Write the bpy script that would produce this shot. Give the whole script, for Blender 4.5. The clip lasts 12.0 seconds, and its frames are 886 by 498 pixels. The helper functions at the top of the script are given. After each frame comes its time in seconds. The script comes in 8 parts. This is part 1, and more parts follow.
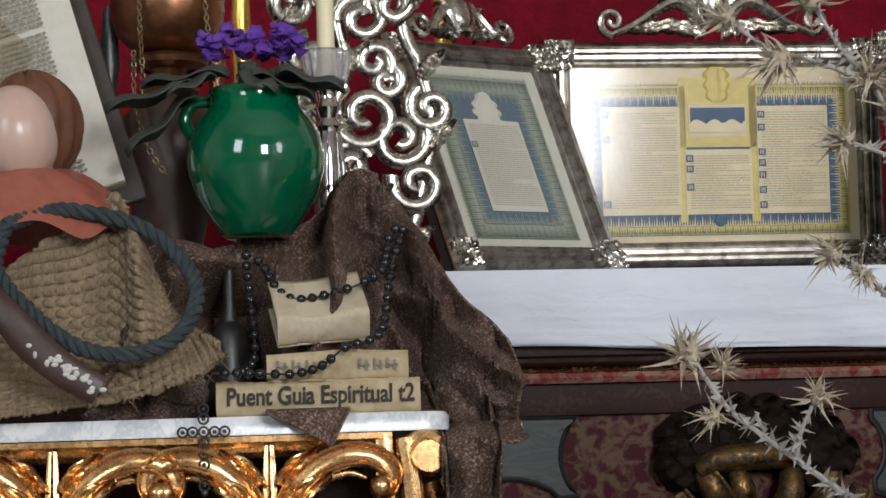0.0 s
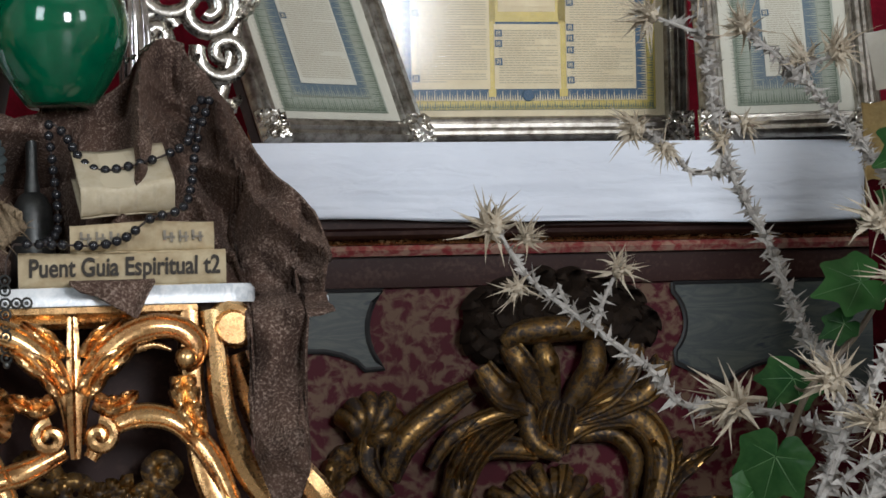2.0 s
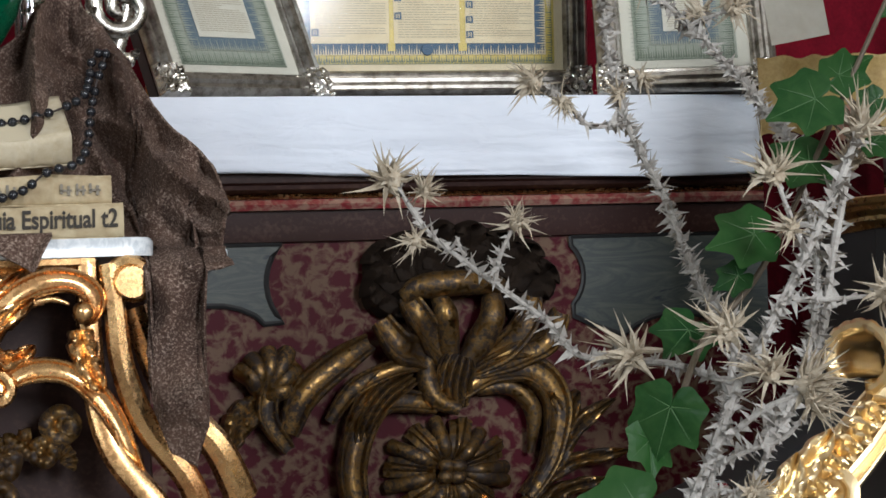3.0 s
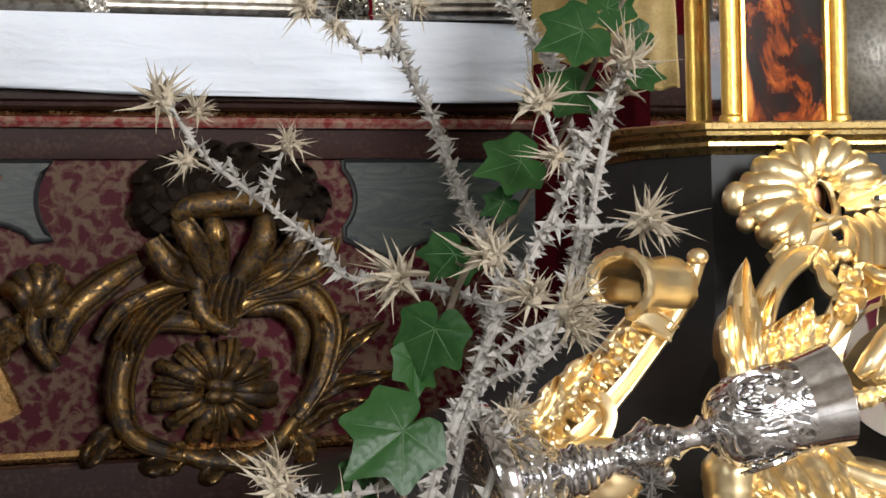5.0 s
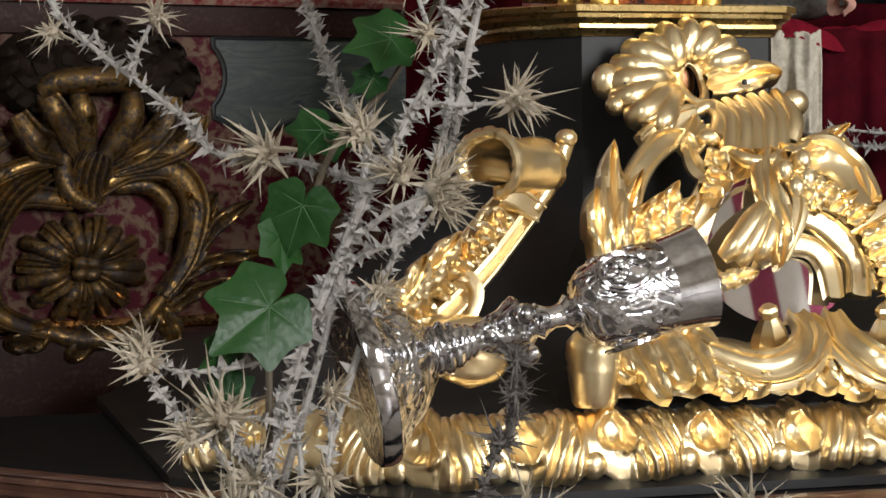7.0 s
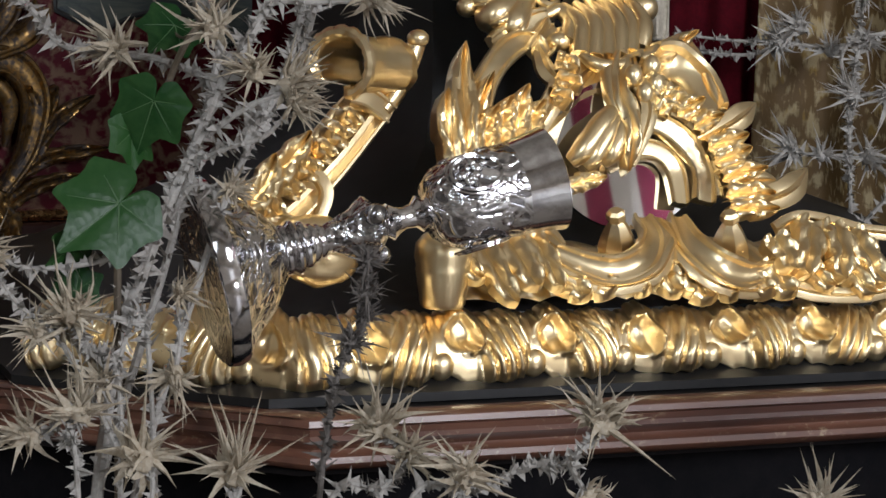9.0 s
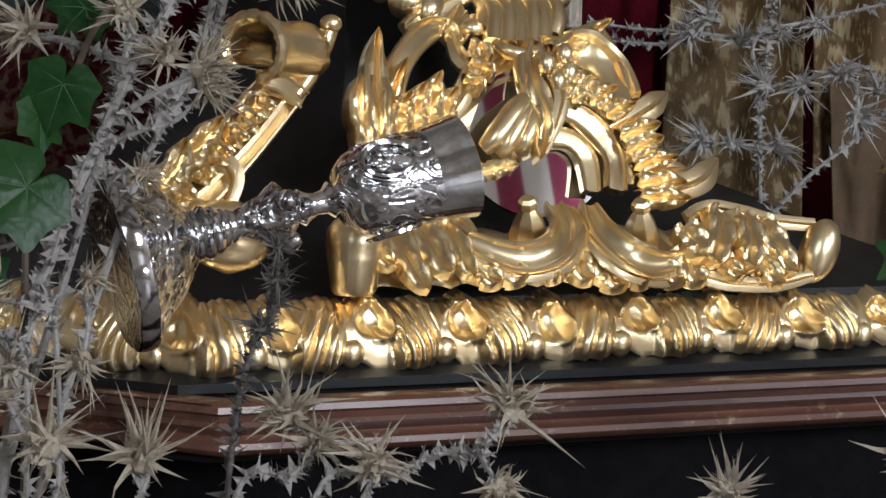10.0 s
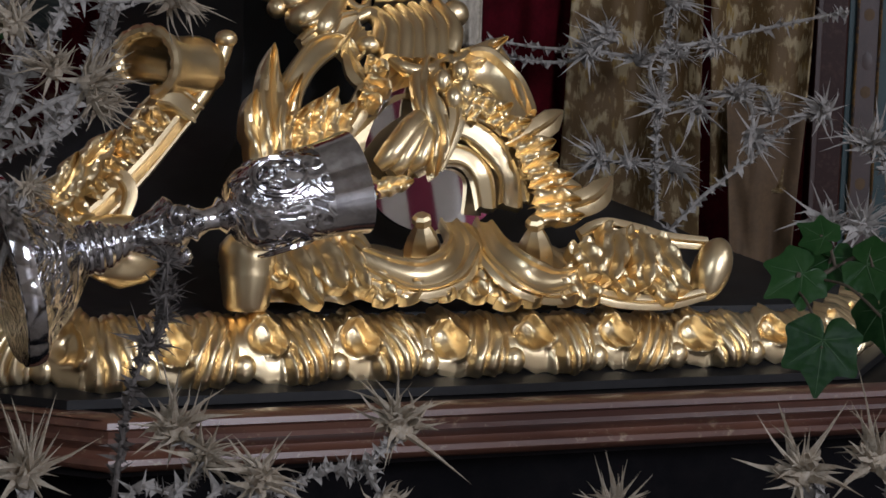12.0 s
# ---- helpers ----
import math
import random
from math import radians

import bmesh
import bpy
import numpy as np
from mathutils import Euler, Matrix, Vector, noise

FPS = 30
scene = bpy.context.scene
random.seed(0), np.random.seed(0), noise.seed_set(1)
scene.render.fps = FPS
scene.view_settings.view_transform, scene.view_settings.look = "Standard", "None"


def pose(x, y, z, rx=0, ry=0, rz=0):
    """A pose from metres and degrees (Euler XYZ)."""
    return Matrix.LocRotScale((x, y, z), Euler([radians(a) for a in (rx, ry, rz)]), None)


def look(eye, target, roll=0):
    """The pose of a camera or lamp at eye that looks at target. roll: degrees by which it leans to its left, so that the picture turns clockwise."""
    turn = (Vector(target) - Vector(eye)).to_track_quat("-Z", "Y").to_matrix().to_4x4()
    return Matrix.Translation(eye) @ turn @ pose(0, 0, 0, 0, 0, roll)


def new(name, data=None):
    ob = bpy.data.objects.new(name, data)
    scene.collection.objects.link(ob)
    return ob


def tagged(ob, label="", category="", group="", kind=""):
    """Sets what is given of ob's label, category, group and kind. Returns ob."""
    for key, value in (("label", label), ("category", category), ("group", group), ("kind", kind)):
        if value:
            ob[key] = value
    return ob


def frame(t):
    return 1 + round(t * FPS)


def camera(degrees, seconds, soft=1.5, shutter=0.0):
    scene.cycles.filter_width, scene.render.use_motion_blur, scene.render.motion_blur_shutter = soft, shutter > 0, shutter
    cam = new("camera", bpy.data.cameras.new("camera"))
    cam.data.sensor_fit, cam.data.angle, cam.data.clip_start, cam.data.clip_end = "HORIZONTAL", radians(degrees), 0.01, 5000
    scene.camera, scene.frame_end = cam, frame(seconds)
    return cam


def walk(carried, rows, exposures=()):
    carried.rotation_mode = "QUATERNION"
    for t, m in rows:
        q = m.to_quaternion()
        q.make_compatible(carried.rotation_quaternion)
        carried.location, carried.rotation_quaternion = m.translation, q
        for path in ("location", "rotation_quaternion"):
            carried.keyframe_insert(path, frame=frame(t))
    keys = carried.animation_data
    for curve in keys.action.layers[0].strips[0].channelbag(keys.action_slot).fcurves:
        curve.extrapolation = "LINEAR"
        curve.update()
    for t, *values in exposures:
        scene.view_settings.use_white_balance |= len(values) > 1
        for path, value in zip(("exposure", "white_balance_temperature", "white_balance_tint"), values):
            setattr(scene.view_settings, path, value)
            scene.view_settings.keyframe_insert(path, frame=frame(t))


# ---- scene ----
cam = camera(24.0, 12.0, soft=1.6)
PATH = [
    (0.0, pose(-0.0111, 0.0222, 0.7597, 97.443, 0, 16.035) @ pose(0, 0, 0, 0, 0, -1.962)),
    (0.5, pose(-0.0125, 0.0270, 0.7602, 96.510, 0, 14.649) @ pose(0, 0, 0, 0, 0, -2.049)),
    (1.0, pose(-0.0125, 0.0286, 0.7590, 95.377, 0, 13.349) @ pose(0, 0, 0, 0, 0, -2.118)),
    (1.5, pose(-0.0109, 0.0273, 0.7585, 94.575, 0, 12.189) @ pose(0, 0, 0, 0, 0, -2.163)),
    (2.0, pose(-0.0080, 0.0255, 0.7570, 93.832, 0, 10.930) @ pose(0, 0, 0, 0, 0, -2.099)),
    (2.5, pose(-0.0069, 0.0239, 0.7557, 93.213, 0, 9.700) @ pose(0, 0, 0, 0, 0, -2.106)),
    (3.0, pose(-0.0055, 0.0201, 0.7544, 92.513, 0, 8.236) @ pose(0, 0, 0, 0, 0, -2.315)),
    (5.0, pose(-0.0003, 0.0005, 0.7518, 90.257, 0, 2.105) @ pose(0, 0, 0, 0, 0, -1.203)),
    (5.5, pose(-0.0003, -0.0006, 0.7511, 89.714, 0, 0.879) @ pose(0, 0, 0, 0, 0, -1.130)),
    (6.0, pose(0.0000, -0.0000, 0.7500, 89.000, 0, -0.000) @ pose(0, 0, 0, 0, 0, -0.800)),
    (6.5, pose(0.0014, 0.0013, 0.7481, 88.107, 0, -0.581) @ pose(0, 0, 0, 0, 0, -0.532)),
    (7.0, pose(0.0023, 0.0031, 0.7460, 87.042, 0, -1.378) @ pose(0, 0, 0, 0, 0, -0.430)),
    (9.0, pose(-0.0120, 0.0102, 0.7454, 84.323, 0, -5.993) @ pose(0, 0, 0, 0, 0, 0.786)),
    (9.5, pose(-0.0135, 0.0133, 0.7453, 84.074, 0, -7.235) @ pose(0, 0, 0, 0, 0, 1.143)),
    (10.0, pose(-0.0120, 0.0145, 0.7464, 83.963, 0, -8.465) @ pose(0, 0, 0, 0, 0, 1.517)),
    (10.5, pose(-0.0093, 0.0131, 0.7473, 84.212, 0, -9.455) @ pose(0, 0, 0, 0, 0, 1.730)),
    (11.0, pose(-0.0055, 0.0124, 0.7466, 84.441, 0, -10.165) @ pose(0, 0, 0, 0, 0, 1.901)),
    (11.5, pose(-0.0004, 0.0113, 0.7467, 84.585, 0, -10.383) @ pose(0, 0, 0, 0, 0, 2.075)),
    (12.0, pose(0.0067, 0.0087, 0.7481, 84.464, 0, -10.782) @ pose(0, 0, 0, 0, 0, 2.129)),
]
EXPOSURES = [(0.0, -0.40, 6400, 10), (1.5, -0.44, 6350, 10), (2.5, -0.20, 6200, 9), (3.0, -0.04, 6200, 9), (5.0, 0.18, 6650, 10), (7.0, -0.22, 6650, 10), (9.5, -0.70, 6050, 12), (10.5, -0.80, 6000, 12), (11.0, -0.84, 6000, 12), (12.0, -1.40, 5950, 17)]
walk(cam, PATH, EXPOSURES)

# ---- light: a closed chapel, daylight from three windows behind the camera ----
world = bpy.data.worlds.new("world")
scene.world = world
world.use_nodes = True
wt = world.node_tree
sky = wt.nodes.new("ShaderNodeTexSky")
sky.sky_type, sky.sun_disc, sky.sun_elevation, sky.sun_rotation = "NISHITA", False, radians(40), radians(200)
wt.links.new(sky.outputs[0], wt.nodes["Background"].inputs[0])
wt.nodes["Background"].inputs[1].default_value = 0.1


def window_light(name, m, w, h, power, color):
    data = bpy.data.lights.new(name, "AREA")
    data.shape, data.size, data.size_y, data.energy, data.color = "RECTANGLE", w, h, power, color
    ob = new(name, data)
    ob.matrix_world = m
    return ob


window_light("window_light", look((-1.6, -2.97, 2.6), (-0.2, 2.2, 0.8)), 1.1, 1.8, 75, (0.88, 0.97, 1.0))
window_light("window_light", look((3.96, -0.6, 2.4), (0.2, 2.0, 0.7)), 0.9, 1.6, 45, (0.93, 0.98, 1.0))
window_light("window_light", look((2.8, -2.97, 2.1), (0.0, 2.3, 0.8)), 1.1, 1.6, 260, (0.96, 0.98, 1.0))


# ---- materials ----
class Mat:
    """A principled node material with helpers for noise, ramps and bump."""

    def __init__(self, name, color, rough=0.5, metal=0.0, **more):
        self.m = bpy.data.materials.new(name)
        self.m.use_nodes = True
        self.t = self.m.node_tree
        self.b = self.t.nodes["Principled BSDF"]
        self.b.inputs["Base Color"].default_value = (*color, 1)
        self.b.inputs["Roughness"].default_value = rough
        self.b.inputs["Metallic"].default_value = metal
        for key, value in more.items():
            self.b.inputs[key.replace("_", " ")].default_value = value
        self.co = self.t.nodes.new("ShaderNodeTexCoord").outputs["Object"]
        self.height = None

    def node(self, kind, **values):
        n = self.t.nodes.new("ShaderNode" + kind)
        for key, value in values.items():
            n.inputs[key].default_value = value
        return n

    def link(self, a, b):
        self.t.links.new(a, b)

    def stretched(self, scale, rot=(0, 0, 0)):
        n = self.node("Mapping", Scale=scale, Rotation=rot)
        self.link(self.co, n.inputs["Vector"])
        return n.outputs[0]

    def noise(self, scale, detail=4, rough=0.55, distortion=0.0, co=None):
        n = self.node("TexNoise", Scale=scale, Detail=detail, Roughness=rough, Distortion=distortion)
        self.link(co or self.co, n.inputs["Vector"])
        return n.outputs[0]

    def voronoi(self, scale, feature="F1", co=None):
        n = self.node("TexVoronoi", Scale=scale)
        n.feature = feature
        self.link(co or self.co, n.inputs["Vector"])
        return n.outputs["Distance"]

    def wave(self, scale, distortion=0.0, axis="X", co=None, detail=2):
        n = self.node("TexWave", Scale=scale, Distortion=distortion, Detail=detail)
        n.bands_direction = axis
        self.link(co or self.co, n.inputs["Vector"])
        return n.outputs["Fac"]

    def ramp(self, fac, *stops):
        n = self.t.nodes.new("ShaderNodeValToRGB")
        e = n.color_ramp.elements
        while len(e) < len(stops):
            e.new(0.5)
        for el, (at, c) in zip(e, stops):
            el.position, el.color = at, (*(c if isinstance(c, tuple) else (c, c, c)), 1)
        self.link(fac, n.inputs[0])
        return n.outputs[0]

    def mix(self, fac, a, b, kind="MIX"):
        n = self.t.nodes.new("ShaderNodeMix")
        n.data_type, n.blend_type = "RGBA", kind
        for i, v in ((0, fac), (6, a), (7, b)):
            sock = n.inputs[i]
            if isinstance(v, (int, float)):
                sock.default_value = v if i == 0 else (v, v, v, 1)
            elif isinstance(v, tuple):
                sock.default_value = (*v, 1)
            else:
                self.link(v, sock)
        return n.outputs[2]

    def color(self, out):
        self.link(out, self.b.inputs["Base Color"])
        return self

    def rough(self, out):
        self.link(out, self.b.inputs["Roughness"])
        return self

    def metal(self, out):
        self.link(out, self.b.inputs["Metallic"])
        return self

    def bump(self, out, strength=0.3, distance=0.002):
        n = self.node("Bump", Strength=strength, Distance=distance)
        self.link(out, n.inputs["Height"])
        if self.height:
            self.link(self.height, n.inputs["Normal"])
        self.height = n.outputs[0]
        self.link(self.height, self.b.inputs["Normal"])
        return self


def gilded(name, bright, deep, rough_lo, rough_hi, worn=None, worn_from=0.62):
    m = Mat(name, bright, 0.25, 1.0)
    big, fine = m.noise(14, 5), m.noise(160, 6, 0.65)
    c = m.mix(m.ramp(big, (0.35, 0.0), (0.68, 1.0)), bright, deep)
    if worn:
        w = m.ramp(m.mix(0.5, m.noise(38, 8, 0.7), fine), (worn_from - 0.06, 0.0), (worn_from + 0.05, 1.0))
        c = m.mix(w, c, worn)
        m.metal(m.ramp(w, (0.0, 1.0), (1.0, 0.15)))
        m.rough(m.mix(w, m.ramp(fine, (0.3, rough_lo), (0.75, rough_hi)), 0.6))
    else:
        m.rough(m.ramp(fine, (0.3, rough_lo), (0.75, rough_hi)))
    m.color(c)
    m.bump(m.noise(38, 2), 0.09, 0.0020).bump(fine, 0.015, 0.0003)
    return m.m


GOLD = gilded("burnished_gold", (1.0, 0.82, 0.51), (0.97, 0.75, 0.43), 0.27, 0.36)
GOLD_ANTIQUE = gilded("antique_gilding", (0.80, 0.60, 0.27), (0.52, 0.35, 0.13), 0.22, 0.40)
GOLD_OLD = gilded("worn_gilding", (0.84, 0.54, 0.25), (0.48, 0.24, 0.10), 0.20, 0.36, (0.17, 0.06, 0.03), 0.62)
# dusty on the altar; on the console's lower carving its darkness stands for shade
GOLD_DARK = gilded("dusty_shaded_gilding", (0.40, 0.235, 0.080), (0.060, 0.032, 0.013), 0.26, 0.46, (0.022, 0.012, 0.008), 0.50)


def silver_material(name, tint, rough_lo, rough_hi, dark):
    m = Mat(name, tint, 0.2, 1.0)
    fine = m.noise(210, 6, 0.7)
    m.color(m.mix(m.ramp(m.noise(55, 6, 0.65), (0.42, 0.0), (0.66, 1.0)), tint, dark))
    m.rough(m.ramp(fine, (0.3, rough_lo), (0.75, rough_hi)))
    m.bump(fine, 0.15, 0.0006)
    return m.m


SILVER = silver_material("chased_silver", (0.82, 0.81, 0.82), 0.06, 0.16, (0.46, 0.44, 0.45))
SILVER_DULL = silver_material("dull_cast_silver", (0.66, 0.63, 0.58), 0.16, 0.34, (0.22, 0.20, 0.17))
PEWTER = silver_material("tarnished_silver_sheet", (0.44, 0.41, 0.37), 0.26, 0.46, (0.17, 0.15, 0.125))


def chased(name):
    m = Mat(name, (0.80, 0.79, 0.80), 0.16, 1.0)
    swirl = m.ramp(m.noise(30, 1, 0.35, 2.4), (0.36, 0.0), (0.46, 1.0), (0.54, 1.0), (0.62, 0.0))
    fine = m.ramp(m.noise(150, 2, 0.5, 1.5), (0.40, 0.0), (0.58, 1.0))
    groove = m.mix(m.ramp(swirl, (0.0, 1.0), (0.5, 0.0)), m.ramp(fine, (0.0, 0.35), (0.5, 0.0)), 0.75)
    m.color(m.mix(groove, (0.84, 0.83, 0.84), (0.13, 0.12, 0.13)))
    m.bump(swirl, 0.5, 0.0024).bump(fine, 0.12, 0.0008)
    return m.m


SILVER_CHASED = chased("embossed_silver")


def plain_mat(name, a, b, rough, scale=30, bump=0.2, dist=0.001, metal=0.0, **more):
    m = Mat(name, a, rough, metal, **more)
    m.color(m.mix(m.ramp(m.mix(0.4, m.noise(scale, 5), m.noise(scale * 6, 5)), (0.38, 0.0), (0.66, 1.0)), a, b))
    m.bump(m.noise(scale * 5, 5, 0.65), bump, dist)
    return m.m


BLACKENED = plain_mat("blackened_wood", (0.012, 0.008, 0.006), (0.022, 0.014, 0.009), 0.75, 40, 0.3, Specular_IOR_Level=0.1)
EBONY = plain_mat("black_lacquered_wood", (0.012, 0.0115, 0.012), (0.019, 0.018, 0.018), 0.46, 12, 0.06, Specular_IOR_Level=0.3)
DECK_BLACK = plain_mat("matt_black_paint", (0.007, 0.007, 0.008), (0.014, 0.013, 0.013), 0.62, 30, 0.15, Specular_IOR_Level=0.12)
PLASTER = plain_mat("plaster", (0.52, 0.48, 0.42), (0.42, 0.38, 0.33), 0.85, 3, 0.2)
FLOORING = plain_mat("stone_floor", (0.30, 0.26, 0.22), (0.22, 0.19, 0.16), 0.45, 4, 0.2)
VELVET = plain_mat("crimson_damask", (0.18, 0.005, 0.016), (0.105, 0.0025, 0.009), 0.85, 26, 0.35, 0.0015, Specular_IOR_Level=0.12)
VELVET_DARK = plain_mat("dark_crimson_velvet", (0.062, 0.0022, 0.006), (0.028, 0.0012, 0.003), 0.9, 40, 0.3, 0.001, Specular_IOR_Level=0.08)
CANDLE_WAX = plain_mat("candle_wax", (0.86, 0.76, 0.52), (0.80, 0.68, 0.44), 0.45, 20, 0.05, Subsurface_Weight=0.15)
BEAD = plain_mat("black_glass_beads", (0.008, 0.008, 0.010), (0.02, 0.02, 0.024), 0.16, 60, 0.05)
IRON = plain_mat("dark_bronze", (0.055, 0.058, 0.058), (0.10, 0.10, 0.095), 0.42, 40, 0.2, metal=0.7)
COPPER = plain_mat("old_copper", (0.28, 0.12, 0.055), (0.12, 0.06, 0.035), 0.34, 16, 0.2, metal=0.85)
BRASS_CHAIN = plain_mat("tarnished_chain", (0.30, 0.22, 0.13), (0.16, 0.11, 0.07), 0.4, 60, 0.1, metal=0.9)
GILT_METAL = plain_mat("gilt_column", (0.95, 0.62, 0.16), (0.75, 0.42, 0.10), 0.3, 60, 0.4, metal=0.9)
SKIN_PAINT = plain_mat("painted_flesh", (0.60, 0.44, 0.36), (0.55, 0.36, 0.30), 0.28, 8, 0.04)
HAIR_PAINT = plain_mat("painted_hair", (0.16, 0.065, 0.035), (0.10, 0.04, 0.02), 0.45, 30, 0.4)
CORAL_PAINT = plain_mat("painted_coral_red", (0.34, 0.11, 0.075), (0.26, 0.065, 0.045), 0.35, 14, 0.15)
LEATHER = plain_mat("dark_leather", (0.05, 0.035, 0.03), (0.025, 0.018, 0.015), 0.6, 50, 0.3)
INK = Mat("ink", (0.035, 0.028, 0.022), 0.8).m
INK_SOFT = Mat("faded_ink", (0.22, 0.19, 0.15), 0.85).m
INK_FAINT = Mat("pale_print", (0.40, 0.355, 0.27), 0.85).m
INK_RED = Mat("red_ink", (0.35, 0.05, 0.03), 0.85).m
VIOLET = plain_mat("violet_cloth_petals", (0.085, 0.022, 0.24), (0.15, 0.05, 0.36), 0.8, 60, 0.2)
DULL_LEAF = plain_mat("dark_cloth_leaf", (0.035, 0.042, 0.032), (0.06, 0.062, 0.052), 0.75, 30, 0.3)
ROSE = plain_mat("dried_rose_petals", (0.42, 0.20, 0.16), (0.55, 0.34, 0.26), 0.8, 60, 0.3)
LACE = plain_mat("cream_lace", (0.62, 0.56, 0.46), (0.36, 0.31, 0.24), 0.9, 130, 0.6, 0.002)
STICK = plain_mat("brown_painted_wood", (0.036, 0.018, 0.014), (0.058, 0.030, 0.024), 0.45, 30, 0.2)
WHITE_DAB = plain_mat("white_paint_dabs", (0.62, 0.60, 0.56), (0.45, 0.43, 0.40), 0.6, 90, 0.3)
ROPE = plain_mat("dark_teal_rope", (0.045, 0.060, 0.062), (0.022, 0.030, 0.033), 0.85, 110, 0.8, 0.002)


def jar_glaze():
    m = Mat("green_glaze", (0.0, 0.105, 0.045), 0.09, 0.0, Coat_Weight=0.6, Coat_Roughness=0.05)
    m.color(m.mix(m.ramp(m.mix(0.3, m.noise(9, 4), m.noise(60, 4)), (0.35, 0.0), (0.7, 1.0)), (0.001, 0.115, 0.050), (0.0, 0.055, 0.026)))
    m.bump(m.noise(18, 2), 0.12, 0.002).bump(m.wave(30, 1.5, "Z"), 0.05, 0.0012)
    return m.m


def marble():
    m = Mat("white_marble", (0.7, 0.7, 0.7), 0.25)
    v = m.noise(9, 8, 0.62, 2.5)
    m.color(m.mix(m.ramp(m.mix(0.35, v, m.noise(45, 6, 0.6, 1.0)), (0.42, 0.0), (0.50, 0.75), (0.56, 0.1), (0.72, 0.5)), (0.74, 0.75, 0.76), (0.42, 0.46, 0.50)))
    return m.m


def wool():
    m = Mat("brown_wool", (0.075, 0.042, 0.032), 0.95, Specular_IOR_Level=0.2)
    fine = m.noise(420, 4, 0.7)
    flecks = m.ramp(m.mix(0.16, m.noise(330, 5, 0.85), m.noise(14, 4, 0.6)), (0.51, 0.0), (0.60, 1.0))
    base = m.mix(m.ramp(m.noise(20, 5), (0.35, 0.0), (0.7, 1.0)), (0.100, 0.058, 0.042), (0.045, 0.025, 0.019))
    m.color(m.mix(flecks, base, (0.36, 0.27, 0.22)))
    m.bump(m.wave(330, 2.0, "X"), 0.14, 0.0010).bump(m.wave(330, 2.0, "Z"), 0.14, 0.0010).bump(fine, 0.6, 0.0014)
    return m.m


def linen():
    m = Mat("white_linen", (0.78, 0.79, 0.82), 0.9)
    m.color(m.mix(m.ramp(m.noise(6, 5), (0.35, 0.0), (0.7, 1.0)), (0.77, 0.80, 0.88), (0.68, 0.71, 0.79)))
    m.bump(m.wave(700, 0.6, "X"), 0.15, 0.0004).bump(m.wave(700, 0.6, "Z"), 0.15, 0.0004).bump(m.noise(16, 4, 0.5, 0.6, m.stretched((1, 1, 3))), 0.6, 0.006)
    return m.m


def parchment(name, a, b):
    m = Mat(name, a, 0.75)
    stain = m.ramp(m.mix(0.5, m.noise(22, 7, 0.65), m.noise(70, 6, 0.65)), (0.36, 0.0), (0.66, 1.0))
    m.color(m.mix(stain, a, b))
    m.bump(m.noise(40, 6), 0.4, 0.0012).bump(m.noise(300, 3), 0.2, 0.0005)
    return m.m


def page_block():
    m = Mat("page_edges", (0.5, 0.42, 0.28), 0.9)
    lines = m.wave(520, 1.2, "Z", None, 3)
    m.color(m.mix(m.ramp(m.mix(0.5, lines, m.noise(60, 5)), (0.35, 0.0), (0.7, 1.0)), (0.56, 0.48, 0.34), (0.36, 0.29, 0.19)))
    m.bump(lines, 0.5, 0.0008)
    return m.m


def esparto():
    m = Mat("woven_esparto", (0.34, 0.26, 0.16), 0.95)
    strand = m.noise(480, 3, 0.6, 0.0, m.stretched((1, 1, 0.25)))
    m.color(m.mix(m.ramp(m.mix(0.4, strand, m.noise(26, 5)), (0.34, 0.0), (0.68, 1.0)), (0.32, 0.235, 0.145), (0.13, 0.092, 0.055)))
    m.bump(strand, 0.8, 0.0016)
    return m.m


def red_faux_marble():
    m = Mat("crimson_mottled_paint", (0.12, 0.02, 0.02), 0.5, Specular_IOR_Level=0.1)
    cells = m.voronoi(38, "DISTANCE_TO_EDGE", m.mix(0.035, m.co, m.node("TexNoise", Scale=30.0).outputs[1]))
    blot = m.ramp(m.mix(0.55, cells, m.noise(42, 6, 0.7, 1.0)), (0.27, 0.0), (0.36, 1.0))
    m.color(m.mix(blot, (0.125, 0.074, 0.049), (0.056, 0.004, 0.009)))
    m.bump(m.noise(120, 5), 0.15, 0.0006)
    return m.m


def blue_faux_marble():
    m = Mat("blue_grey_mottled_paint", (0.1, 0.12, 0.12), 0.45, Specular_IOR_Level=0.25)
    streak = m.noise(9, 7, 0.6, 1.2, m.stretched((1.0, 1.0, 4.0), (0, radians(38), 0)))
    m.color(m.mix(m.ramp(streak, (0.38, 0.0), (0.52, 0.55), (0.60, 0.15), (0.72, 1.0)), (0.074, 0.080, 0.066), (0.010, 0.018, 0.030)))
    m.bump(m.noise(120, 5), 0.15, 0.0006)
    return m.m


def worn_wood():
    m = Mat("worn_brown_moulding", (0.12, 0.05, 0.035), 0.3)
    grain = m.noise(30, 6, 0.6, 0.4, m.stretched((0.12, 1, 1)))
    wear = m.ramp(m.mix(0.5, m.noise(26, 8, 0.72, 0.0, m.stretched((0.35, 1, 1))), m.noise(140, 5, 0.7)), (0.56, 0.0), (0.66, 1.0))
    c = m.mix(m.ramp(grain, (0.35, 0.0), (0.68, 1.0)), (0.165, 0.072, 0.045), (0.075, 0.032, 0.024))
    m.color(m.mix(wear, c, (0.34, 0.25, 0.16)))
    m.bump(grain, 0.25, 0.001)
    return m.m


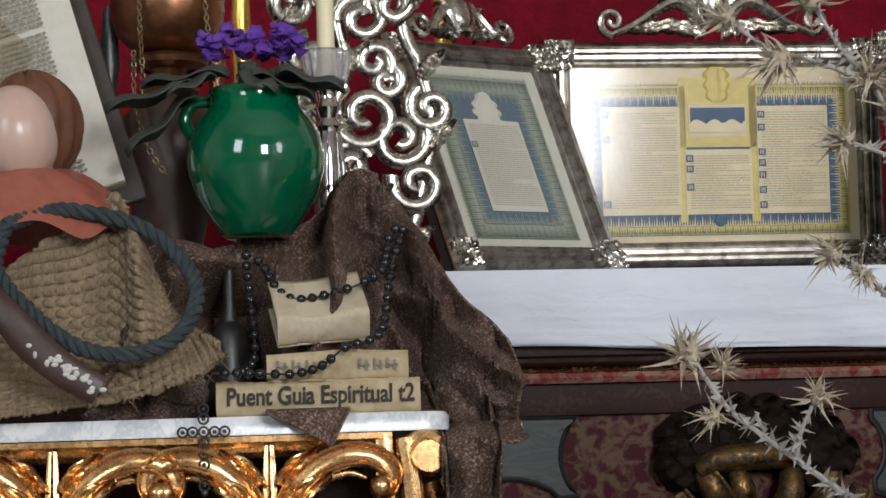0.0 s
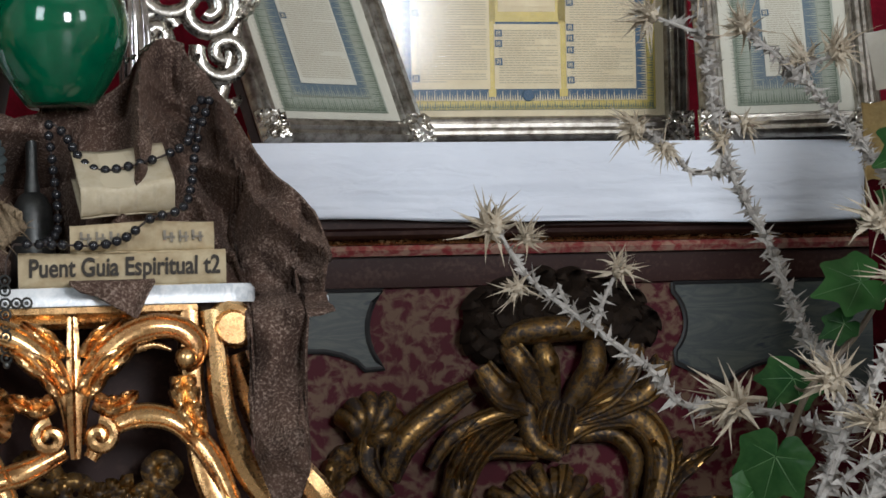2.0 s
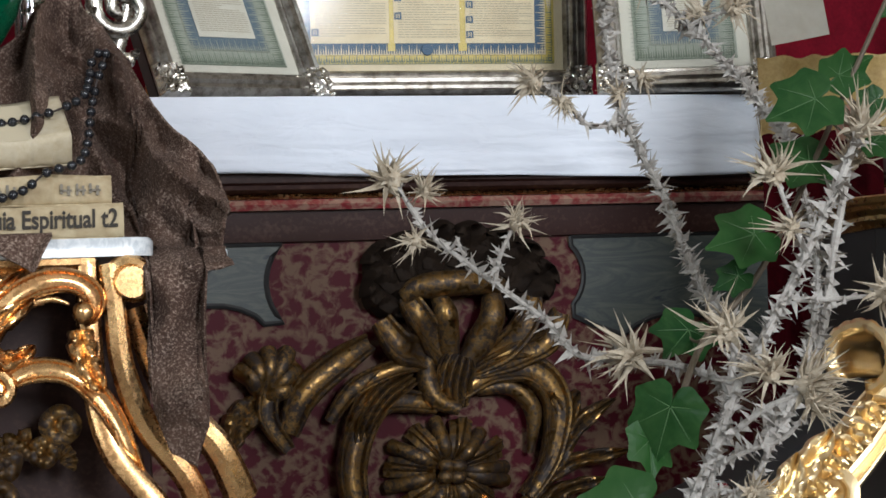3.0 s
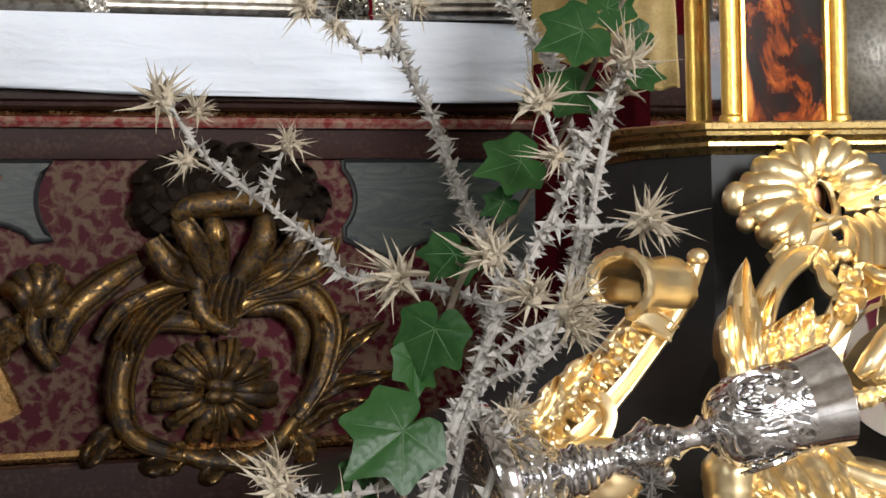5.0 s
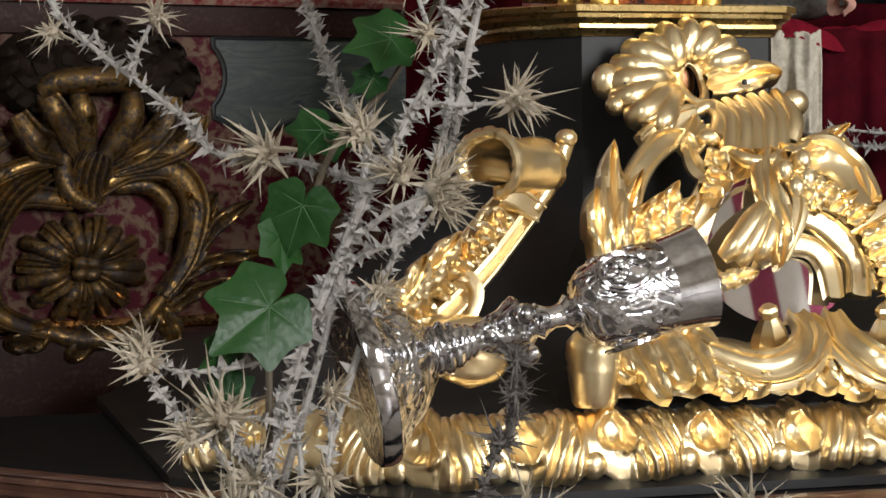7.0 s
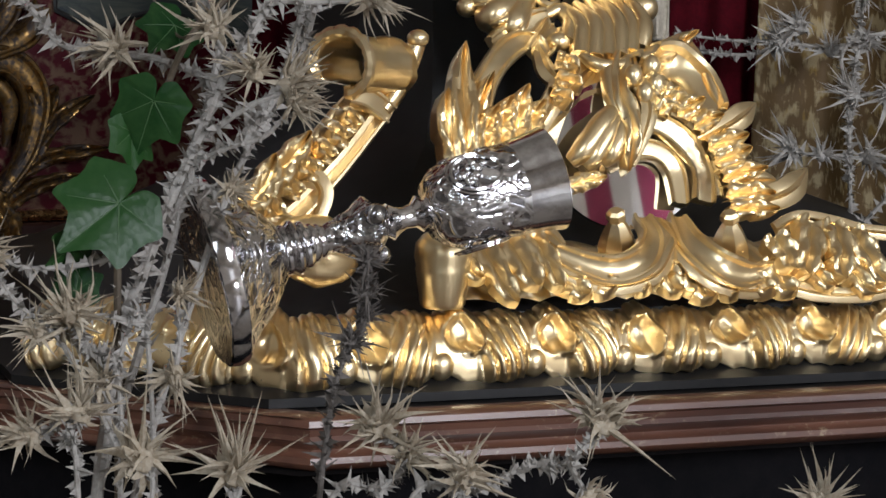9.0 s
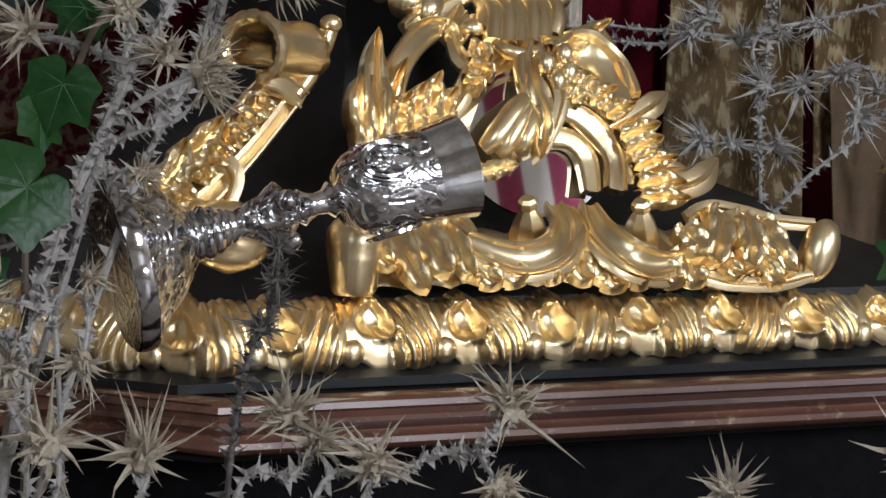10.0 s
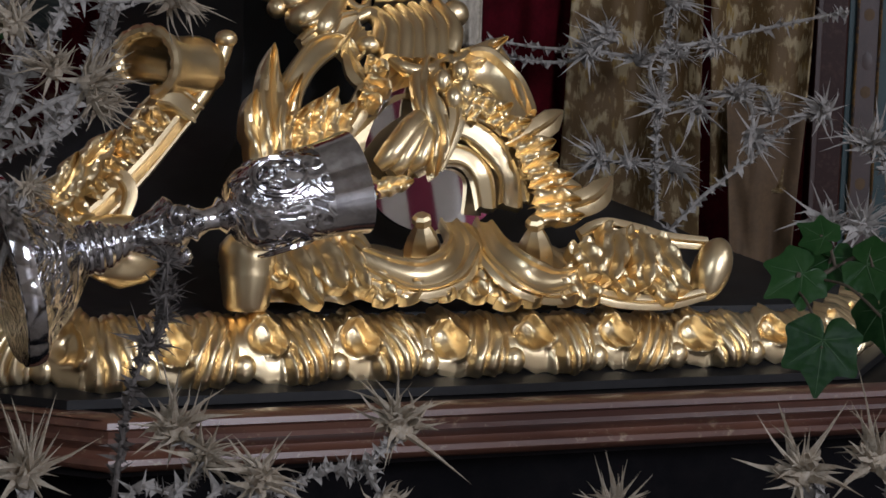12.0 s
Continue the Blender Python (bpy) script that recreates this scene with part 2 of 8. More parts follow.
def dark_red_wood():
    m = Mat("dark_red_painted_wood", (0.05, 0.02, 0.018), 0.45, Specular_IOR_Level=0.2)
    wear = m.ramp(m.mix(0.5, m.noise(40, 8, 0.7, 0.0, m.stretched((0.3, 1, 1))), m.noise(160, 5)), (0.50, 0.0), (0.62, 1.0))
    m.color(m.mix(wear, (0.026, 0.0085, 0.0065), (0.055, 0.026, 0.018)))
    m.bump(m.noise(90, 5), 0.2, 0.0008)
    return m.m


def red_line_wood():
    m = Mat("red_marbled_moulding", (0.2, 0.05, 0.05), 0.4)
    blot = m.ramp(m.noise(90, 6, 0.65, 0.6), (0.42, 0.0), (0.58, 1.0))
    m.color(m.mix(blot, (0.17, 0.020, 0.024), (0.26, 0.16, 0.12)))
    m.bump(m.noise(120, 5), 0.2, 0.0006)
    return m.m


def tortoiseshell():
    m = Mat("tortoiseshell", (0.02, 0.01, 0.01), 0.08, 0.0, Coat_Weight=1.0, Coat_Roughness=0.03)
    n = m.noise(26, 6, 0.66, 0.7, m.stretched((1.0, 1.0, 0.55), (0, radians(30), 0)))
    m.color(m.ramp(n, (0.44, (0.006, 0.005, 0.006)), (0.51, (0.040, 0.007, 0.004)), (0.58, (0.30, 0.060, 0.012)), (0.69, (0.66, 0.30, 0.06))))
    return m.m


def thistle_skin(name, a, b):
    m = Mat(name, a, 0.85)
    m.color(m.mix(m.ramp(m.mix(0.5, m.noise(60, 5), m.noise(350, 4)), (0.36, 0.0), (0.66, 1.0)), a, b))
    m.bump(m.noise(500, 4, 0.6, 0.0, m.stretched((1, 1, 0.3))), 0.5, 0.001)
    return m.m


def ivy_skin():
    m = Mat("ivy_green", (0.03, 0.10, 0.02), 0.33, Specular_IOR_Level=0.16)
    rnd = m.t.nodes.new("ShaderNodeObjectInfo").outputs["Random"]
    base = m.mix(rnd, (0.006, 0.028, 0.008), (0.017, 0.058, 0.013))
    m.color(m.mix(m.ramp(m.noise(70, 5, 0.6, 0.5), (0.40, 0.0), (0.75, 1.0)), base, (0.026, 0.066, 0.019)))
    m.bump(m.voronoi(160), 0.3, 0.0008).bump(m.noise(60, 3), 0.3, 0.0015)
    return m.m


def brocade():
    m = Mat("gold_brocade", (0.4, 0.28, 0.1), 0.6, 0.1, Specular_IOR_Level=0.3)
    bent = m.mix(0.03, m.co, m.node("TexNoise", Scale=18.0).outputs[1])
    motif = m.ramp(m.mix(0.30, m.voronoi(30, "DISTANCE_TO_EDGE", bent), m.noise(70, 5, 0.6, 1.5)), (0.22, 0.0), (0.34, 1.0))
    petal = m.ramp(m.mix(0.3, m.voronoi(46, "F1", bent), m.noise(60, 4)), (0.30, 1.0), (0.42, 0.0))
    ground = m.mix(petal, (0.30, 0.235, 0.13), (0.21, 0.135, 0.035))
    m.color(m.mix(motif, (0.105, 0.062, 0.022), ground))
    m.bump(m.noise(300, 4), 0.3, 0.001).bump(motif, 0.4, 0.0015)
    return m.m


def basketweave():
    m = Mat("silver_lame_weave", (0.5, 0.5, 0.48), 0.4, 0.5)
    weft = m.voronoi(170)
    m.color(m.mix(m.ramp(m.mix(0.6, weft, m.noise(45, 5)), (0.3, 0.0), (0.65, 1.0)), (0.15, 0.14, 0.125), (0.27, 0.255, 0.225)))
    m.bump(weft, 0.35, 0.0008).bump(m.noise(22, 4), 0.4, 0.004)
    return m.m


JAR_GLAZE, MARBLE, WOOL, LINEN, ESPARTO = jar_glaze(), marble(), wool(), linen(), esparto()
VELLUM = parchment("vellum", (0.52, 0.43, 0.28), (0.33, 0.24, 0.13))
VELLUM_PALE = parchment("pale_vellum", (0.58, 0.51, 0.38), (0.42, 0.34, 0.22))
PAPER = parchment("printed_paper", (0.66, 0.63, 0.56), (0.58, 0.54, 0.46))
CARD_PAPER = parchment("cream_card", (0.70, 0.61, 0.43), (0.61, 0.51, 0.34))
CARD_GREY = parchment("grey_cream_card", (0.60, 0.58, 0.50), (0.54, 0.51, 0.43))
PAGES = page_block()
RED_MARBLED, BLUE_MARBLED, RED_LINE = red_faux_marble(), blue_faux_marble(), red_line_wood()
WORN_WOOD, DARK_RED = worn_wood(), dark_red_wood()
TORTOISE = tortoiseshell()
THISTLE = thistle_skin("dry_thistle", (0.44, 0.415, 0.385), (0.27, 0.245, 0.22))
THISTLE_HEAD = thistle_skin("dry_thistle_head", (0.49, 0.43, 0.34), (0.29, 0.225, 0.15))
THISTLE_DARK = thistle_skin("withered_thistle", (0.16, 0.14, 0.125), (0.085, 0.072, 0.065))
IVY, BROCADE, WEAVE = ivy_skin(), brocade(), basketweave()
IVY_VEIN = plain_mat("ivy_vein", (0.060, 0.120, 0.045), (0.045, 0.095, 0.035), 0.5, 80, 0.1)
IVY_STEM = plain_mat("ivy_stem", (0.11, 0.085, 0.055), (0.07, 0.05, 0.035), 0.7, 80, 0.3)
PRINT_BLUE = plain_mat("printed_blue", (0.050, 0.100, 0.170), (0.080, 0.130, 0.190), 0.7, 60, 0.0)
PRINT_SLATE = plain_mat("printed_slate", (0.105, 0.150, 0.190), (0.140, 0.180, 0.205), 0.7, 60, 0.0)
PRINT_GOLD = plain_mat("printed_gold", (0.58, 0.45, 0.10), (0.44, 0.33, 0.07), 0.42, 60, 0.1)
PRINT_SAGE = plain_mat("printed_sage", (0.34, 0.36, 0.30), (0.29, 0.31, 0.255), 0.7, 60, 0.0)
PRINT_GREEN = plain_mat("printed_green", (0.11, 0.145, 0.105), (0.17, 0.20, 0.14), 0.7, 60, 0.0)
MIRROR = Mat("mirror", (0.92, 0.90, 0.90), 0.02, 1.0).m
BANNER_RED = plain_mat("mulberry_cloth", (0.28, 0.03, 0.08), (0.20, 0.02, 0.06), 0.8, 20, 0.2)
BANNER_WHITE = plain_mat("white_cloth", (0.75, 0.73, 0.70), (0.68, 0.66, 0.62), 0.85, 20, 0.2)
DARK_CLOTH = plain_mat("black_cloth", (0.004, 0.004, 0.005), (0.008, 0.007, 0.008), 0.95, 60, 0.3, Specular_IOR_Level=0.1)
TEAL_BAND = plain_mat("teal_band", (0.010, 0.040, 0.042), (0.006, 0.022, 0.025), 0.5, 60, 0.2)
YELLOW_CLOTH = plain_mat("faded_yellow_silk", (0.46, 0.33, 0.13), (0.30, 0.19, 0.065), 0.6, 45, 0.4, 0.002)
TAN_CLOTH = plain_mat("tan_cloth", (0.12, 0.072, 0.034), (0.075, 0.045, 0.022), 0.8, 40, 0.3)


def clear_glass():
    m = Mat("picture_glass", (1, 1, 1), 0.02)
    t = m.t
    mixed, clear = t.nodes.new("ShaderNodeMixShader"), t.nodes.new("ShaderNodeBsdfTransparent")
    gloss = m.node("BsdfGlossy", Roughness=0.10)
    fres = m.node("Fresnel", IOR=1.5)
    m.link(fres.outputs[0], mixed.inputs[0])
    m.link(clear.outputs[0], mixed.inputs[1])
    m.link(gloss.outputs[0], mixed.inputs[2])
    m.link(mixed.outputs[0], t.nodes["Material Output"].inputs[0])
    return m.m


GLASS = clear_glass()
CRYSTAL = Mat("cut_glass", (0.9, 0.9, 0.92), 0.06, 0.0, Transmission_Weight=0.8, IOR=1.45).m


# ---- mesh helpers ----
class Geo:
    """Collects the vertices and faces of one part."""

    def __init__(self):
        self.v, self.f = [], []

    def add(self, verts, faces, m=None):
        k = len(self.v)
        self.v += [tuple(m @ Vector(p)) if m else tuple(p) for p in verts]
        self.f += [tuple(i + k for i in face) for face in faces]
        return self

    def grid(self, fn, nu, nv, wrap_u=False, wrap_v=False, m=None):
        verts = [fn(i / (nu if wrap_u else nu - 1), j / (nv if wrap_v else nv - 1)) for i in range(nu) for j in range(nv)]
        faces = []
        for i in range(nu if wrap_u else nu - 1):
            for j in range(nv if wrap_v else nv - 1):
                a, b = (i + 1) % nu, (j + 1) % nv
                faces.append((i * nv + j, a * nv + j, a * nv + b, i * nv + b))
        return self.add(verts, faces, m)

    def tube(self, pts, radii, n=8, flat=1.0, side=None, m=None):
        pts = [Vector(p) for p in pts]
        k = len(pts)
        if not hasattr(radii, "__len__"):
            radii = [radii] * k
        side = Vector(side) if side else Vector((0, -1, 0))
        verts, faces = [], []
        for i, p in enumerate(pts):
            t = (pts[min(i + 1, k - 1)] - pts[max(i - 1, 0)]).normalized()
            a = side - t * side.dot(t)
            if a.length < 1e-4:
                a = t.orthogonal()
            a.normalize()
            b = t.cross(a)
            side = a
            for j in range(n):
                w = 2 * math.pi * j / n
                verts.append(p + (a * math.cos(w) * flat + b * math.sin(w)) * radii[i])
        for i in range(k - 1):
            for j in range(n):
                q = (j + 1) % n
                faces.append((i * n + j, i * n + q, (i + 1) * n + q, (i + 1) * n + j))
        faces.append(tuple(range(n - 1, -1, -1)))
        faces.append(tuple((k - 1) * n + j for j in range(n)))
        return self.add(verts, faces, m)

    def lathe(self, profile, n=32, m=None):
        k = len(profile)
        return self.grid(lambda a, b: (profile[round(b * (k - 1))][0] * math.cos(2 * math.pi * a), profile[round(b * (k - 1))][0] * math.sin(2 * math.pi * a), profile[round(b * (k - 1))][1]), n, k, wrap_u=True, m=m)

    def ball(self, c, r, n=10, m=None):
        rx, ry, rz = r if hasattr(r, "__len__") else (r, r, r)
        return self.grid(lambda a, b: (c[0] + rx * math.cos(2 * math.pi * a) * math.sin(math.pi * (0.01 + 0.98 * b)), c[1] + ry * math.sin(2 * math.pi * a) * math.sin(math.pi * (0.01 + 0.98 * b)), c[2] + rz * math.cos(math.pi * (0.01 + 0.98 * b))), n + 4, n, wrap_u=True, m=m)

    def box(self, lo, hi, bevel=0.002, m=None, segments=1):
        bm = bmesh.new()
        bmesh.ops.create_cube(bm, size=1)
        for q in bm.verts:
            q.co = [(lo[i] + hi[i]) / 2 + q.co[i] * (hi[i] - lo[i]) for i in range(3)]
        if bevel:
            bmesh.ops.bevel(bm, geom=bm.edges[:], offset=bevel, segments=segments, profile=0.5, affect="EDGES")
        bm.verts.index_update()
        self.add([q.co[:] for q in bm.verts], [[q.index for q in f.verts] for f in bm.faces], m)
        bm.free()
        return self

    def prism(self, outline, y0, y1, m=None):
        """A flat outline of (x, z) given depth from y0 (front) to y1 (back)."""
        k = len(outline)
        verts = [(x, y0, z) for x, z in outline] + [(x, y1, z) for x, z in outline]
        faces = [tuple(range(k)), tuple(range(2 * k - 1, k - 1, -1))]
        faces += [(i, i + k, (i + 1) % k + k, (i + 1) % k) for i in range(k)]
        return self.add(verts, faces, m)

    def extrude_path(self, path, profile, closed=False, m=None):
        """Sweeps a profile of (out, z) along a plan path of (x, y), mitred; out points to the right of the way."""
        k, verts = len(path), []
        for i, p in enumerate(path):
            a = Vector(path[i - 1] if i or closed else p)
            b = Vector(path[(i + 1) % k] if i < k - 1 or closed else p)
            p = Vector(p)
            d1 = (p - a).normalized() if (p - a).length > 1e-6 else (b - p).normalized()
            d2 = (b - p).normalized() if (b - p).length > 1e-6 else d1
            n1, n2 = Vector((d1.y, -d1.x)), Vector((d2.y, -d2.x))
            nn = (n1 + n2).normalized()
            s = 1 / max(0.3, nn.dot(n1))
            verts += [(p.x + nn.x * s * o, p.y + nn.y * s * o, z) for o, z in profile]
        q = len(profile)
        faces = [(i * q + j, ((i + 1) % k) * q + j, ((i + 1) % k) * q + j + 1, i * q + j + 1) for i in range(k if closed else k - 1) for j in range(q - 1)]
        return self.add(verts, faces, m)


def catmull(pts, steps=6):
    pts = [Vector(p) for p in pts]
    out = []
    for i in range(len(pts) - 1):
        p0, p1, p2, p3 = pts[max(i - 1, 0)], pts[i], pts[i + 1], pts[min(i + 2, len(pts) - 1)]
        for s in range(steps):
            t = s / steps
            out.append(0.5 * (2 * p1 + (p2 - p0) * t + (2 * p0 - 5 * p1 + 4 * p2 - p3) * t * t + (3 * p1 - p0 - 3 * p2 + p3) * t ** 3))
    return out + [pts[-1]]


def interp(x, xs, ys):
    return float(np.interp(x, xs, ys))


def part(name, geo, material, parent=None, label="", smooth=True, sharp=38):
    """Links the geometry as one mesh object, under a thing where one is given."""
    me = bpy.data.meshes.new(name)
    me.from_pydata(geo.v, [], geo.f)
    me.validate()
    if smooth:
        me.shade_smooth()
        me.set_sharp_from_angle(angle=radians(sharp))
    for mat in material if isinstance(material, (list, tuple)) else [material]:
        me.materials.append(mat)
    ob = new(name, me)
    ob.parent = parent
    if label:
        tagged(ob, label)
    return ob


def thing(name, m, label, category, group="", kind=""):
    ob = new(name)
    ob.empty_display_size = 0.05
    ob.matrix_world = m
    return tagged(ob, label, category, group, kind)


def place(ob, m):
    ob.matrix_world = m
    return ob


# plans: x along the front, y away from the camera, z up
ALT = pose(-0.70, 2.52, 0, 0, 0, 25)
CON = pose(-0.60, 2.07, 0, 0, 0, 20)
PED = pose(0.07, 1.69, 0, 0, 0, 14)


def at(frame_m, x, y, z, rx=0, ry=0, rz=0):
    return frame_m @ pose(x, y, z, rx, ry, rz)


# ---- carved ornament ----
def spiral(cx, cz, r, turns, start, y=-0.01, grow=0.0, steps=14, hand=1, r_end=0.12, lift=0.5):
    """A volute's centre line in the front plane, from its rim inwards."""
    out = []
    k = max(6, int(steps * turns))
    for i in range(k + 1):
        s = i / k
        a = start + hand * s * turns * 2 * math.pi
        rr = r * (1 - s * (1 - r_end))
        out.append((cx + rr * math.cos(a), y - lift * r * s * 0.6, cz + rr * math.sin(a)))
    return out


def taper(n, a, mid, b):
    return [interp(i / (n - 1), (0, 0.5, 1), (a, mid, b)) for i in range(n)]


def shell_fan(g, cx, cz, r0, r1, a0, a1, flutes, relief, dome, y=0.0, squash=1.0, m=None):
    """A scallop: radial flutes over a dome, with a scalloped rim that turns back."""
    def fn(i, j):
        a = radians(a0 + (a1 - a0) * i)
        ph = math.cos(i * flutes * 2 * math.pi)
        rim = 1 + 0.07 * abs(math.sin(i * flutes * math.pi)) * 1.0
        jj = min(j / 0.86, 1.0)
        r = r0 + (r1 * rim - r0) * jj
        out = dome * math.sin(math.pi * min(1, 0.12 + 0.80 * jj)) + relief * 0.5 * (1 - ph) * min(1, jj * 1.6)
        if j > 0.87:
            out = -0.002
        return (cx + r * math.cos(a), y - out, cz + squash * r * math.sin(a))
    g.grid(fn, flutes * 8 + 1, 15, m=m)
    return g


def acanthus(g, pts, width, lobes=5, relief=0.012, y=0.0, curl=0.6, m=None):
    """A carved leaf that follows a line of (x, z): ribbed, lobed at its edges, its tip curling forward."""
    line = catmull([p if len(p) == 3 else (p[0], y, p[1]) for p in pts], 6)
    k = len(line)

    def fn(i, j):
        q = i * (k - 1)
        a = int(min(q, k - 2))
        p = line[a].lerp(line[a + 1], q - a)
        t = (line[min(a + 1, k - 1)] - line[max(a - 1, 0)]).normalized()
        side = Vector((-t.z, 0, t.x))
        w = width * (math.sin(math.pi * min(1, 0.16 + 0.84 * i)) ** 0.7) * (0.74 + 0.26 * abs(math.sin(lobes * math.pi * i)))
        c = j * 2 - 1
        fold = relief * (1.0 - 0.9 * c * c) + relief * 0.35 * math.cos(c * 3 * math.pi) + relief * 0.25 * math.sin(lobes * 2 * math.pi * i - abs(c) * 3) * abs(c)
        if abs(c) > 0.97:
            fold = -0.002
        return p + side * w * c + Vector((0, -fold - curl * relief * 2.2 * max(0, i - 0.75) * 4, 0))
    g.grid(fn, 8 * max(3, lobes), 13, m=m)
    return g


# cross-sections of carved bands: (across, out) as shares of the half width
CHANNEL = [(-1, -0.5), (-1, 0.30), (-0.86, 0.50), (-0.70, 0.42), (-0.52, 0.10), (-0.2, -0.06), (0.2, -0.06), (0.52, 0.10), (0.70, 0.42), (0.86, 0.50), (1, 0.30), (1, -0.5)]
RIDGE = [(-1, -0.5), (-1, 0.02), (-0.62, 0.16), (-0.22, 0.22), (0, 0.62), (0.22, 0.22), (0.62, 0.16), (1, 0.02), (1, -0.5)]
FLUTE = [(-1, -0.55), (-0.94, 0.0), (-0.78, 0.36), (-0.45, 0.66), (0, 0.78), (0.45, 0.66), (0.78, 0.36), (0.94, 0.0), (1, -0.55)]
REEDED = [(-1, -0.4)] + [(a / 20, 0.08 + 0.34 * abs(math.sin(a / 20 * 2.5 * math.pi))) for a in range(-20, 21)] + [(1, -0.4)]
STEPPED = [(-1, -0.5), (-1, 0.5), (-0.78, 0.56), (-0.66, 0.30), (-0.5, 0.24), (0.5, 0.30), (0.62, 0.52), (0.82, 0.58), (1, 0.3), (1, -0.5)]


def sweep(g, pts, width, profile, out=(0, -1, 0.25), ends=(0.5, 0.35), steps=6, wobble=0.04):
    """A carved band: the profile follows a smooth line, swelling in its middle; out is the way it faces."""
    line = catmull(pts, steps)
    k, q = len(line), len(profile)
    out = Vector(out).normalized()
    verts = []
    for i, p in enumerate(line):
        s = i / (k - 1)
        t = (line[min(i + 1, k - 1)] - line[max(i - 1, 0)]).normalized()
        o = (out - t * out.dot(t)).normalized()
        b = t.cross(o)
        w = width * interp(s, (0, 0.3, 0.65, 1), (ends[0], 1, 1, ends[1])) * (1 + wobble * math.sin(i * 0.5 + width * 1700))
        verts += [p + b * a * w + o * h * w for a, h in profile]
    faces = [(i * q + j, (i + 1) * q + j, (i + 1) * q + (j + 1) % q, i * q + (j + 1) % q) for i in range(k - 1) for j in range(q)]
    faces += [tuple(range(q)), tuple((k - 1) * q + j for j in range(q - 1, -1, -1))]
    return g.add(verts, faces)


def carved_leaf(g, pts, width, lobes=4, relief=0.010, out=(0, -1, 0.25), tip=0.0, steps=5):
    """A leaf with a sunk midrib, toothed lobes and slanting veins; tip lifts its end off the ground."""
    line = catmull(pts, steps)
    k = len(line)
    out = Vector(out).normalized()
    nu, nv = max(16, 8 * lobes), 15

    def fn(i, j):
        q = i * (k - 1)
        a = int(min(q, k - 2))
        p = line[a].lerp(line[a + 1], q - a)
        t = (line[min(a + 1, k - 1)] - line[max(a - 1, 0)]).normalized()
        o = (out - t * out.dot(t)).normalized()
        side = t.cross(o)
        c = j * 2 - 1
        saw = (lobes * i) % 1.0
        w = width * math.sin(math.pi * min(1, 0.2 + 0.8 * i)) ** 0.5 * (1 - 0.22 * saw ** 2)
        ph = lobes * i - 0.8 * abs(c)
        vein = abs(math.sin(math.pi * ph))
        h = relief * (0.45 + 0.75 * math.sin(math.pi * min(1, abs(c) * 1.05)) * (0.55 + 0.45 * vein) + 0.35 * vein * abs(c))
        if abs(c) > 0.95:
            h = -relief * 0.5
        return p + side * w * c + o * (h + tip * max(0, i - 0.6) ** 2 * 6)
    return g.grid(fn, nu, nv)


# ---- the chapel ----
def wall(name, lo, hi, mat=PLASTER):
    return tagged(part(name, Geo().box(lo, hi, 0), mat, smooth=False), kind="structure")


wall("floor", (-4.2, -3.2, -0.2), (4.2, 4.4, 0.0), FLOORING)
wall("ceiling", (-4.2, -3.2, 4.6), (4.2, 4.4, 4.8))
wall("wall_north", (-4.2, 4.2, 0.0), (4.2, 4.4, 4.6))
for i, (x0, x1, z0, z1) in enumerate([(-4.2, -2.2, 0, 4.6), (-1.0, 2.2, 0, 4.6), (-2.2, -1.0, 0, 1.6), (-2.2, -1.0, 3.6, 4.6), (3.4, 4.2, 0, 4.6), (2.2, 3.4, 0, 1.2), (2.2, 3.4, 3.0, 4.6)]):
    wall("wall_south", (x0, -3.2, z0), (x1, -3.0, z1))
wall("wall_west", (-4.2, -3.0, 0), (-4.0, 4.2, 4.6))
for i, (y0, y1, z0, z1) in enumerate([(-3.0, -1.1, 0, 4.6), (-0.1, 4.2, 0, 4.6), (-1.1, -0.1, 0, 1.5), (-1.1, -0.1, 3.3, 4.6)]):
    wall("wall_east", (4.0, y0, z0), (4.2, y1, z1))


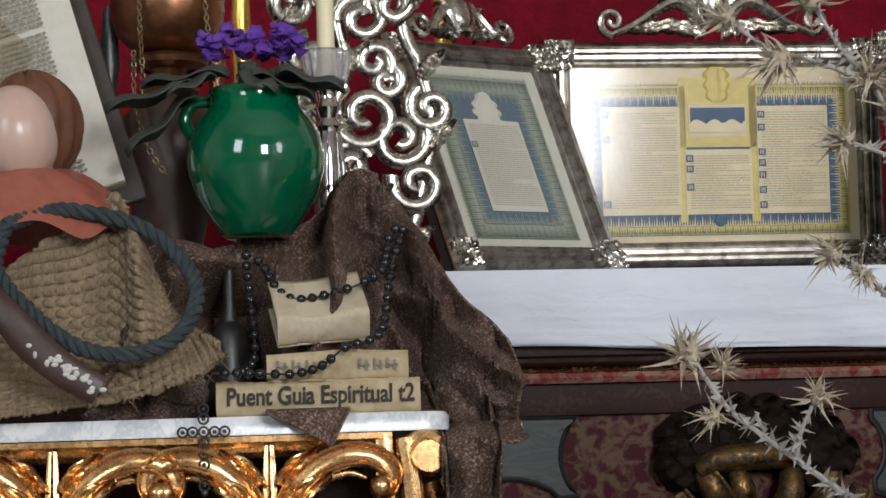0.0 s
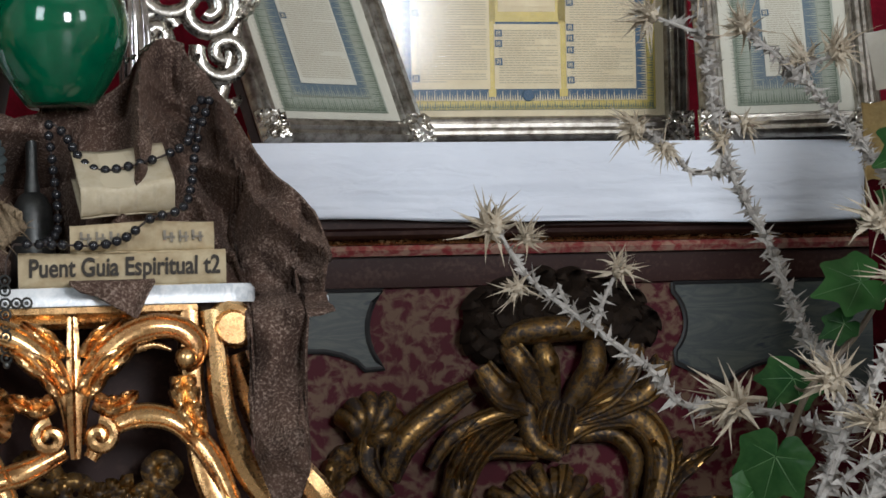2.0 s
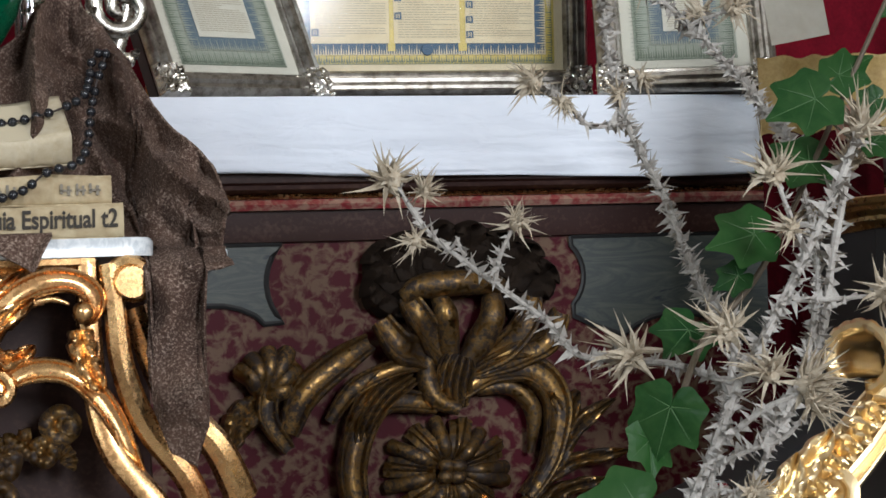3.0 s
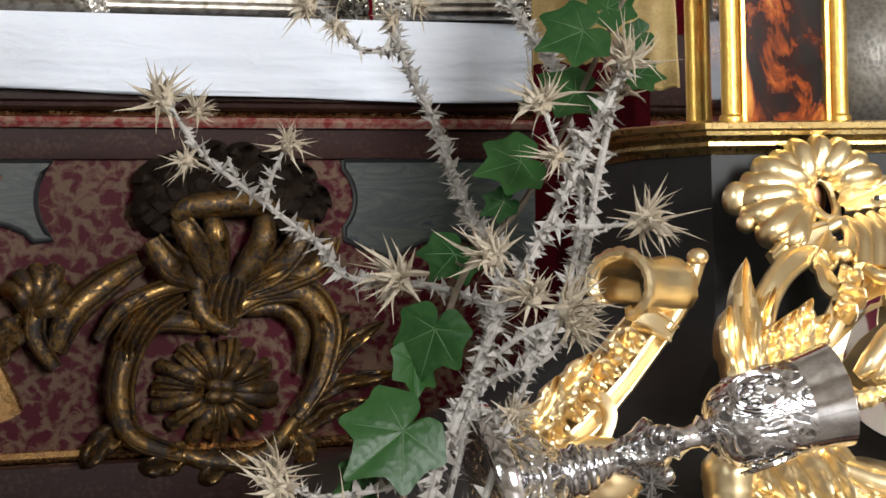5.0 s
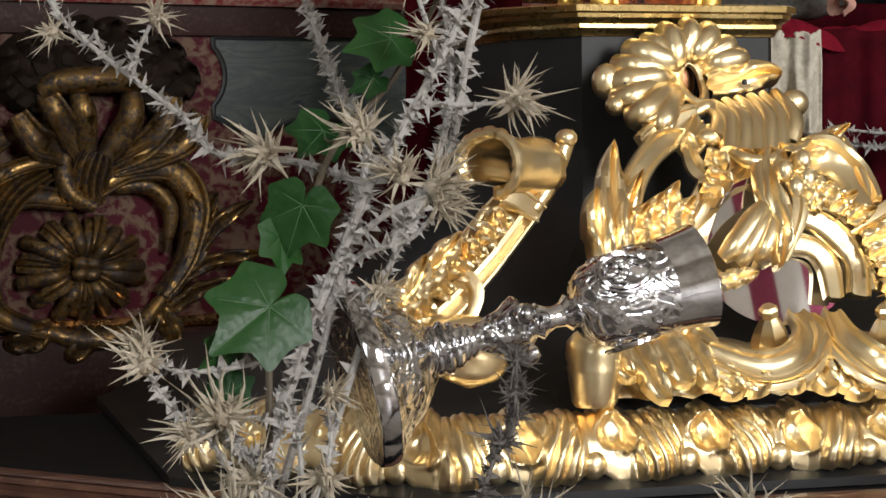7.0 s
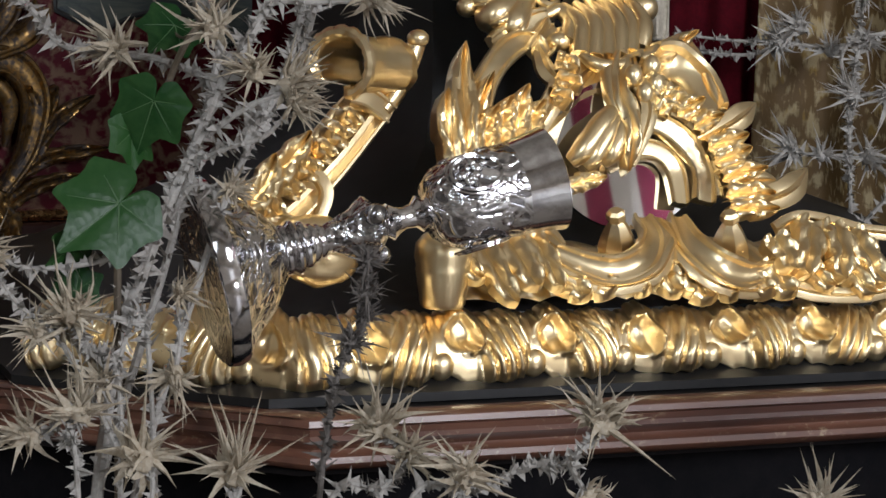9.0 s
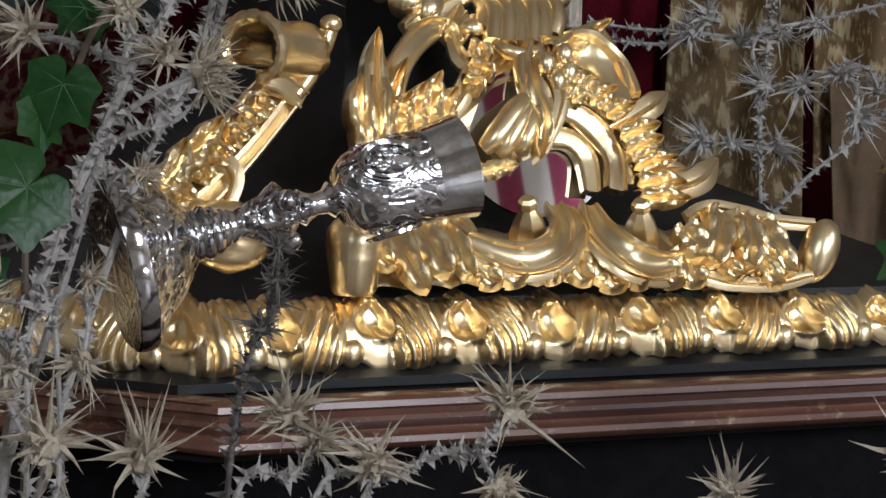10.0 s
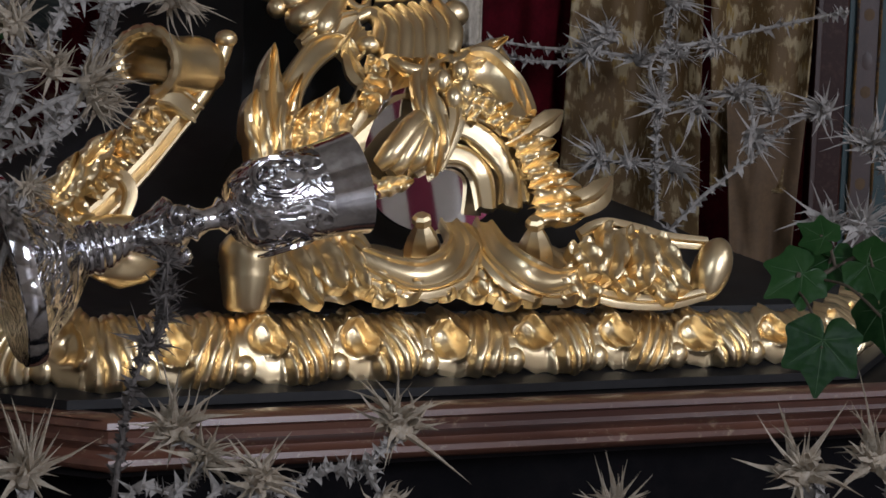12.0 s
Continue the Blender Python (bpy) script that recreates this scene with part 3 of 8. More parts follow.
# ---- altar ----
def build_altar():
    t = thing("altar", ALT, "dark red painted wooden altar with marbled panels and gilded carving", "altar")
    L, R = -1.0, 1.5
    board = Geo().box((L, 0.045, 0.0), (R, 0.75, 0.90), 0.002)
    part("frontal_board", board, RED_MARBLED, t, "crimson mottled painted frontal")
    part("fascia", Geo().extrude_path([(L, 0.035), (R, 0.035)], [(-0.012, 0.886), (0.0, 0.888), (0.002, 0.90), (0.004, 0.926), (-0.01, 0.927)]), DARK_RED, t)
    part("red_moulding", Geo().extrude_path([(L, 0.03), (R, 0.03)], [(-0.01, 0.9265), (0.010, 0.927), (0.014, 0.934), (0.010, 0.9405), (-0.01, 0.941)]), RED_LINE, t, "red marbled moulding")
    part("gold_fillet", Geo().extrude_path([(L, 0.03), (R, 0.03)], [(-0.01, 0.9412), (0.013, 0.9415), (0.016, 0.9445), (0.012, 0.9475), (-0.01, 0.948)]), GOLD_OLD, t, "gilded fillet")
    part("cornice", Geo().extrude_path([(L, 0.03), (R, 0.03)], [(-0.01, 0.9482), (0.014, 0.9485), (0.020, 0.953), (0.021, 0.958), (0.027, 0.961), (0.029, 0.980), (0.029, 1.05), (-0.01, 1.052)]), DARK_RED, t)
    part("top", Geo().box((L, 0.005, 1.03), (R, 0.75, 1.062), 0.003), DARK_RED, t)
    part("base_moulding", Geo().extrude_path([(L, 0.04), (R, 0.04)], [(-0.01, 0.505), (0.012, 0.506), (0.016, 0.512), (0.010, 0.519), (-0.01, 0.520)]), GOLD_OLD, t, "worn gilded moulding")
    part("plinth", Geo().box((L, 0.02, 0.0), (R, 0.044, 0.504), 0.004), DARK_RED, t)

    def arc(cx, cz, r, a0, a1, n=8):
        return [(cx + r * math.cos(radians(a0 + (a1 - a0) * i / n)), cz + r * math.sin(radians(a0 + (a1 - a0) * i / n))) for i in range(n + 1)]
    left = [(-0.55, 0.886), (0.142, 0.886)] + arc(0.19, 0.835, 0.07, 140, 225)[1:] + [(0.116, 0.784)] + arc(0.05, 0.70, 0.11, 60, 150) + [(-0.3, 0.75), (-0.55, 0.75)]
    right = [(0.534, 0.886), (1.05, 0.886), (1.05, 0.75), (0.80, 0.74)] + arc(0.68, 0.66, 0.12, 40, 130) + [(0.560, 0.768), (0.534, 0.780)] + arc(0.495, 0.835, 0.055, -45, 45)
    for shape in (left, right):
        p = part("painted_panel", Geo().prism(shape, 0.0415, 0.046), BLUE_MARBLED, t, "blue-grey marbled painted panel", smooth=False)
        ring = [(x, 0.041, z) for x, z in shape]
        part("border_line", Geo().tube(ring + [ring[0]], 0.0035, 5, 0.5), EBONY, p, "black painted outline")
    # the carved centre: plume over a collar, and the rosette under it
    def lay(pts, out):
        outs = out if isinstance(out, tuple) else (out, out)
        return [(x, 0.040 - interp(i / (len(pts) - 1), [n / (len(outs) - 1) for n in range(len(outs))], outs), z) for i, (x, z) in enumerate(pts)]

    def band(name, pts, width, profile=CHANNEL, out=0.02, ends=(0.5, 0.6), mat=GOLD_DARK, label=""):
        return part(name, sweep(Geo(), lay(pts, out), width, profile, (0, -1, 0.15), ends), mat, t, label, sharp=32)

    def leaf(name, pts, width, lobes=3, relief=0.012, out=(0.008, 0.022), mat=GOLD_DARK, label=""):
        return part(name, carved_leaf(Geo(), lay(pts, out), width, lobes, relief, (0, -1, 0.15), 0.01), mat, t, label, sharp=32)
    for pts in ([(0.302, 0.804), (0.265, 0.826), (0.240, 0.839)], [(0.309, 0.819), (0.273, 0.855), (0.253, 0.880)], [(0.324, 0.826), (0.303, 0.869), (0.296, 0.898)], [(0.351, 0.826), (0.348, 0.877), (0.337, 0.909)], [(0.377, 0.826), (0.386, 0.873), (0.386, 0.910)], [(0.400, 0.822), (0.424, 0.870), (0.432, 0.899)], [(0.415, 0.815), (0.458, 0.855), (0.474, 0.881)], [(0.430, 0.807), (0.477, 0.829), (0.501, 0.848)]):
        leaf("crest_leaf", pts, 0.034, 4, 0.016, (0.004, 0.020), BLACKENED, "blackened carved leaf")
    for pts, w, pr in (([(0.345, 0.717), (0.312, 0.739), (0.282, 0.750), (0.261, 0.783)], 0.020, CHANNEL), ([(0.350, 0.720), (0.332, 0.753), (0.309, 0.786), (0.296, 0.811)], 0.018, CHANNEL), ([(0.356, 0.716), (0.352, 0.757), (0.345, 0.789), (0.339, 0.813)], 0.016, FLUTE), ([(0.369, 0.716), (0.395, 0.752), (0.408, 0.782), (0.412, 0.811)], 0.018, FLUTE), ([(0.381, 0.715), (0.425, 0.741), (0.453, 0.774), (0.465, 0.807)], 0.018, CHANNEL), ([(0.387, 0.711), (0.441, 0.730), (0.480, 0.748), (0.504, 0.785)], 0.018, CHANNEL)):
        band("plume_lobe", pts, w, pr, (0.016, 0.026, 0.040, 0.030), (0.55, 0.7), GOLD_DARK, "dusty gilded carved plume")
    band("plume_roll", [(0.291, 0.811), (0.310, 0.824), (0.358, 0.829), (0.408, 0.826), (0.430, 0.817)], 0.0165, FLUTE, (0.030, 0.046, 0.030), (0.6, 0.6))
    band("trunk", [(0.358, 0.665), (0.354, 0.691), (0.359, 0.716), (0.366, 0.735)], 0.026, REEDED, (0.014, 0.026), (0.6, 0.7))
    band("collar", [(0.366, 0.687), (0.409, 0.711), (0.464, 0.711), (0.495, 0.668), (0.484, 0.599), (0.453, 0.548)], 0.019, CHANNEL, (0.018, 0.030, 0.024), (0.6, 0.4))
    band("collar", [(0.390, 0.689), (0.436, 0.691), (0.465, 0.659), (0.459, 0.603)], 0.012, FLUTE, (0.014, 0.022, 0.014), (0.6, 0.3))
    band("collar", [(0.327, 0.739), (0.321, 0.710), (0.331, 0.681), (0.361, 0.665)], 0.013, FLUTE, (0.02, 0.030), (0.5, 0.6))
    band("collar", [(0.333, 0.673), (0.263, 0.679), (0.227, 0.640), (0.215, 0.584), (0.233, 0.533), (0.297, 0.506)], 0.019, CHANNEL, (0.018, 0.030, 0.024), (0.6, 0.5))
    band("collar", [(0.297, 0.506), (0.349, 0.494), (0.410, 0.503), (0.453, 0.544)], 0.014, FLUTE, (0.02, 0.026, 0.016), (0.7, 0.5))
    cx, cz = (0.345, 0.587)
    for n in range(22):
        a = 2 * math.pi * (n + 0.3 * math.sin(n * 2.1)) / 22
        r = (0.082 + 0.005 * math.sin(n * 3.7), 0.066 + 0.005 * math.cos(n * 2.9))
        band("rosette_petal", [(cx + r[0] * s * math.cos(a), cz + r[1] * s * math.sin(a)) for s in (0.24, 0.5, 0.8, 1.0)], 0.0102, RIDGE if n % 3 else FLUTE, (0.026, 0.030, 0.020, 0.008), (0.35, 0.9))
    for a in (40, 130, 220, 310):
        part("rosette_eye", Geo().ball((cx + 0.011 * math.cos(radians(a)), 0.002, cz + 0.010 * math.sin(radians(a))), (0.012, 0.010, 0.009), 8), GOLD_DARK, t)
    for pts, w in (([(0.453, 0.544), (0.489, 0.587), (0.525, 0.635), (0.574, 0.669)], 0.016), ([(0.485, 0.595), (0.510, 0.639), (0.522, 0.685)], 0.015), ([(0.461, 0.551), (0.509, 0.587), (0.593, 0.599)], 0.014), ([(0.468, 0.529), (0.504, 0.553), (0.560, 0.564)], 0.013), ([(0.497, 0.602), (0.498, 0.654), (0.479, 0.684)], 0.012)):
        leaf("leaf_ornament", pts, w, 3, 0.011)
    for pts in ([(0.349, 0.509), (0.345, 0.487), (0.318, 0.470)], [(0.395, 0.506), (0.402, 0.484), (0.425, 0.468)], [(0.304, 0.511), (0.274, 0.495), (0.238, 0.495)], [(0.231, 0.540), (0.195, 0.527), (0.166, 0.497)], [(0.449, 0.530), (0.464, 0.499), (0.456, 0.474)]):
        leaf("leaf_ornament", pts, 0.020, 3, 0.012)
    # rolled rocaille and fluted shell beside the plume
    band("rocaille", [(0.249, 0.756), (0.204, 0.731), (0.158, 0.694), (0.138, 0.645)], 0.020, CHANNEL, (0.012, 0.030, 0.014), (0.6, 0.7))
    band("rocaille", [(0.300, 0.715), (0.258, 0.693), (0.230, 0.655), (0.225, 0.619)], 0.022, REEDED, (0.014, 0.034, 0.016), (0.8, 0.6))
    band("rocaille", [(0.308, 0.723), (0.274, 0.721), (0.221, 0.698), (0.190, 0.657)], 0.012, CHANNEL, (0.03, 0.034, 0.02))
    sx, sz = (0.103, 0.689)
    for x, z in [(0.076, 0.729), (0.092, 0.744), (0.116, 0.752), (0.142, 0.750), (0.152, 0.726), (0.144, 0.698)]:
        band("shell_flute", [(sx, sz), ((sx + x) / 2 + 0.004, (sz + z) / 2 + 0.006), (x, z)], 0.0125, FLUTE, (0.012, 0.030, 0.016), (0.4, 0.9))
    band("c_scroll", [(0.152, 0.733), (0.119, 0.709), (0.110, 0.667), (0.137, 0.624)], 0.014, CHANNEL, (0.02, 0.03, 0.02))
    leaf("leaf_ornament", [(0.103, 0.682), (0.074, 0.662), (0.062, 0.627)], 0.022, 4)
    leaf("leaf_ornament", [(-0.45, 0.56), (-0.35, 0.60), (-0.25, 0.68)], 0.03, 5)
    return t


def build_altar_cloth():
    t = thing("altar_cloth", ALT, "white linen altar cloth with a wide hem hanging over the front", "cloth")

    def fn(i, j):
        u = -0.9 + 1.69 * i
        fold = 0.0040 * math.sin(u * 21 + 0.6) + 0.002 * math.sin(u * 57) + 0.006 * noise.noise((u * 9, j * 6, 0.3)) + 0.004 * abs(noise.noise((u * 5 + j * 3, j * 22, 2.3)))
        low = 0.9665 + 0.0055 * math.cos(u * 4.2 + 0.3) + 0.0016 * math.sin(u * 17)
        if j < 0.3:
            return (u, 0.46 - 0.46 * j / 0.3, 1.0695 + 0.001 * noise.noise((u * 8, j * 20, 1.0)))
        s = (j - 0.3) / 0.7
        z = 1.0695 + (low - 1.0695) * s
        crease = 0.0012 * math.sin(z * 150 + 3 * noise.noise((u * 3, 0, 2)))
        return (u, -0.006 - 0.006 * min(1, s * 4) - fold * s - crease * s, z - 0.0015 * (s < 0.02))
    o = part("linen", Geo().grid(fn, 150, 44), LINEN, t)
    o.modifiers.new("thickness", "SOLIDIFY").thickness = 0.0012

    def hem(i, j):
        u = -0.9 + 1.69 * i
        p = fn(i, 0.80 + 0.012 * j)
        return (p[0], p[1] - 0.0012 - 0.0004 * math.sin(u * 900), p[2])
    part("hem_stitching", Geo().grid(hem, 400, 3), LINEN, t)
    return t


build_altar()
build_altar_cloth()


# ---- altar cards ----
def corner_plate(w, h):
    """An embossed corner mount with a lobed inner edge."""
    g = Geo()

    def fn(i, j):
        x, z = i * w, j * h
        bump = 0.0045 + 0.004 * math.sin(i * 9 + 4 * math.sin(j * 6)) * math.sin(j * 10 + 2 * math.cos(i * 7)) + 0.003 * noise.noise((x * 160, z * 160, 1.5))
        edge = 1.0 if i + j < 1.72 + 0.08 * math.sin((i - j) * 14) else 0.86
        if i in (0.0, 1.0) or j in (0.0, 1.0):
            bump = -0.004
        return (x * edge, -bump, z * edge)
    return g.grid(fn, 22, 22)


def moulded_rail(length, w, m, parent):
    prof = [(0, 0.004), (-0.006, 0.0), (-0.012, 0.12), (-0.015, 0.22), (-0.011, 0.30), (-0.011, 0.42), (-0.016, 0.55), (-0.016, 0.70), (-0.009, 0.80), (-0.010, 0.90), (-0.005, 1.0), (0.004, 1.0)]
    k = len(prof)
    g = Geo().grid(lambda i, j: ((i * length) + (prof[round(j * (k - 1))][1] * w) * (1 - 2 * i), prof[round(j * (k - 1))][0], prof[round(j * (k - 1))][1] * w), 2, k, m=m)
    return part("frame_rail", g, PEWTER, parent)


def text_lines(g, x0, x1, z1, z0, pitch, rnd, y=-0.0006, thick=0.45):
    """Rows of unreadable print as thin bars, broken into word lengths."""
    z = z1
    while z > z0 + pitch:
        x = x0
        end = x1 if rnd.random() > 0.15 else x0 + (x1 - x0) * rnd.uniform(0.4, 0.9)
        while x < end - 0.001:
            w = min(rnd.uniform(0.003, 0.010), end - x)
            g.add([(x, y, z), (x + w, y, z), (x + w, y, z - pitch * thick), (x, y, z - pitch * thick)], [(0, 3, 2, 1)])
            x += w + 0.0012
        z -= pitch


def strip(g, x0, x1, z0, z1, y):
    g.add([(x0, y, z0), (x1, y, z0), (x1, y, z1), (x0, y, z1)], [(0, 1, 2, 3)])


def fringe(g, x0, x1, z0, z1, y, pitch, vertical, outward):
    """A printed border of palmettes: three petals and a bar for each repeat."""
    n = max(2, round(((z1 - z0) if vertical else (x1 - x0)) / pitch))
    for k in range(n):
        s0, s1 = k / n, (k + 1) / n
        for a, b, top in ((0.05, 0.28, 0.62), (0.36, 0.64, 1.0), (0.72, 0.95, 0.62), (0.0, 1.0, 0.12)):
            lo, hi = s0 + (s1 - s0) * a, s0 + (s1 - s0) * b
            mid = (lo + hi) / 2
            if vertical:
                za, zb, zm = z0 + (z1 - z0) * lo, z0 + (z1 - z0) * hi, z0 + (z1 - z0) * mid
                xa, xb = (x0, x0 + (x1 - x0) * top) if outward > 0 else (x1, x1 - (x1 - x0) * top)
                g.add([(xa, y, za), (xb, y, zm), (xa, y, zb)], [(0, 1, 2) if outward > 0 else (0, 2, 1)])
            else:
                xa, xb, xm = x0 + (x1 - x0) * lo, x0 + (x1 - x0) * hi, x0 + (x1 - x0) * mid
                za, zb = (z0, z0 + (z1 - z0) * top) if outward > 0 else (z1, z1 - (z1 - z0) * top)
                g.add([(xa, y, za), (xb, y, za), (xm, y, zb)], [(0, 1, 2) if outward > 0 else (0, 2, 1)])


def altar_card(m, w, h, rail, label, wide, crest_r, seed):
    """A printed card under glass in a moulded silver frame with embossed corners and a scrolled crest."""
    rnd = random.Random(seed)
    t = thing("altar_card", m, label, "altar card", "altar cards")
    moulded_rail(w, rail, pose(0, 0, 0), t)
    moulded_rail(w, rail, Matrix.Translation((w, 0, h)) @ pose(0, 0, 0, 0, 180, 0), t)
    moulded_rail(h, rail, Matrix.Translation((w, 0, 0)) @ pose(0, 0, 0, 0, -90, 0), t)
    moulded_rail(h, rail, Matrix.Translation((0, 0, h)) @ pose(0, 0, 0, 0, 90, 0), t)
    part("backing", Geo().box((0.002, 0.004, 0.002), (w - 0.002, 0.022, h - 0.002), 0.001), LEATHER, t, smooth=False)
    x0, x1, z0, z1 = rail, w - rail, rail, h - rail
    paper = part("printed_card", Geo().box((x0 - 0.003, -0.0015, z0 - 0.003), (x1 + 0.003, 0.003, z1 + 0.003), 0), CARD_PAPER if wide else CARD_GREY, t, smooth=False)
    mg = 0.012 if wide else 0.017
    bw = 0.024 if wide else 0.027
    bx0, bx1, bz0, bz1 = x0 + mg, x1 - mg, z0 + mg * 0.7, z1 - mg * (2.0 if wide else 1.0)
    field = Geo()
    strip(field, bx0, bx1, bz0, bz1, -0.0022)
    part("border_field", field, PRINT_GOLD if wide else PRINT_SAGE, paper, smooth=False)
    blue = Geo()
    fi = 1.12 if wide else 1.5
    bi = 0.55 if wide else 0.85
    strip(blue, bx0 + bw * bi, bx1 - bw * bi, bz0 + bw * bi, bz1 - bw * bi, -0.0027)
    part("blue_field", blue, PRINT_BLUE if wide else PRINT_SLATE, paper, smooth=False)
    orn, shade = Geo(), Geo()
    e = fi * 1.0
    for gg, a, b, yy, ph in ((shade, 0.12, bi + 0.02, -0.0026, 0.010), (orn, bi - 0.06, e * 0.97, -0.0032, 0.010)):
        fringe(gg, bx0 + bw * a, bx1 - bw * a, bz0 + bw * a, bz0 + bw * b, yy, ph, False, 1)
        fringe(gg, bx0 + bw * a, bx1 - bw * a, bz1 - bw * b, bz1 - bw * a, yy, ph, False, -1)
        fringe(gg, bx0 + bw * a, bx0 + bw * b, bz0 + bw * a, bz1 - bw * a, yy, ph, True, 1)
        fringe(gg, bx1 - bw * b, bx1 - bw * a, bz0 + bw * a, bz1 - bw * a, yy, ph, True, -1)
    part("palmette_border", orn, CARD_PAPER if wide else PRINT_SAGE, paper, smooth=False)
    part("palmette_shading", shade, PRINT_GREEN, paper, smooth=False)
    dots = Geo()
    fringe(dots, bx0, bx1, bz0, bz0 + bw * 0.3, -0.0025, 0.006, False, 1)
    fringe(dots, bx0, bx1, bz1, bz1 + bw * 0.25, -0.0018, 0.006, False, 1)
    fringe(dots, bx0 - bw * 0.2, bx0 + bw * 0.15, bz0, bz1, -0.0025, 0.006, True, -1)
    part("border_picots", dots, PRINT_GREEN, paper, smooth=False)
    pages, ink, caps = Geo(), Geo(), Geo()
    ix0, ix1, iz0, iz1 = bx0 + bw * fi, bx1 - bw * fi, bz0 + bw * fi, bz1 - bw * fi
    if wide:
        iw = ix1 - ix0
        cols = [(ix0, ix0 + iw * 0.345, iz0, iz1), (ix0 + iw * 0.365, ix0 + iw * 0.66, iz0, iz0 + (iz1 - iz0) * 0.60), (ix0 + iw * 0.685, ix1, iz0, iz1)]
        gold = Geo()
        strip(gold, cols[0][1] - 0.002, cols[1][0] + 0.002, iz0 - 0.01, bz1, -0.0034)
        strip(gold, cols[1][1] - 0.002, cols[2][0] + 0.002, iz0 - 0.01, bz1, -0.0034)
        strip(gold, cols[0][1], cols[2][0], cols[1][3] + 0.003, bz1 + 0.010, -0.0034)
        part("gilt_columns", gold, PRINT_GOLD, paper, smooth=False)
        cx0, cx1 = cols[1][0] + 0.006, cols[1][1] - 0.006
        zc = cols[1][3] + 0.016
        pic = Geo()
        strip(pic, cx0, cx1, zc, zc + 0.042, -0.0040)
        part("picture", pic, CARD_PAPER, paper, smooth=False)
        pic = Geo()
        strip(pic, cx0 + 0.002, cx1 - 0.002, zc + 0.016, zc + 0.038, -0.0045)
        part("picture_sky", pic, PRINT_BLUE, paper, smooth=False)
        hill = Geo().prism([(cx0 + 0.002 + (cx1 - cx0 - 0.004) * k / 14, zc + 0.016 + 0.007 * abs(math.sin(k * 0.7 + 0.4))) for k in range(15)] + [(cx1 - 0.002, zc + 0.006), (cx0 + 0.002, zc + 0.006)], -0.0052, -0.0046)
        part("picture_ground", hill, CARD_PAPER, paper, smooth=False)
        crown = Geo()
        acanthus(crown, [((cx0 + cx1) / 2, zc + 0.046), ((cx0 + cx1) / 2, zc + 0.075), ((cx0 + cx1) / 2, zc + 0.10)], 0.020, 4, 0.0012, -0.004, 0)
        part("printed_crown", crown, PRINT_GOLD, paper)
        disc = Geo().lathe([(0.0001, 0.0012), (0.007, 0.0012), (0.008, 0.0)], 20, m=pose((cx0 + cx1) / 2, -0.0042, iz0 - 0.008, 90))
        part("printed_roundel", disc, PRINT_BLUE, paper)
    else:
        iw = ix1 - ix0
        cols = [(ix0, ix1, iz0, iz0 + (iz1 - iz0) * 0.84)]
        crown = Geo()
        acanthus(crown, [((ix0 + ix1) / 2, cols[0][3] - 0.006), ((ix0 + ix1) / 2, cols[0][3] + 0.02), ((ix0 + ix1) / 2, cols[0][3] + 0.045)], 0.026, 4, 0.0012, -0.004, 0)
        part("printed_crown", crown, CARD_GREY, paper)
    for c in cols:
        strip(pages, c[0], c[1], c[2], c[3], -0.0042)
        text_lines(ink, c[0] + 0.006, c[1] - 0.004, c[3] - 0.008, c[2] + 0.004, 0.0032, rnd, -0.0047, 0.35)
    part("text_panels", pages, CARD_PAPER if wide else CARD_GREY, paper, smooth=False)
    part("lines_of_print", ink, INK_FAINT, paper, smooth=False)
    marks = [(0, 0.93), (0, 0.70), (0, 0.10)] + [(1, 0.86), (1, 0.70), (1, 0.42)] + [(2, 0.92), (2, 0.80), (2, 0.57), (2, 0.47), (2, 0.36), (2, 0.22), (2, 0.08)] if wide else [(0, 0.72)]
    light = Geo()
    for c, f in marks:
        x, z = cols[c][0] + 0.001, cols[c][2] + (cols[c][3] - cols[c][2]) * f
        strip(caps, x, x + 0.0095, z - 0.0045, z + 0.0045, -0.0050)
        for a in range(3):
            strip(light, x + 0.002 + 0.002 * a, x + 0.003 + 0.002 * a, z - 0.003 + 0.001 * (a % 2), z + 0.003, -0.0053)
    part("initials", caps, PRINT_BLUE, paper, smooth=False)
    part("initial_strokes", light, CARD_PAPER, paper, smooth=False)
    pane = Geo().add([(x0, -0.0062, z0), (x1, -0.0062, z0), (x1, -0.0062, z1), (x0, -0.0062, z1)], [(0, 1, 2, 3)])
    gl = part("glass", pane, GLASS, t, smooth=False)
    gl.visible_shadow = False
    cw = rail * 1.32
    plate = corner_plate(cw, cw)
    for k, mm in enumerate((Matrix.Translation((-0.004, -0.012, -0.004)), Matrix.Translation((w + 0.004, -0.012, -0.004)) @ pose(0, 0, 0, 0, -90, 0), Matrix.Translation((w + 0.004, -0.012, h + 0.004)) @ pose(0, 0, 0, 0, 180, 0), Matrix.Translation((-0.004, -0.012, h + 0.004)) @ pose(0, 0, 0, 0, 90, 0))):
        gg = Geo().add(plate.v, plate.f, mm)
        part("corner_mount", gg, SILVER_DULL, t, "embossed silver corner")
    # crest of scrolls over the top rail
    g = Geo()
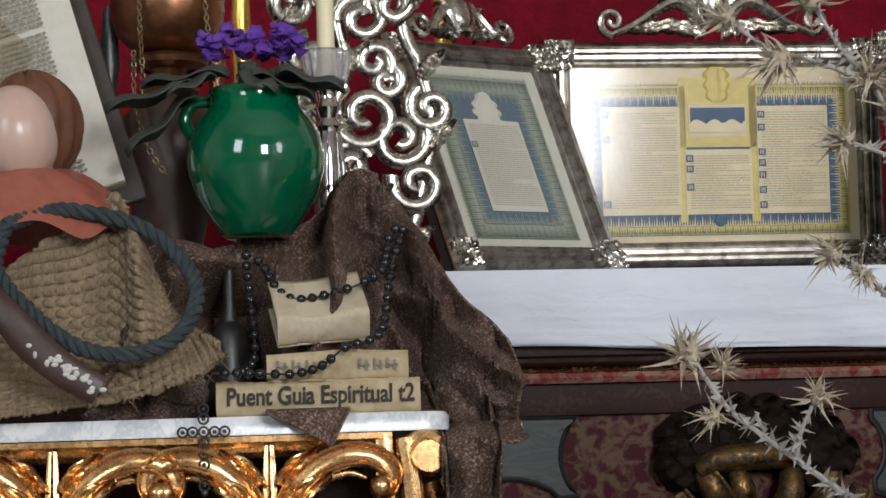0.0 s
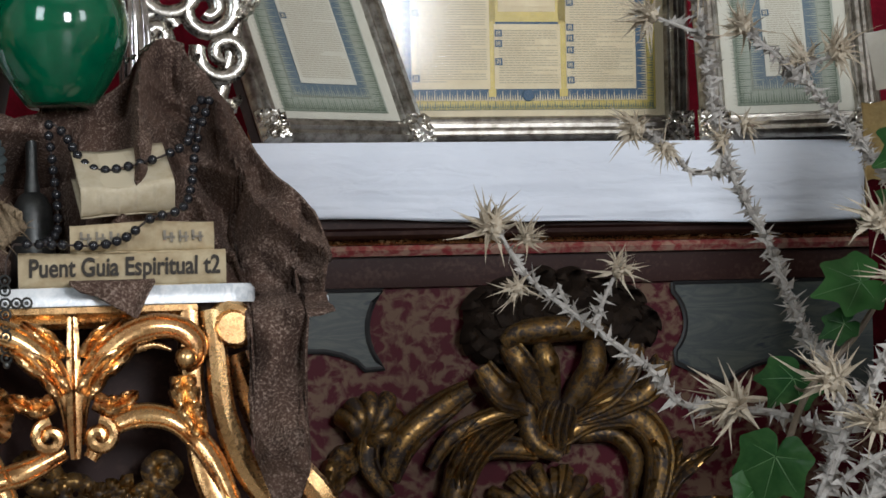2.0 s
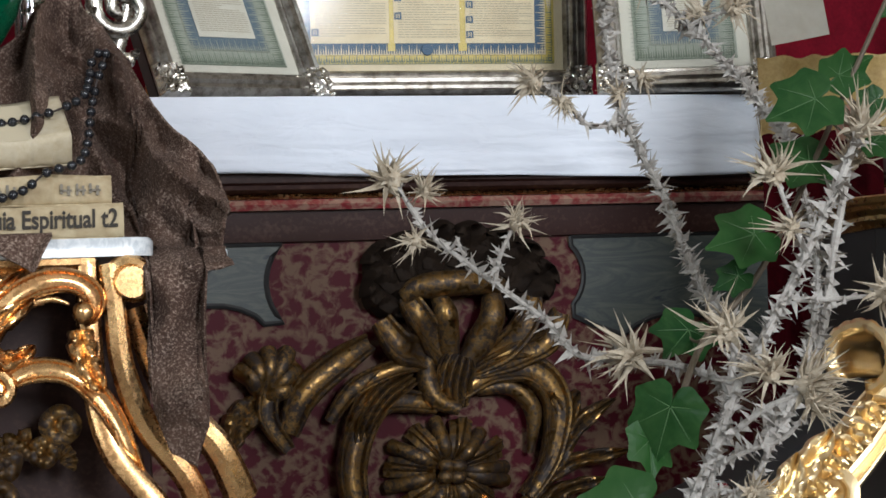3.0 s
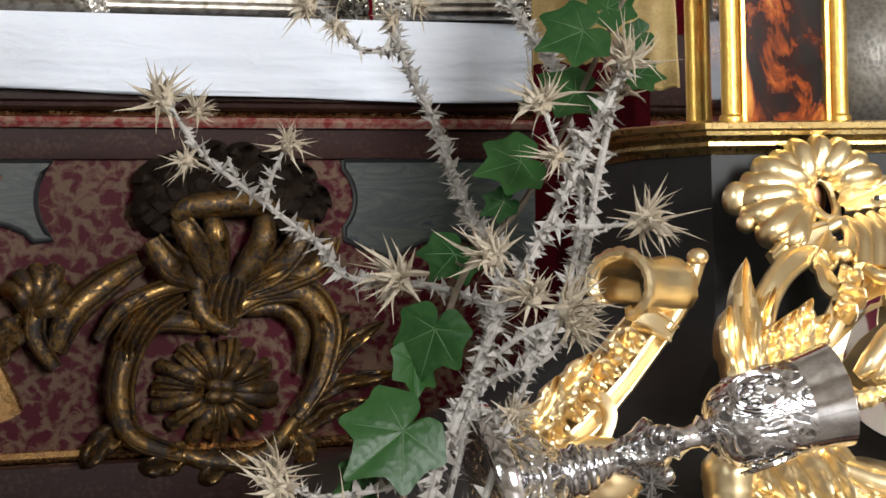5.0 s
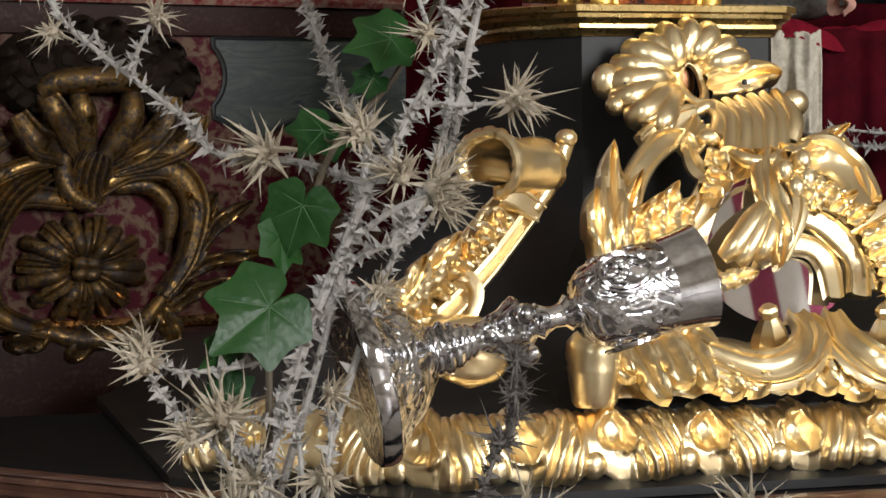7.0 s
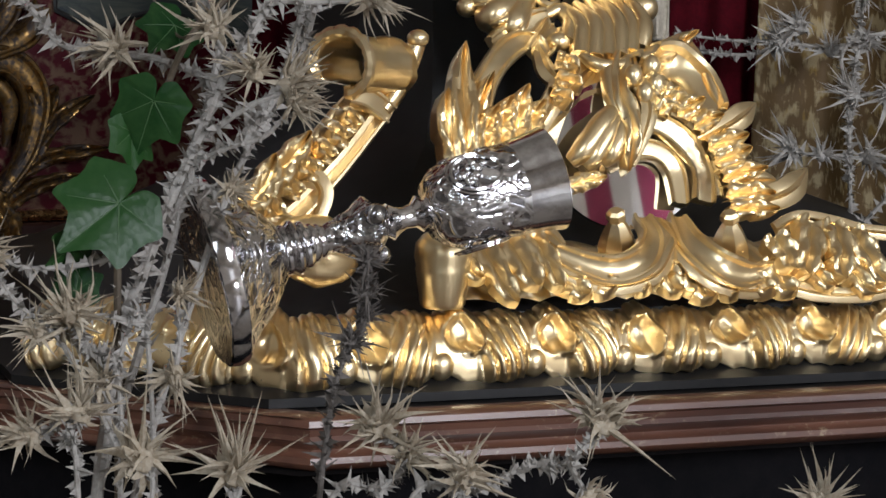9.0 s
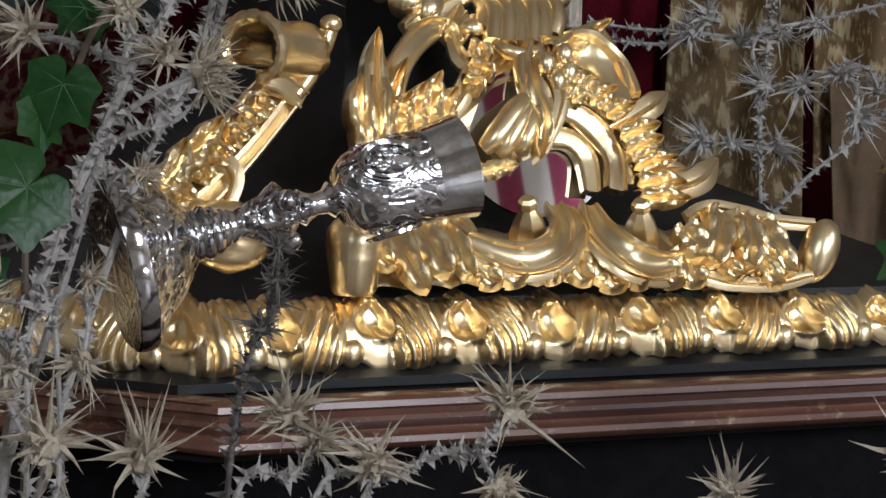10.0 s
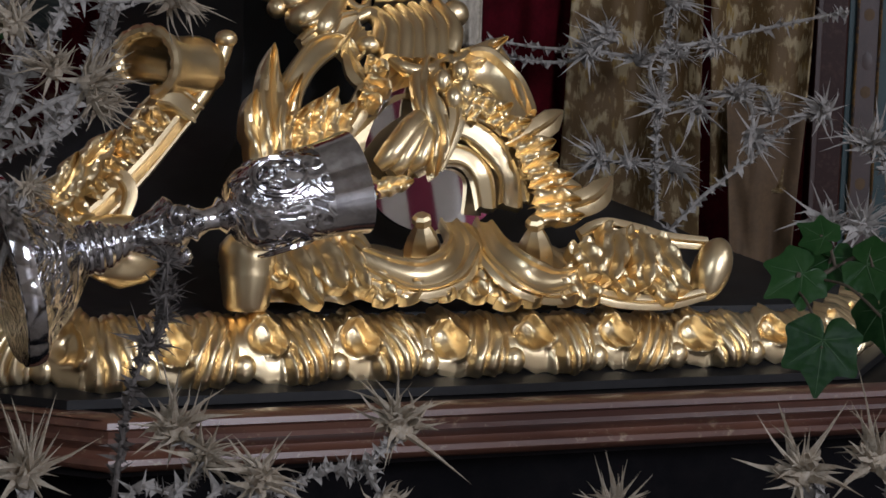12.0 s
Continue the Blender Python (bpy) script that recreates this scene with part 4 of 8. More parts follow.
    for s in (-1, 1):
        c = w / 2
        line = catmull([(c + s * 0.008, -0.006, h + 0.018), (c + s * crest_r * 0.35, -0.012, h + 0.05), (c + s * crest_r * 0.75, -0.008, h + 0.022), (c + s * crest_r, -0.01, h + 0.008)], 6)
        g.tube(line, taper(len(line), 0.010, 0.008, 0.004), 8)
        sp = spiral(c + s * crest_r * 0.98, h + 0.026, 0.018, 1.3, radians(-90), -0.008, hand=s)
        g.tube(sp, taper(len(sp), 0.006, 0.005, 0.004), 8)
        acanthus(g, [(c + s * 0.01, h + 0.01), (c + s * crest_r * 0.4, h + 0.022), (c + s * crest_r * 0.85, h + 0.012)], 0.013, 5, 0.007, -0.004)
        acanthus(g, [(c + s * 0.01, h + 0.03), (c + s * crest_r * 0.3, h + 0.06), (c + s * crest_r * 0.55, h + 0.05)], 0.012, 4, 0.007, -0.006)
    g.ball((c, -0.012, h + 0.05), (0.022, 0.014, 0.03), 10)
    part("crest", g, SILVER_DULL, t, "scrolled silver crest")
    return t


BEHIND = Matrix.Translation((0, 0.02, 0.756)) @ Matrix.Scale(1.085, 4) @ Matrix.Translation((0, -0.02, -0.756))
wide_card = altar_card(BEHIND @ at(ALT, 0.113, 0.029, 1.0715, 4, 0, -2), 0.443, 0.292, 0.033, "wide printed altar card in a silver frame under glass", True, 0.135, 5)
part("foot_rail", Geo().box((0.004, 0.002, -0.0265), (0.439, 0.02, 0.001), 0.001), LEATHER, wide_card)
altar_card(at(ALT, -0.0138, 0.005, 1.0705, 0, 0, 27.3) @ pose(0, 0, 0, -21.4, 0, 0) @ pose(0, 0, 0, 0, -2.5, 0), 0.277, 0.344, 0.034, "tall grey-green altar card leaning back in a silver frame", False, 0.07, 8)
altar_card(at(ALT, 0.576, 0.02, 1.0715, 0, 0, -14) @ pose(0, 0, 0, -14, 0, 0), 0.240, 0.33, 0.034, "tall faded altar card in a silver frame behind thistles", False, 0.07, 9)


# ---- behind the altar ----
def build_backcloth():
    def fn(i, j):
        x = -1.6 + 3.6 * i
        return (x, 0.62 + 0.012 * math.sin(x * 9) + 0.02 * max(0.0, math.sin(x * 3.1 + 1.0)), 0.9 + 1.6 * j)
    o = part("backdrop_hanging", Geo().grid(fn, 140, 6), VELVET)
    return tagged(place(o, ALT), "crimson damask hanging on the wall behind the altar", "hanging", kind="structure")


build_backcloth()


# ---- gilded console ----
def build_console():
    t = thing("console_table", CON, "gilded carved console table with a white veined marble top", "table")
    # top: straight front, rounded corner, wider behind
    out = [(-0.95, 0.0), (-0.02, 0.0)] + [(-0.02 + 0.022 * math.sin(a), 0.022 - 0.022 * math.cos(a)) for a in (0.5, 1.0, 1.57)] + [(0.004, 0.17), (0.03, 0.225), (0.085, 0.25), (0.103, 0.265), (0.105, 0.285), (0.105, 0.5), (-0.95, 0.5)]
    g = Geo()
    k = len(out)
    rows = [(0.0, 0.853), (0.0, 0.868), (0.0035, 0.872)]
    cx, cy = -0.4, 0.25
    verts = []
    for ins, z in rows:
        for x, y in out:
            d = Vector((cx - x, cy - y))
            d.normalize()
            verts.append((x + d.x * ins, y + d.y * ins, z))
    faces = [(r * k + i, r * k + (i + 1) % k, (r + 1) * k + (i + 1) % k, (r + 1) * k + i) for r in range(len(rows) - 1) for i in range(k)]
    faces += [tuple(range((len(rows) - 1) * k, len(rows) * k)), tuple(range(k - 1, -1, -1))]
    part("marble_top", g.add(verts, faces), MARBLE, t, "white marble top with grey veins")
    # rail under the top and the corner stile
    part("top_rail", Geo().extrude_path([(-0.95, 0.012), (-0.058, 0.012)], [(-0.01, 0.830), (0.002, 0.831), (0.006, 0.836), (0.003, 0.841), (0.009, 0.846), (0.009, 0.852), (-0.01, 0.853)]), GOLD_OLD, t)
    g = Geo()
    line = catmull([(-0.066, 0.012, 0.850), (-0.066, 0.010, 0.79), (-0.062, 0.010, 0.72), (-0.045, 0.0, 0.655), (-0.005, -0.01, 0.60), (0.02, -0.01, 0.55), (0.01, 0.0, 0.46), (-0.03, 0.01, 0.36), (-0.04, 0.01, 0.2), (-0.02, 0.0, 0.06), (0.01, -0.01, 0.0)], 6)
    g.tube(line, taper(len(line), 0.012, 0.015, 0.024), 8, 0.8)
    line = catmull([(-0.045, 0.004, 0.845), (-0.04, 0.0, 0.80), (-0.034, -0.004, 0.74), (-0.012, -0.006, 0.68), (0.03, -0.006, 0.62), (0.045, 0.0, 0.56)], 6)
    g.tube(line, taper(len(line), 0.010, 0.013, 0.014), 8)
    line = catmull([(-0.020, 0.02, 0.80), (0.0, 0.02, 0.74), (0.02, 0.02, 0.70), (0.06, 0.02, 0.655), (0.085, 0.03, 0.60)], 6)
    g.tube(line, taper(len(line), 0.014, 0.015, 0.018), 8)
    part("leg", g, GOLD_OLD, t, "scrolled gilded leg")
    g = Geo()
    sp = spiral(-0.022, 0.826, 0.023, 1.4, radians(180), 0.004, hand=-1, lift=0.4)
    g.tube(sp, taper(len(sp), 0.010, 0.009, 0.007), 9)
    g.lathe([(0.0001, -0.012), (0.016, -0.012), (0.019, 0.0), (0.019, 0.05), (0.0001, 0.05)], 18, m=pose(-0.022, 0.0, 0.826, -90))
    part("volute", g, GOLD_OLD, t)
    # pierced apron: pairs of C scrolls about a split stem, repeated along the front
    def band(name, pts, width, profile=CHANNEL, out=0.004, ends=(0.5, 0.6), mat=GOLD_OLD, label=""):
        outs = out if isinstance(out, tuple) else (out, out)
        line = [(x, 0.006 - interp(i / (len(pts) - 1), [n / (len(outs) - 1) for n in range(len(outs))], outs), z) for i, (x, z) in enumerate(pts)]
        return part(name, sweep(Geo(), line, width, profile, (0, -1, 0.1), ends), mat, t, label, sharp=32)

    def leaf(pts, width, lobes, relief=0.009, out=0.006):
        return part("apron_leaf", carved_leaf(Geo(), [(x, -out, z) for x, z in pts], width, lobes, relief, (0, -1, 0.1), 0.004), GOLD_OLD, t, sharp=32)
    for c in (-0.183, -0.400, -0.617):
        for s in (-1, 1):
            def side(*pts):
                return [(c + s * x, z) for x, z in pts]
            band("apron_scroll", side((0.003, 0.715), (0.008, 0.758), (0.020, 0.790), (0.043, 0.815), (0.074, 0.829), (0.104, 0.828), (0.122, 0.814), (0.122, 0.796), (0.110, 0.788)), 0.0125, CHANNEL, (0.004, 0.014, 0.018, 0.014, 0.010), (0.45, 0.5), GOLD_OLD, "gilded C scroll with raised edges")
            band("inner_moulding", side((0.020, 0.765), (0.034, 0.790), (0.056, 0.806), (0.080, 0.812), (0.098, 0.806)), 0.0050, FLUTE, (0.002, 0.006), (0.5, 0.3))
            part("scroll_eye", Geo().ball((c + s * 0.112, -0.010, 0.797), (0.012, 0.012, 0.012), 10), GOLD_OLD, t)
            leaf(side((0.010, 0.764), (0.030, 0.790), (0.064, 0.812)), 0.0135, 2)
            leaf(side((0.012, 0.800), (0.022, 0.818), (0.050, 0.838)), 0.010, 2)
            leaf(side((0.108, 0.780), (0.112, 0.750), (0.128, 0.715)), 0.0165, 4, 0.010, 0.008)
            sp = spiral(c + s * 0.024, 0.722, 0.017, 1.3, radians(90), -0.006, hand=-s, lift=0.3)
            part("small_volute", Geo().tube(sp, taper(len(sp), 0.006, 0.0065, 0.006), 9), GOLD_OLD, t)
            band("lower_bow", side((0.014, 0.700), (0.034, 0.728), (0.062, 0.741), (0.096, 0.736), (0.124, 0.712), (0.146, 0.674), (0.160, 0.630)) if s > 0 else side((0.010, 0.708), (0.030, 0.698), (0.052, 0.688), (0.080, 0.680), (0.100, 0.665)), 0.0120, CHANNEL, (0.004, 0.012, 0.008), (0.6, 0.8))
            leaf(side((0.020, 0.758), (0.040, 0.752), (0.064, 0.765)), 0.012, 3)
        band("split_leaf", [(c, 0.700), (c, 0.745), (c, 0.790), (c, 0.842)], 0.0075, RIDGE, (0.008, 0.016, 0.008), (0.6, 0.6))
    for c in (-0.287, -0.503):
        g = Geo()
        shell_fan(g, c, 0.745, 0.006, 0.042, -40, 220, 9, 0.006, 0.012, 0.01)
        g.ball((c, -0.006, 0.740), 0.010, 8)
        acanthus(g, [(c, 0.80), (c, 0.825), (c, 0.845)], 0.016, 4, 0.010, 0.004, 0.2)
        part("shell_ornament", g, GOLD_OLD, t)
    # foliage below the apron: the shade there is put into its darker gilding
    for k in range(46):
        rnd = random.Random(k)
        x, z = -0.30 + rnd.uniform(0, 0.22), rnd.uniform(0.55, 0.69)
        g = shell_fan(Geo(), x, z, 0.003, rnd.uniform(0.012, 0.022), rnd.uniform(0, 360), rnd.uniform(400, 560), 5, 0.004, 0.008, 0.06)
        part("lower_carving", g, GOLD_DARK, t, "carved foliage darkened for the shadow under the apron")
    part("back_panel", Geo().box((-0.95, 0.12, 0.1), (0.0, 0.14, 0.85), 0.002), DARK_RED, t)
    for x in (-0.9, -0.05):
        part("back_leg", Geo().tube([(x, 0.42, 0.853), (x + 0.01, 0.42, 0.5), (x, 0.42, 0.0)], [0.025, 0.018, 0.024], 10), GOLD_OLD, t)
    return t


build_console()


# ---- pedestal ----
def octagon(c, w, ch, ex=0.0):
    """Corners of a chamfered square of half width w about c, from the front left corner anticlockwise seen from above."""
    x, y = c[0] + ex * 0.3, c[1]
    v = w + ex
    k = interp(w, (0.186, 0.30), (1, 0))
    top = [(0.167, 0.65), (0.167, 0.442), (0.216, 0.359), (0.418, 0.359), (0.424, 0.365), (0.43, 0.65), (0.40, 0.73), (0.216, 0.73)]
    base = [(x - v, y + w - ch), (x - v, y - w + ch), (x - v + ch, y - w), (x + v - ch, y - w), (x + v, y - w + ch), (x + v, y + w - ch), (x + v - ch, y + w), (x - v + ch, y + w)]
    return [(a + (c - a) * k, b + (d - b) * k) for (a, b), (c, d) in zip(base, top)]


PC = (0.335, 0.545)


def build_platform():
    t = thing("platform", PED, "worn brown moulded wooden platform under the pedestal", "platform")
    path = [(-0.5, 0.50), (-0.014, 0.0), (1.05, 0.0), (1.4, 0.36)]
    prof = [(-0.03, 0.4385), (-0.004, 0.4385), (0.0, 0.436), (0.0015, 0.431), (-0.004, 0.428), (-0.006, 0.422), (-0.004, 0.418), (-0.012, 0.414), (-0.016, 0.409), (-0.014, 0.405), (-0.010, 0.403), (-0.009, 0.398), (-0.012, 0.394), (-0.022, 0.390), (-0.026, 0.386), (-0.06, 0.384)]
    part("edge_moulding", Geo().extrude_path(path, prof), WORN_WOOD, t)
    g = Geo()
    deck = [(-0.5, 0.50), (-0.02, 0.006), (1.05, 0.006), (1.4, 0.36), (1.4, 0.78), (-0.5, 0.78)]
    g.add([(x, y, 0.4375) for x, y in deck] + [(x, y, 0.39) for x, y in deck], [tuple(range(6)), tuple(range(11, 5, -1))])
    part("deck", g, DECK_BLACK, t, smooth=False)
    skirt = Geo().extrude_path([(-0.44, 0.52), (0.02, 0.045), (1.03, 0.045), (1.35, 0.38)], [(0, 0.385), (0, 0.0)])
    part("skirt", skirt, DARK_CLOTH, t, "black cloth skirt", smooth=False)
    return t


def build_pedestal():
    t = thing("pedestal", PED, "black lacquered octagonal pedestal with burnished gold carving", "pedestal")
    levels = [(0.495, 0.185, 0.439), (0.495, 0.185, 0.447), (0.480, 0.182, 0.453), (0.470, 0.180, 0.462), (0.450, 0.175, 0.508), (0.440, 0.172, 0.512), (0.425, 0.168, 0.514), (0.40, 0.160, 0.520), (0.352, 0.140, 0.545), (0.315, 0.125, 0.572), (0.278, 0.110, 0.606), (0.245, 0.098, 0.645), (0.218, 0.090, 0.690), (0.198, 0.085, 0.735), (0.188, 0.083, 0.775), (0.186, 0.083, 0.851)]
    g = Geo()
    verts = [(x, y, z) for w, ch, z in levels for x, y in octagon(PC, w, ch, 0.085 * interp(w, (0.23, 0.44), (0, 1)))]
    faces = [(r * 8 + i, r * 8 + (i + 1) % 8, (r + 1) * 8 + (i + 1) % 8, (r + 1) * 8 + i) for r in range(len(levels) - 1) for i in range(8)]
    part("body", g.add(verts, faces), EBONY, t, sharp=30)
    path = octagon(PC, 0.186, 0.083)
    prof = [(-0.02, 0.849), (0.003, 0.850), (0.005, 0.855), (0.010, 0.858), (0.010, 0.862), (0.018, 0.868), (0.019, 0.872), (0.023, 0.874), (0.024, 0.880), (0.018, 0.882), (-0.09, 0.8825)]
    part("cornice", Geo().extrude_path(path, prof, closed=True), GOLD_ANTIQUE, t, "stepped gold cornice")
    # frieze: fluted waves, rosettes and drops along the front and round the left corner
    oc = octagon(PC, 0.47, 0.178, 0.085)
    line = [Vector(oc[1]), Vector(oc[2]), Vector(oc[3]), Vector(oc[4])]
    seg = [(line[i + 1] - line[i]).length for i in range(3)]
    total = sum(seg)

    def on(s):
        d = s * total
        for i in range(3):
            if d <= seg[i] or i == 2:
                dr = (line[i + 1] - line[i]).normalized()
                p = line[i] + dr * d
                nrm = Vector((dr.y, -dr.x))
                for jx in (0, 1):
                    e = d if jx == 0 else seg[i] - d
                    nb = i - 1 if jx == 0 else i + 1
                    if 0 <= nb < 3 and e < 0.03:
                        d2 = (line[nb + 1] - line[nb]).normalized()
                        nrm = nrm.lerp(Vector((d2.y, -d2.x)), 0.5 * (1 - e / 0.03))
                return p, nrm.normalized()
            d -= seg[i]
    cell = 0.0865

    def cell_of(d):
        u = (line[1].x + d - seg[0] - 0.210) / cell
        return u - math.floor(u), math.floor(u)

    def relief(d, j):
        """Height of the carving: slanting flutes, then a hollow with a raised rim above each drop."""
        c, k = cell_of(d)
        lean = (1.0, -0.7, 0.6, -1.1, 0.9)[k % 5]
        c = min(1, max(0, c + 0.05 * math.sin(k * 2.4) * math.sin(math.pi * c)))
        wob = noise.noise((d * 12, j * 2, 3.0))
        u, v = c * cell, j * 0.055
        body = math.sin(math.pi * min(1, 0.06 + 0.9 * j)) ** 0.4
        mask = min(1, max(0, (u - 0.030) / 0.012)) * min(1, max(0, (cell - 0.004 - u) / 0.010))
        rib = abs(math.sin(math.pi * ((u + lean * 0.45 * (v - 0.027) + 5 * lean * (v - 0.027) ** 2) / (0.0125 + 0.0025 * math.sin(k * 1.7)) + 0.3 * wob)))
        swell = 0.010 * math.sin(math.pi * min(1, max(0, (u - 0.026) / (cell - 0.026))))
        r = math.hypot((u - 0.020 + 0.003 * math.sin(k * 3.3)) * 0.95, v - 0.033 + 0.003 * math.sin(k * 1.9))
        ang = math.atan2(v - 0.033, u - 0.020)
        rim = math.exp(-((r - 0.0150 - 0.0018 * math.sin(k * 2.1) - 0.0012 * ang) / 0.0030) ** 2) * max(0, 0.5 + 0.5 * math.cos(ang - 0.5 - 0.5 * math.sin(k))) * (1 + 0.25 * math.sin(ang * 6))
        pit = math.exp(-(r / 0.0115) ** 4)
        return body * (0.019 + mask * (0.0080 * rib ** 0.7 + swell) + 0.012 * rim - 0.0135 * pit + 0.002 * wob)

    def fn(i, j):
        d = i * total
        p, nrm = on(i)
        c, k = cell_of(d)
        near = min(c, 1 - c) * cell
        along = line[1].x + d - seg[0]
        top = interp(along, (0.1, 0.65), (0.508, 0.500)) + 0.008 * math.exp(-((c - 0.26) / 0.13) ** 2) + 0.004 * math.exp(-((c - 0.72) / 0.14) ** 2) + 0.0018 * abs(math.sin(c * 9 * math.pi))
        bot = interp(along, (0.1, 0.65), (0.448, 0.452)) + 0.012 * math.exp(-(near / 0.013) ** 2) + 0.0022 * abs(math.sin(c * 5 * math.pi + k)) + 0.002 * noise.noise((d * 30, 5, 0))
        q = p + nrm * (relief(d, j) - 0.022 * j + (0.0 if 0 < j < 1 else -0.010))
        return (q.x, q.y, bot + (top - bot) * j)
    part("frieze", Geo().grid(fn, 1100, 40), GOLD, t, "carved gold frieze of shells and flutes", sharp=40)
    for k in range(-3, 8):
        d = 0.210 + k * cell - line[1].x + seg[0]
        if not 0.01 < d < total - 0.04:
            continue
        p, nrm = on(d / total)
        side = Vector((-nrm.y, nrm.x))
        mm = Matrix(((side.x, -nrm.x, 0, p.x + nrm.x * 0.012), (side.y, -nrm.y, 0, p.y + nrm.y * 0.012), (0, 0, 1, 0), (0, 0, 0, 1)))
        part("frieze_drop", Geo().ball((0, 0.004, 0.4660), (0.0120, 0.0100, 0.0130), 12, m=mm), GOLD, t)
    return t


build_platform()
PEDESTAL = build_pedestal()


FACE_Z = (0.50, 0.515, 0.56, 0.60, 0.633, 0.68, 0.72, 0.76, 0.80, 0.85)
FACE_Y = (0.085, 0.085, 0.105, 0.160, 0.180, 0.194, 0.222, 0.280, 0.325, 0.345)


def on_face(x, z, out=0.0):
    """A point on the leaning face that carries the cartouche."""
    return Vector((x, interp(z, FACE_Z, FACE_Y) - out, z))


def build_cartouche(t):
    """Gold rocaille on the front: foot with two volutes, mirror in a broken frame, curled leaves and the shell on top."""
    def lift(pts, out):
        outs = out if isinstance(out, tuple) else (out, out)
        return [on_face(p[0], p[1], interp(i / (len(pts) - 1), [n / (len(outs) - 1) for n in range(len(outs))], outs)) for i, p in enumerate(pts)]

    def band(name, pts, width, profile=CHANNEL, out=0.012, ends=(0.6, 0.5), label="", facing=(0, -1, 0.25)):
        return part(name, sweep(Geo(), lift(pts, out), width, profile, facing, ends), GOLD, t, label, sharp=32)

    def leaf(name, pts, width, lobes=3, relief=0.009, out=0.010, tip=0.006, facing=(0, -1, 0.25)):
        return part(name, carved_leaf(Geo(), lift(pts, out), width, lobes, relief, facing, tip), GOLD, t, sharp=32)

    def bead(name, x, z, r, out=0.01):
        rr = r if isinstance(r, tuple) else (r, r, r)
        return part(name, Geo().ball(on_face(x, z, out), rr, 12), GOLD, t)

    # foot: ridged mass, a cup at one end and an egg at the other
    def foot(i, j):
        x = 0.140 + 0.450 * i
        h = 0.044 + 0.003 * math.sin(i * 31)
        b = math.sin(math.pi * min(1, 0.1 + 0.9 * j)) ** 0.5
        r = 0.010 + 0.012 * abs(math.sin(i * 29 + 2.2 * j)) + 0.009 * abs(math.sin(i * 13 - 3 * j)) + 0.004 * noise.noise((x * 60, j * 3, 0))
        return (x, 0.100 + 0.055 * j - r * b, 0.517 + 0.004 * abs(math.sin(i * 34)) + h * j)
    part("foot_carving", Geo().grid(foot, 320, 18), GOLD, t, sharp=32)
    part("cup_ornament", Geo().lathe([(0.0001, -0.034), (0.017, -0.034), (0.020, -0.030), (0.0235, -0.004), (0.0245, 0.000), (0.0235, 0.003), (0.0255, 0.010), (0.0245, 0.022), (0.018, 0.030), (0.010, 0.034), (0.0001, 0.035)], 28, m=Matrix.Translation(on_face(0.130, 0.549, 0.018))), GOLD, t, sharp=50)
    part("egg_ornament", Geo().ball((0, 0, 0), (0.019, 0.019, 0.032), 14, m=Matrix.Translation(on_face(0.601, 0.545, 0.015)) @ pose(0, 0, 0, 0, 20, 0)), GOLD, t, sharp=50)
    # volutes: broad crescents round conical bosses
    band("volute_crescent", [(0.237, 0.562), (0.262, 0.550), (0.289, 0.545), (0.318, 0.554), (0.339, 0.571), (0.342, 0.587)], 0.0150, CHANNEL, (0.022, 0.034, 0.012), (0.5, 0.6))
    band("volute_crescent", [(0.378, 0.587), (0.374, 0.566), (0.391, 0.547), (0.419, 0.538), (0.452, 0.542)], 0.0150, CHANNEL, (0.012, 0.034, 0.022), (0.6, 0.5))
    band("volute_lip", [(0.219, 0.553), (0.255, 0.537), (0.290, 0.532), (0.328, 0.542), (0.351, 0.562), (0.368, 0.573)], 0.0075, RIDGE, (0.02, 0.036, 0.016))
    band("volute_lip", [(0.475, 0.536), (0.426, 0.524), (0.381, 0.533), (0.359, 0.555), (0.359, 0.571)], 0.0075, RIDGE, (0.02, 0.036, 0.016))
    for x, z in ((0.306, 0.571), (0.419, 0.568)):
        part("boss", Geo().lathe([(0.0001, 0.0245), (0.0060, 0.0245), (0.0090, 0.0215), (0.0094, 0.0165), (0.0066, 0.0130), (0.0100, 0.008), (0.0140, 0.0), (0.0175, -0.010), (0.0185, -0.026)], 7, m=Matrix.Translation(on_face(x, z, 0.014)) @ pose(0, 0, 0.004, 24, -16, 0)), GOLD, t, "conical boss", sharp=24)
    for n, pts in enumerate(([(0.149, 0.568), (0.150, 0.552), (0.162, 0.537)], [(0.172, 0.572), (0.176, 0.549), (0.189, 0.516)], [(0.198, 0.572), (0.203, 0.554), (0.211, 0.529)], [(0.225, 0.572), (0.229, 0.548), (0.233, 0.527)], [(0.240, 0.544), (0.249, 0.533), (0.259, 0.520)], [(0.267, 0.541), (0.277, 0.532), (0.284, 0.523)], [(0.300, 0.540), (0.310, 0.533), (0.320, 0.525)], [(0.349, 0.552), (0.341, 0.537), (0.348, 0.520)], [(0.367, 0.542), (0.372, 0.529), (0.379, 0.514)], [(0.390, 0.537), (0.397, 0.527), (0.405, 0.517)], [(0.427, 0.534), (0.435, 0.526), (0.440, 0.518)], [(0.458, 0.546), (0.456, 0.531), (0.460, 0.516)], [(0.489, 0.551), (0.493, 0.535), (0.506, 0.522)], [(0.522, 0.550), (0.533, 0.535), (0.545, 0.514)])):
        leaf("foot_leaf", pts, 0.014 + 0.003 * (n % 3), 3, 0.008, (0.010, 0.028), 0.002)
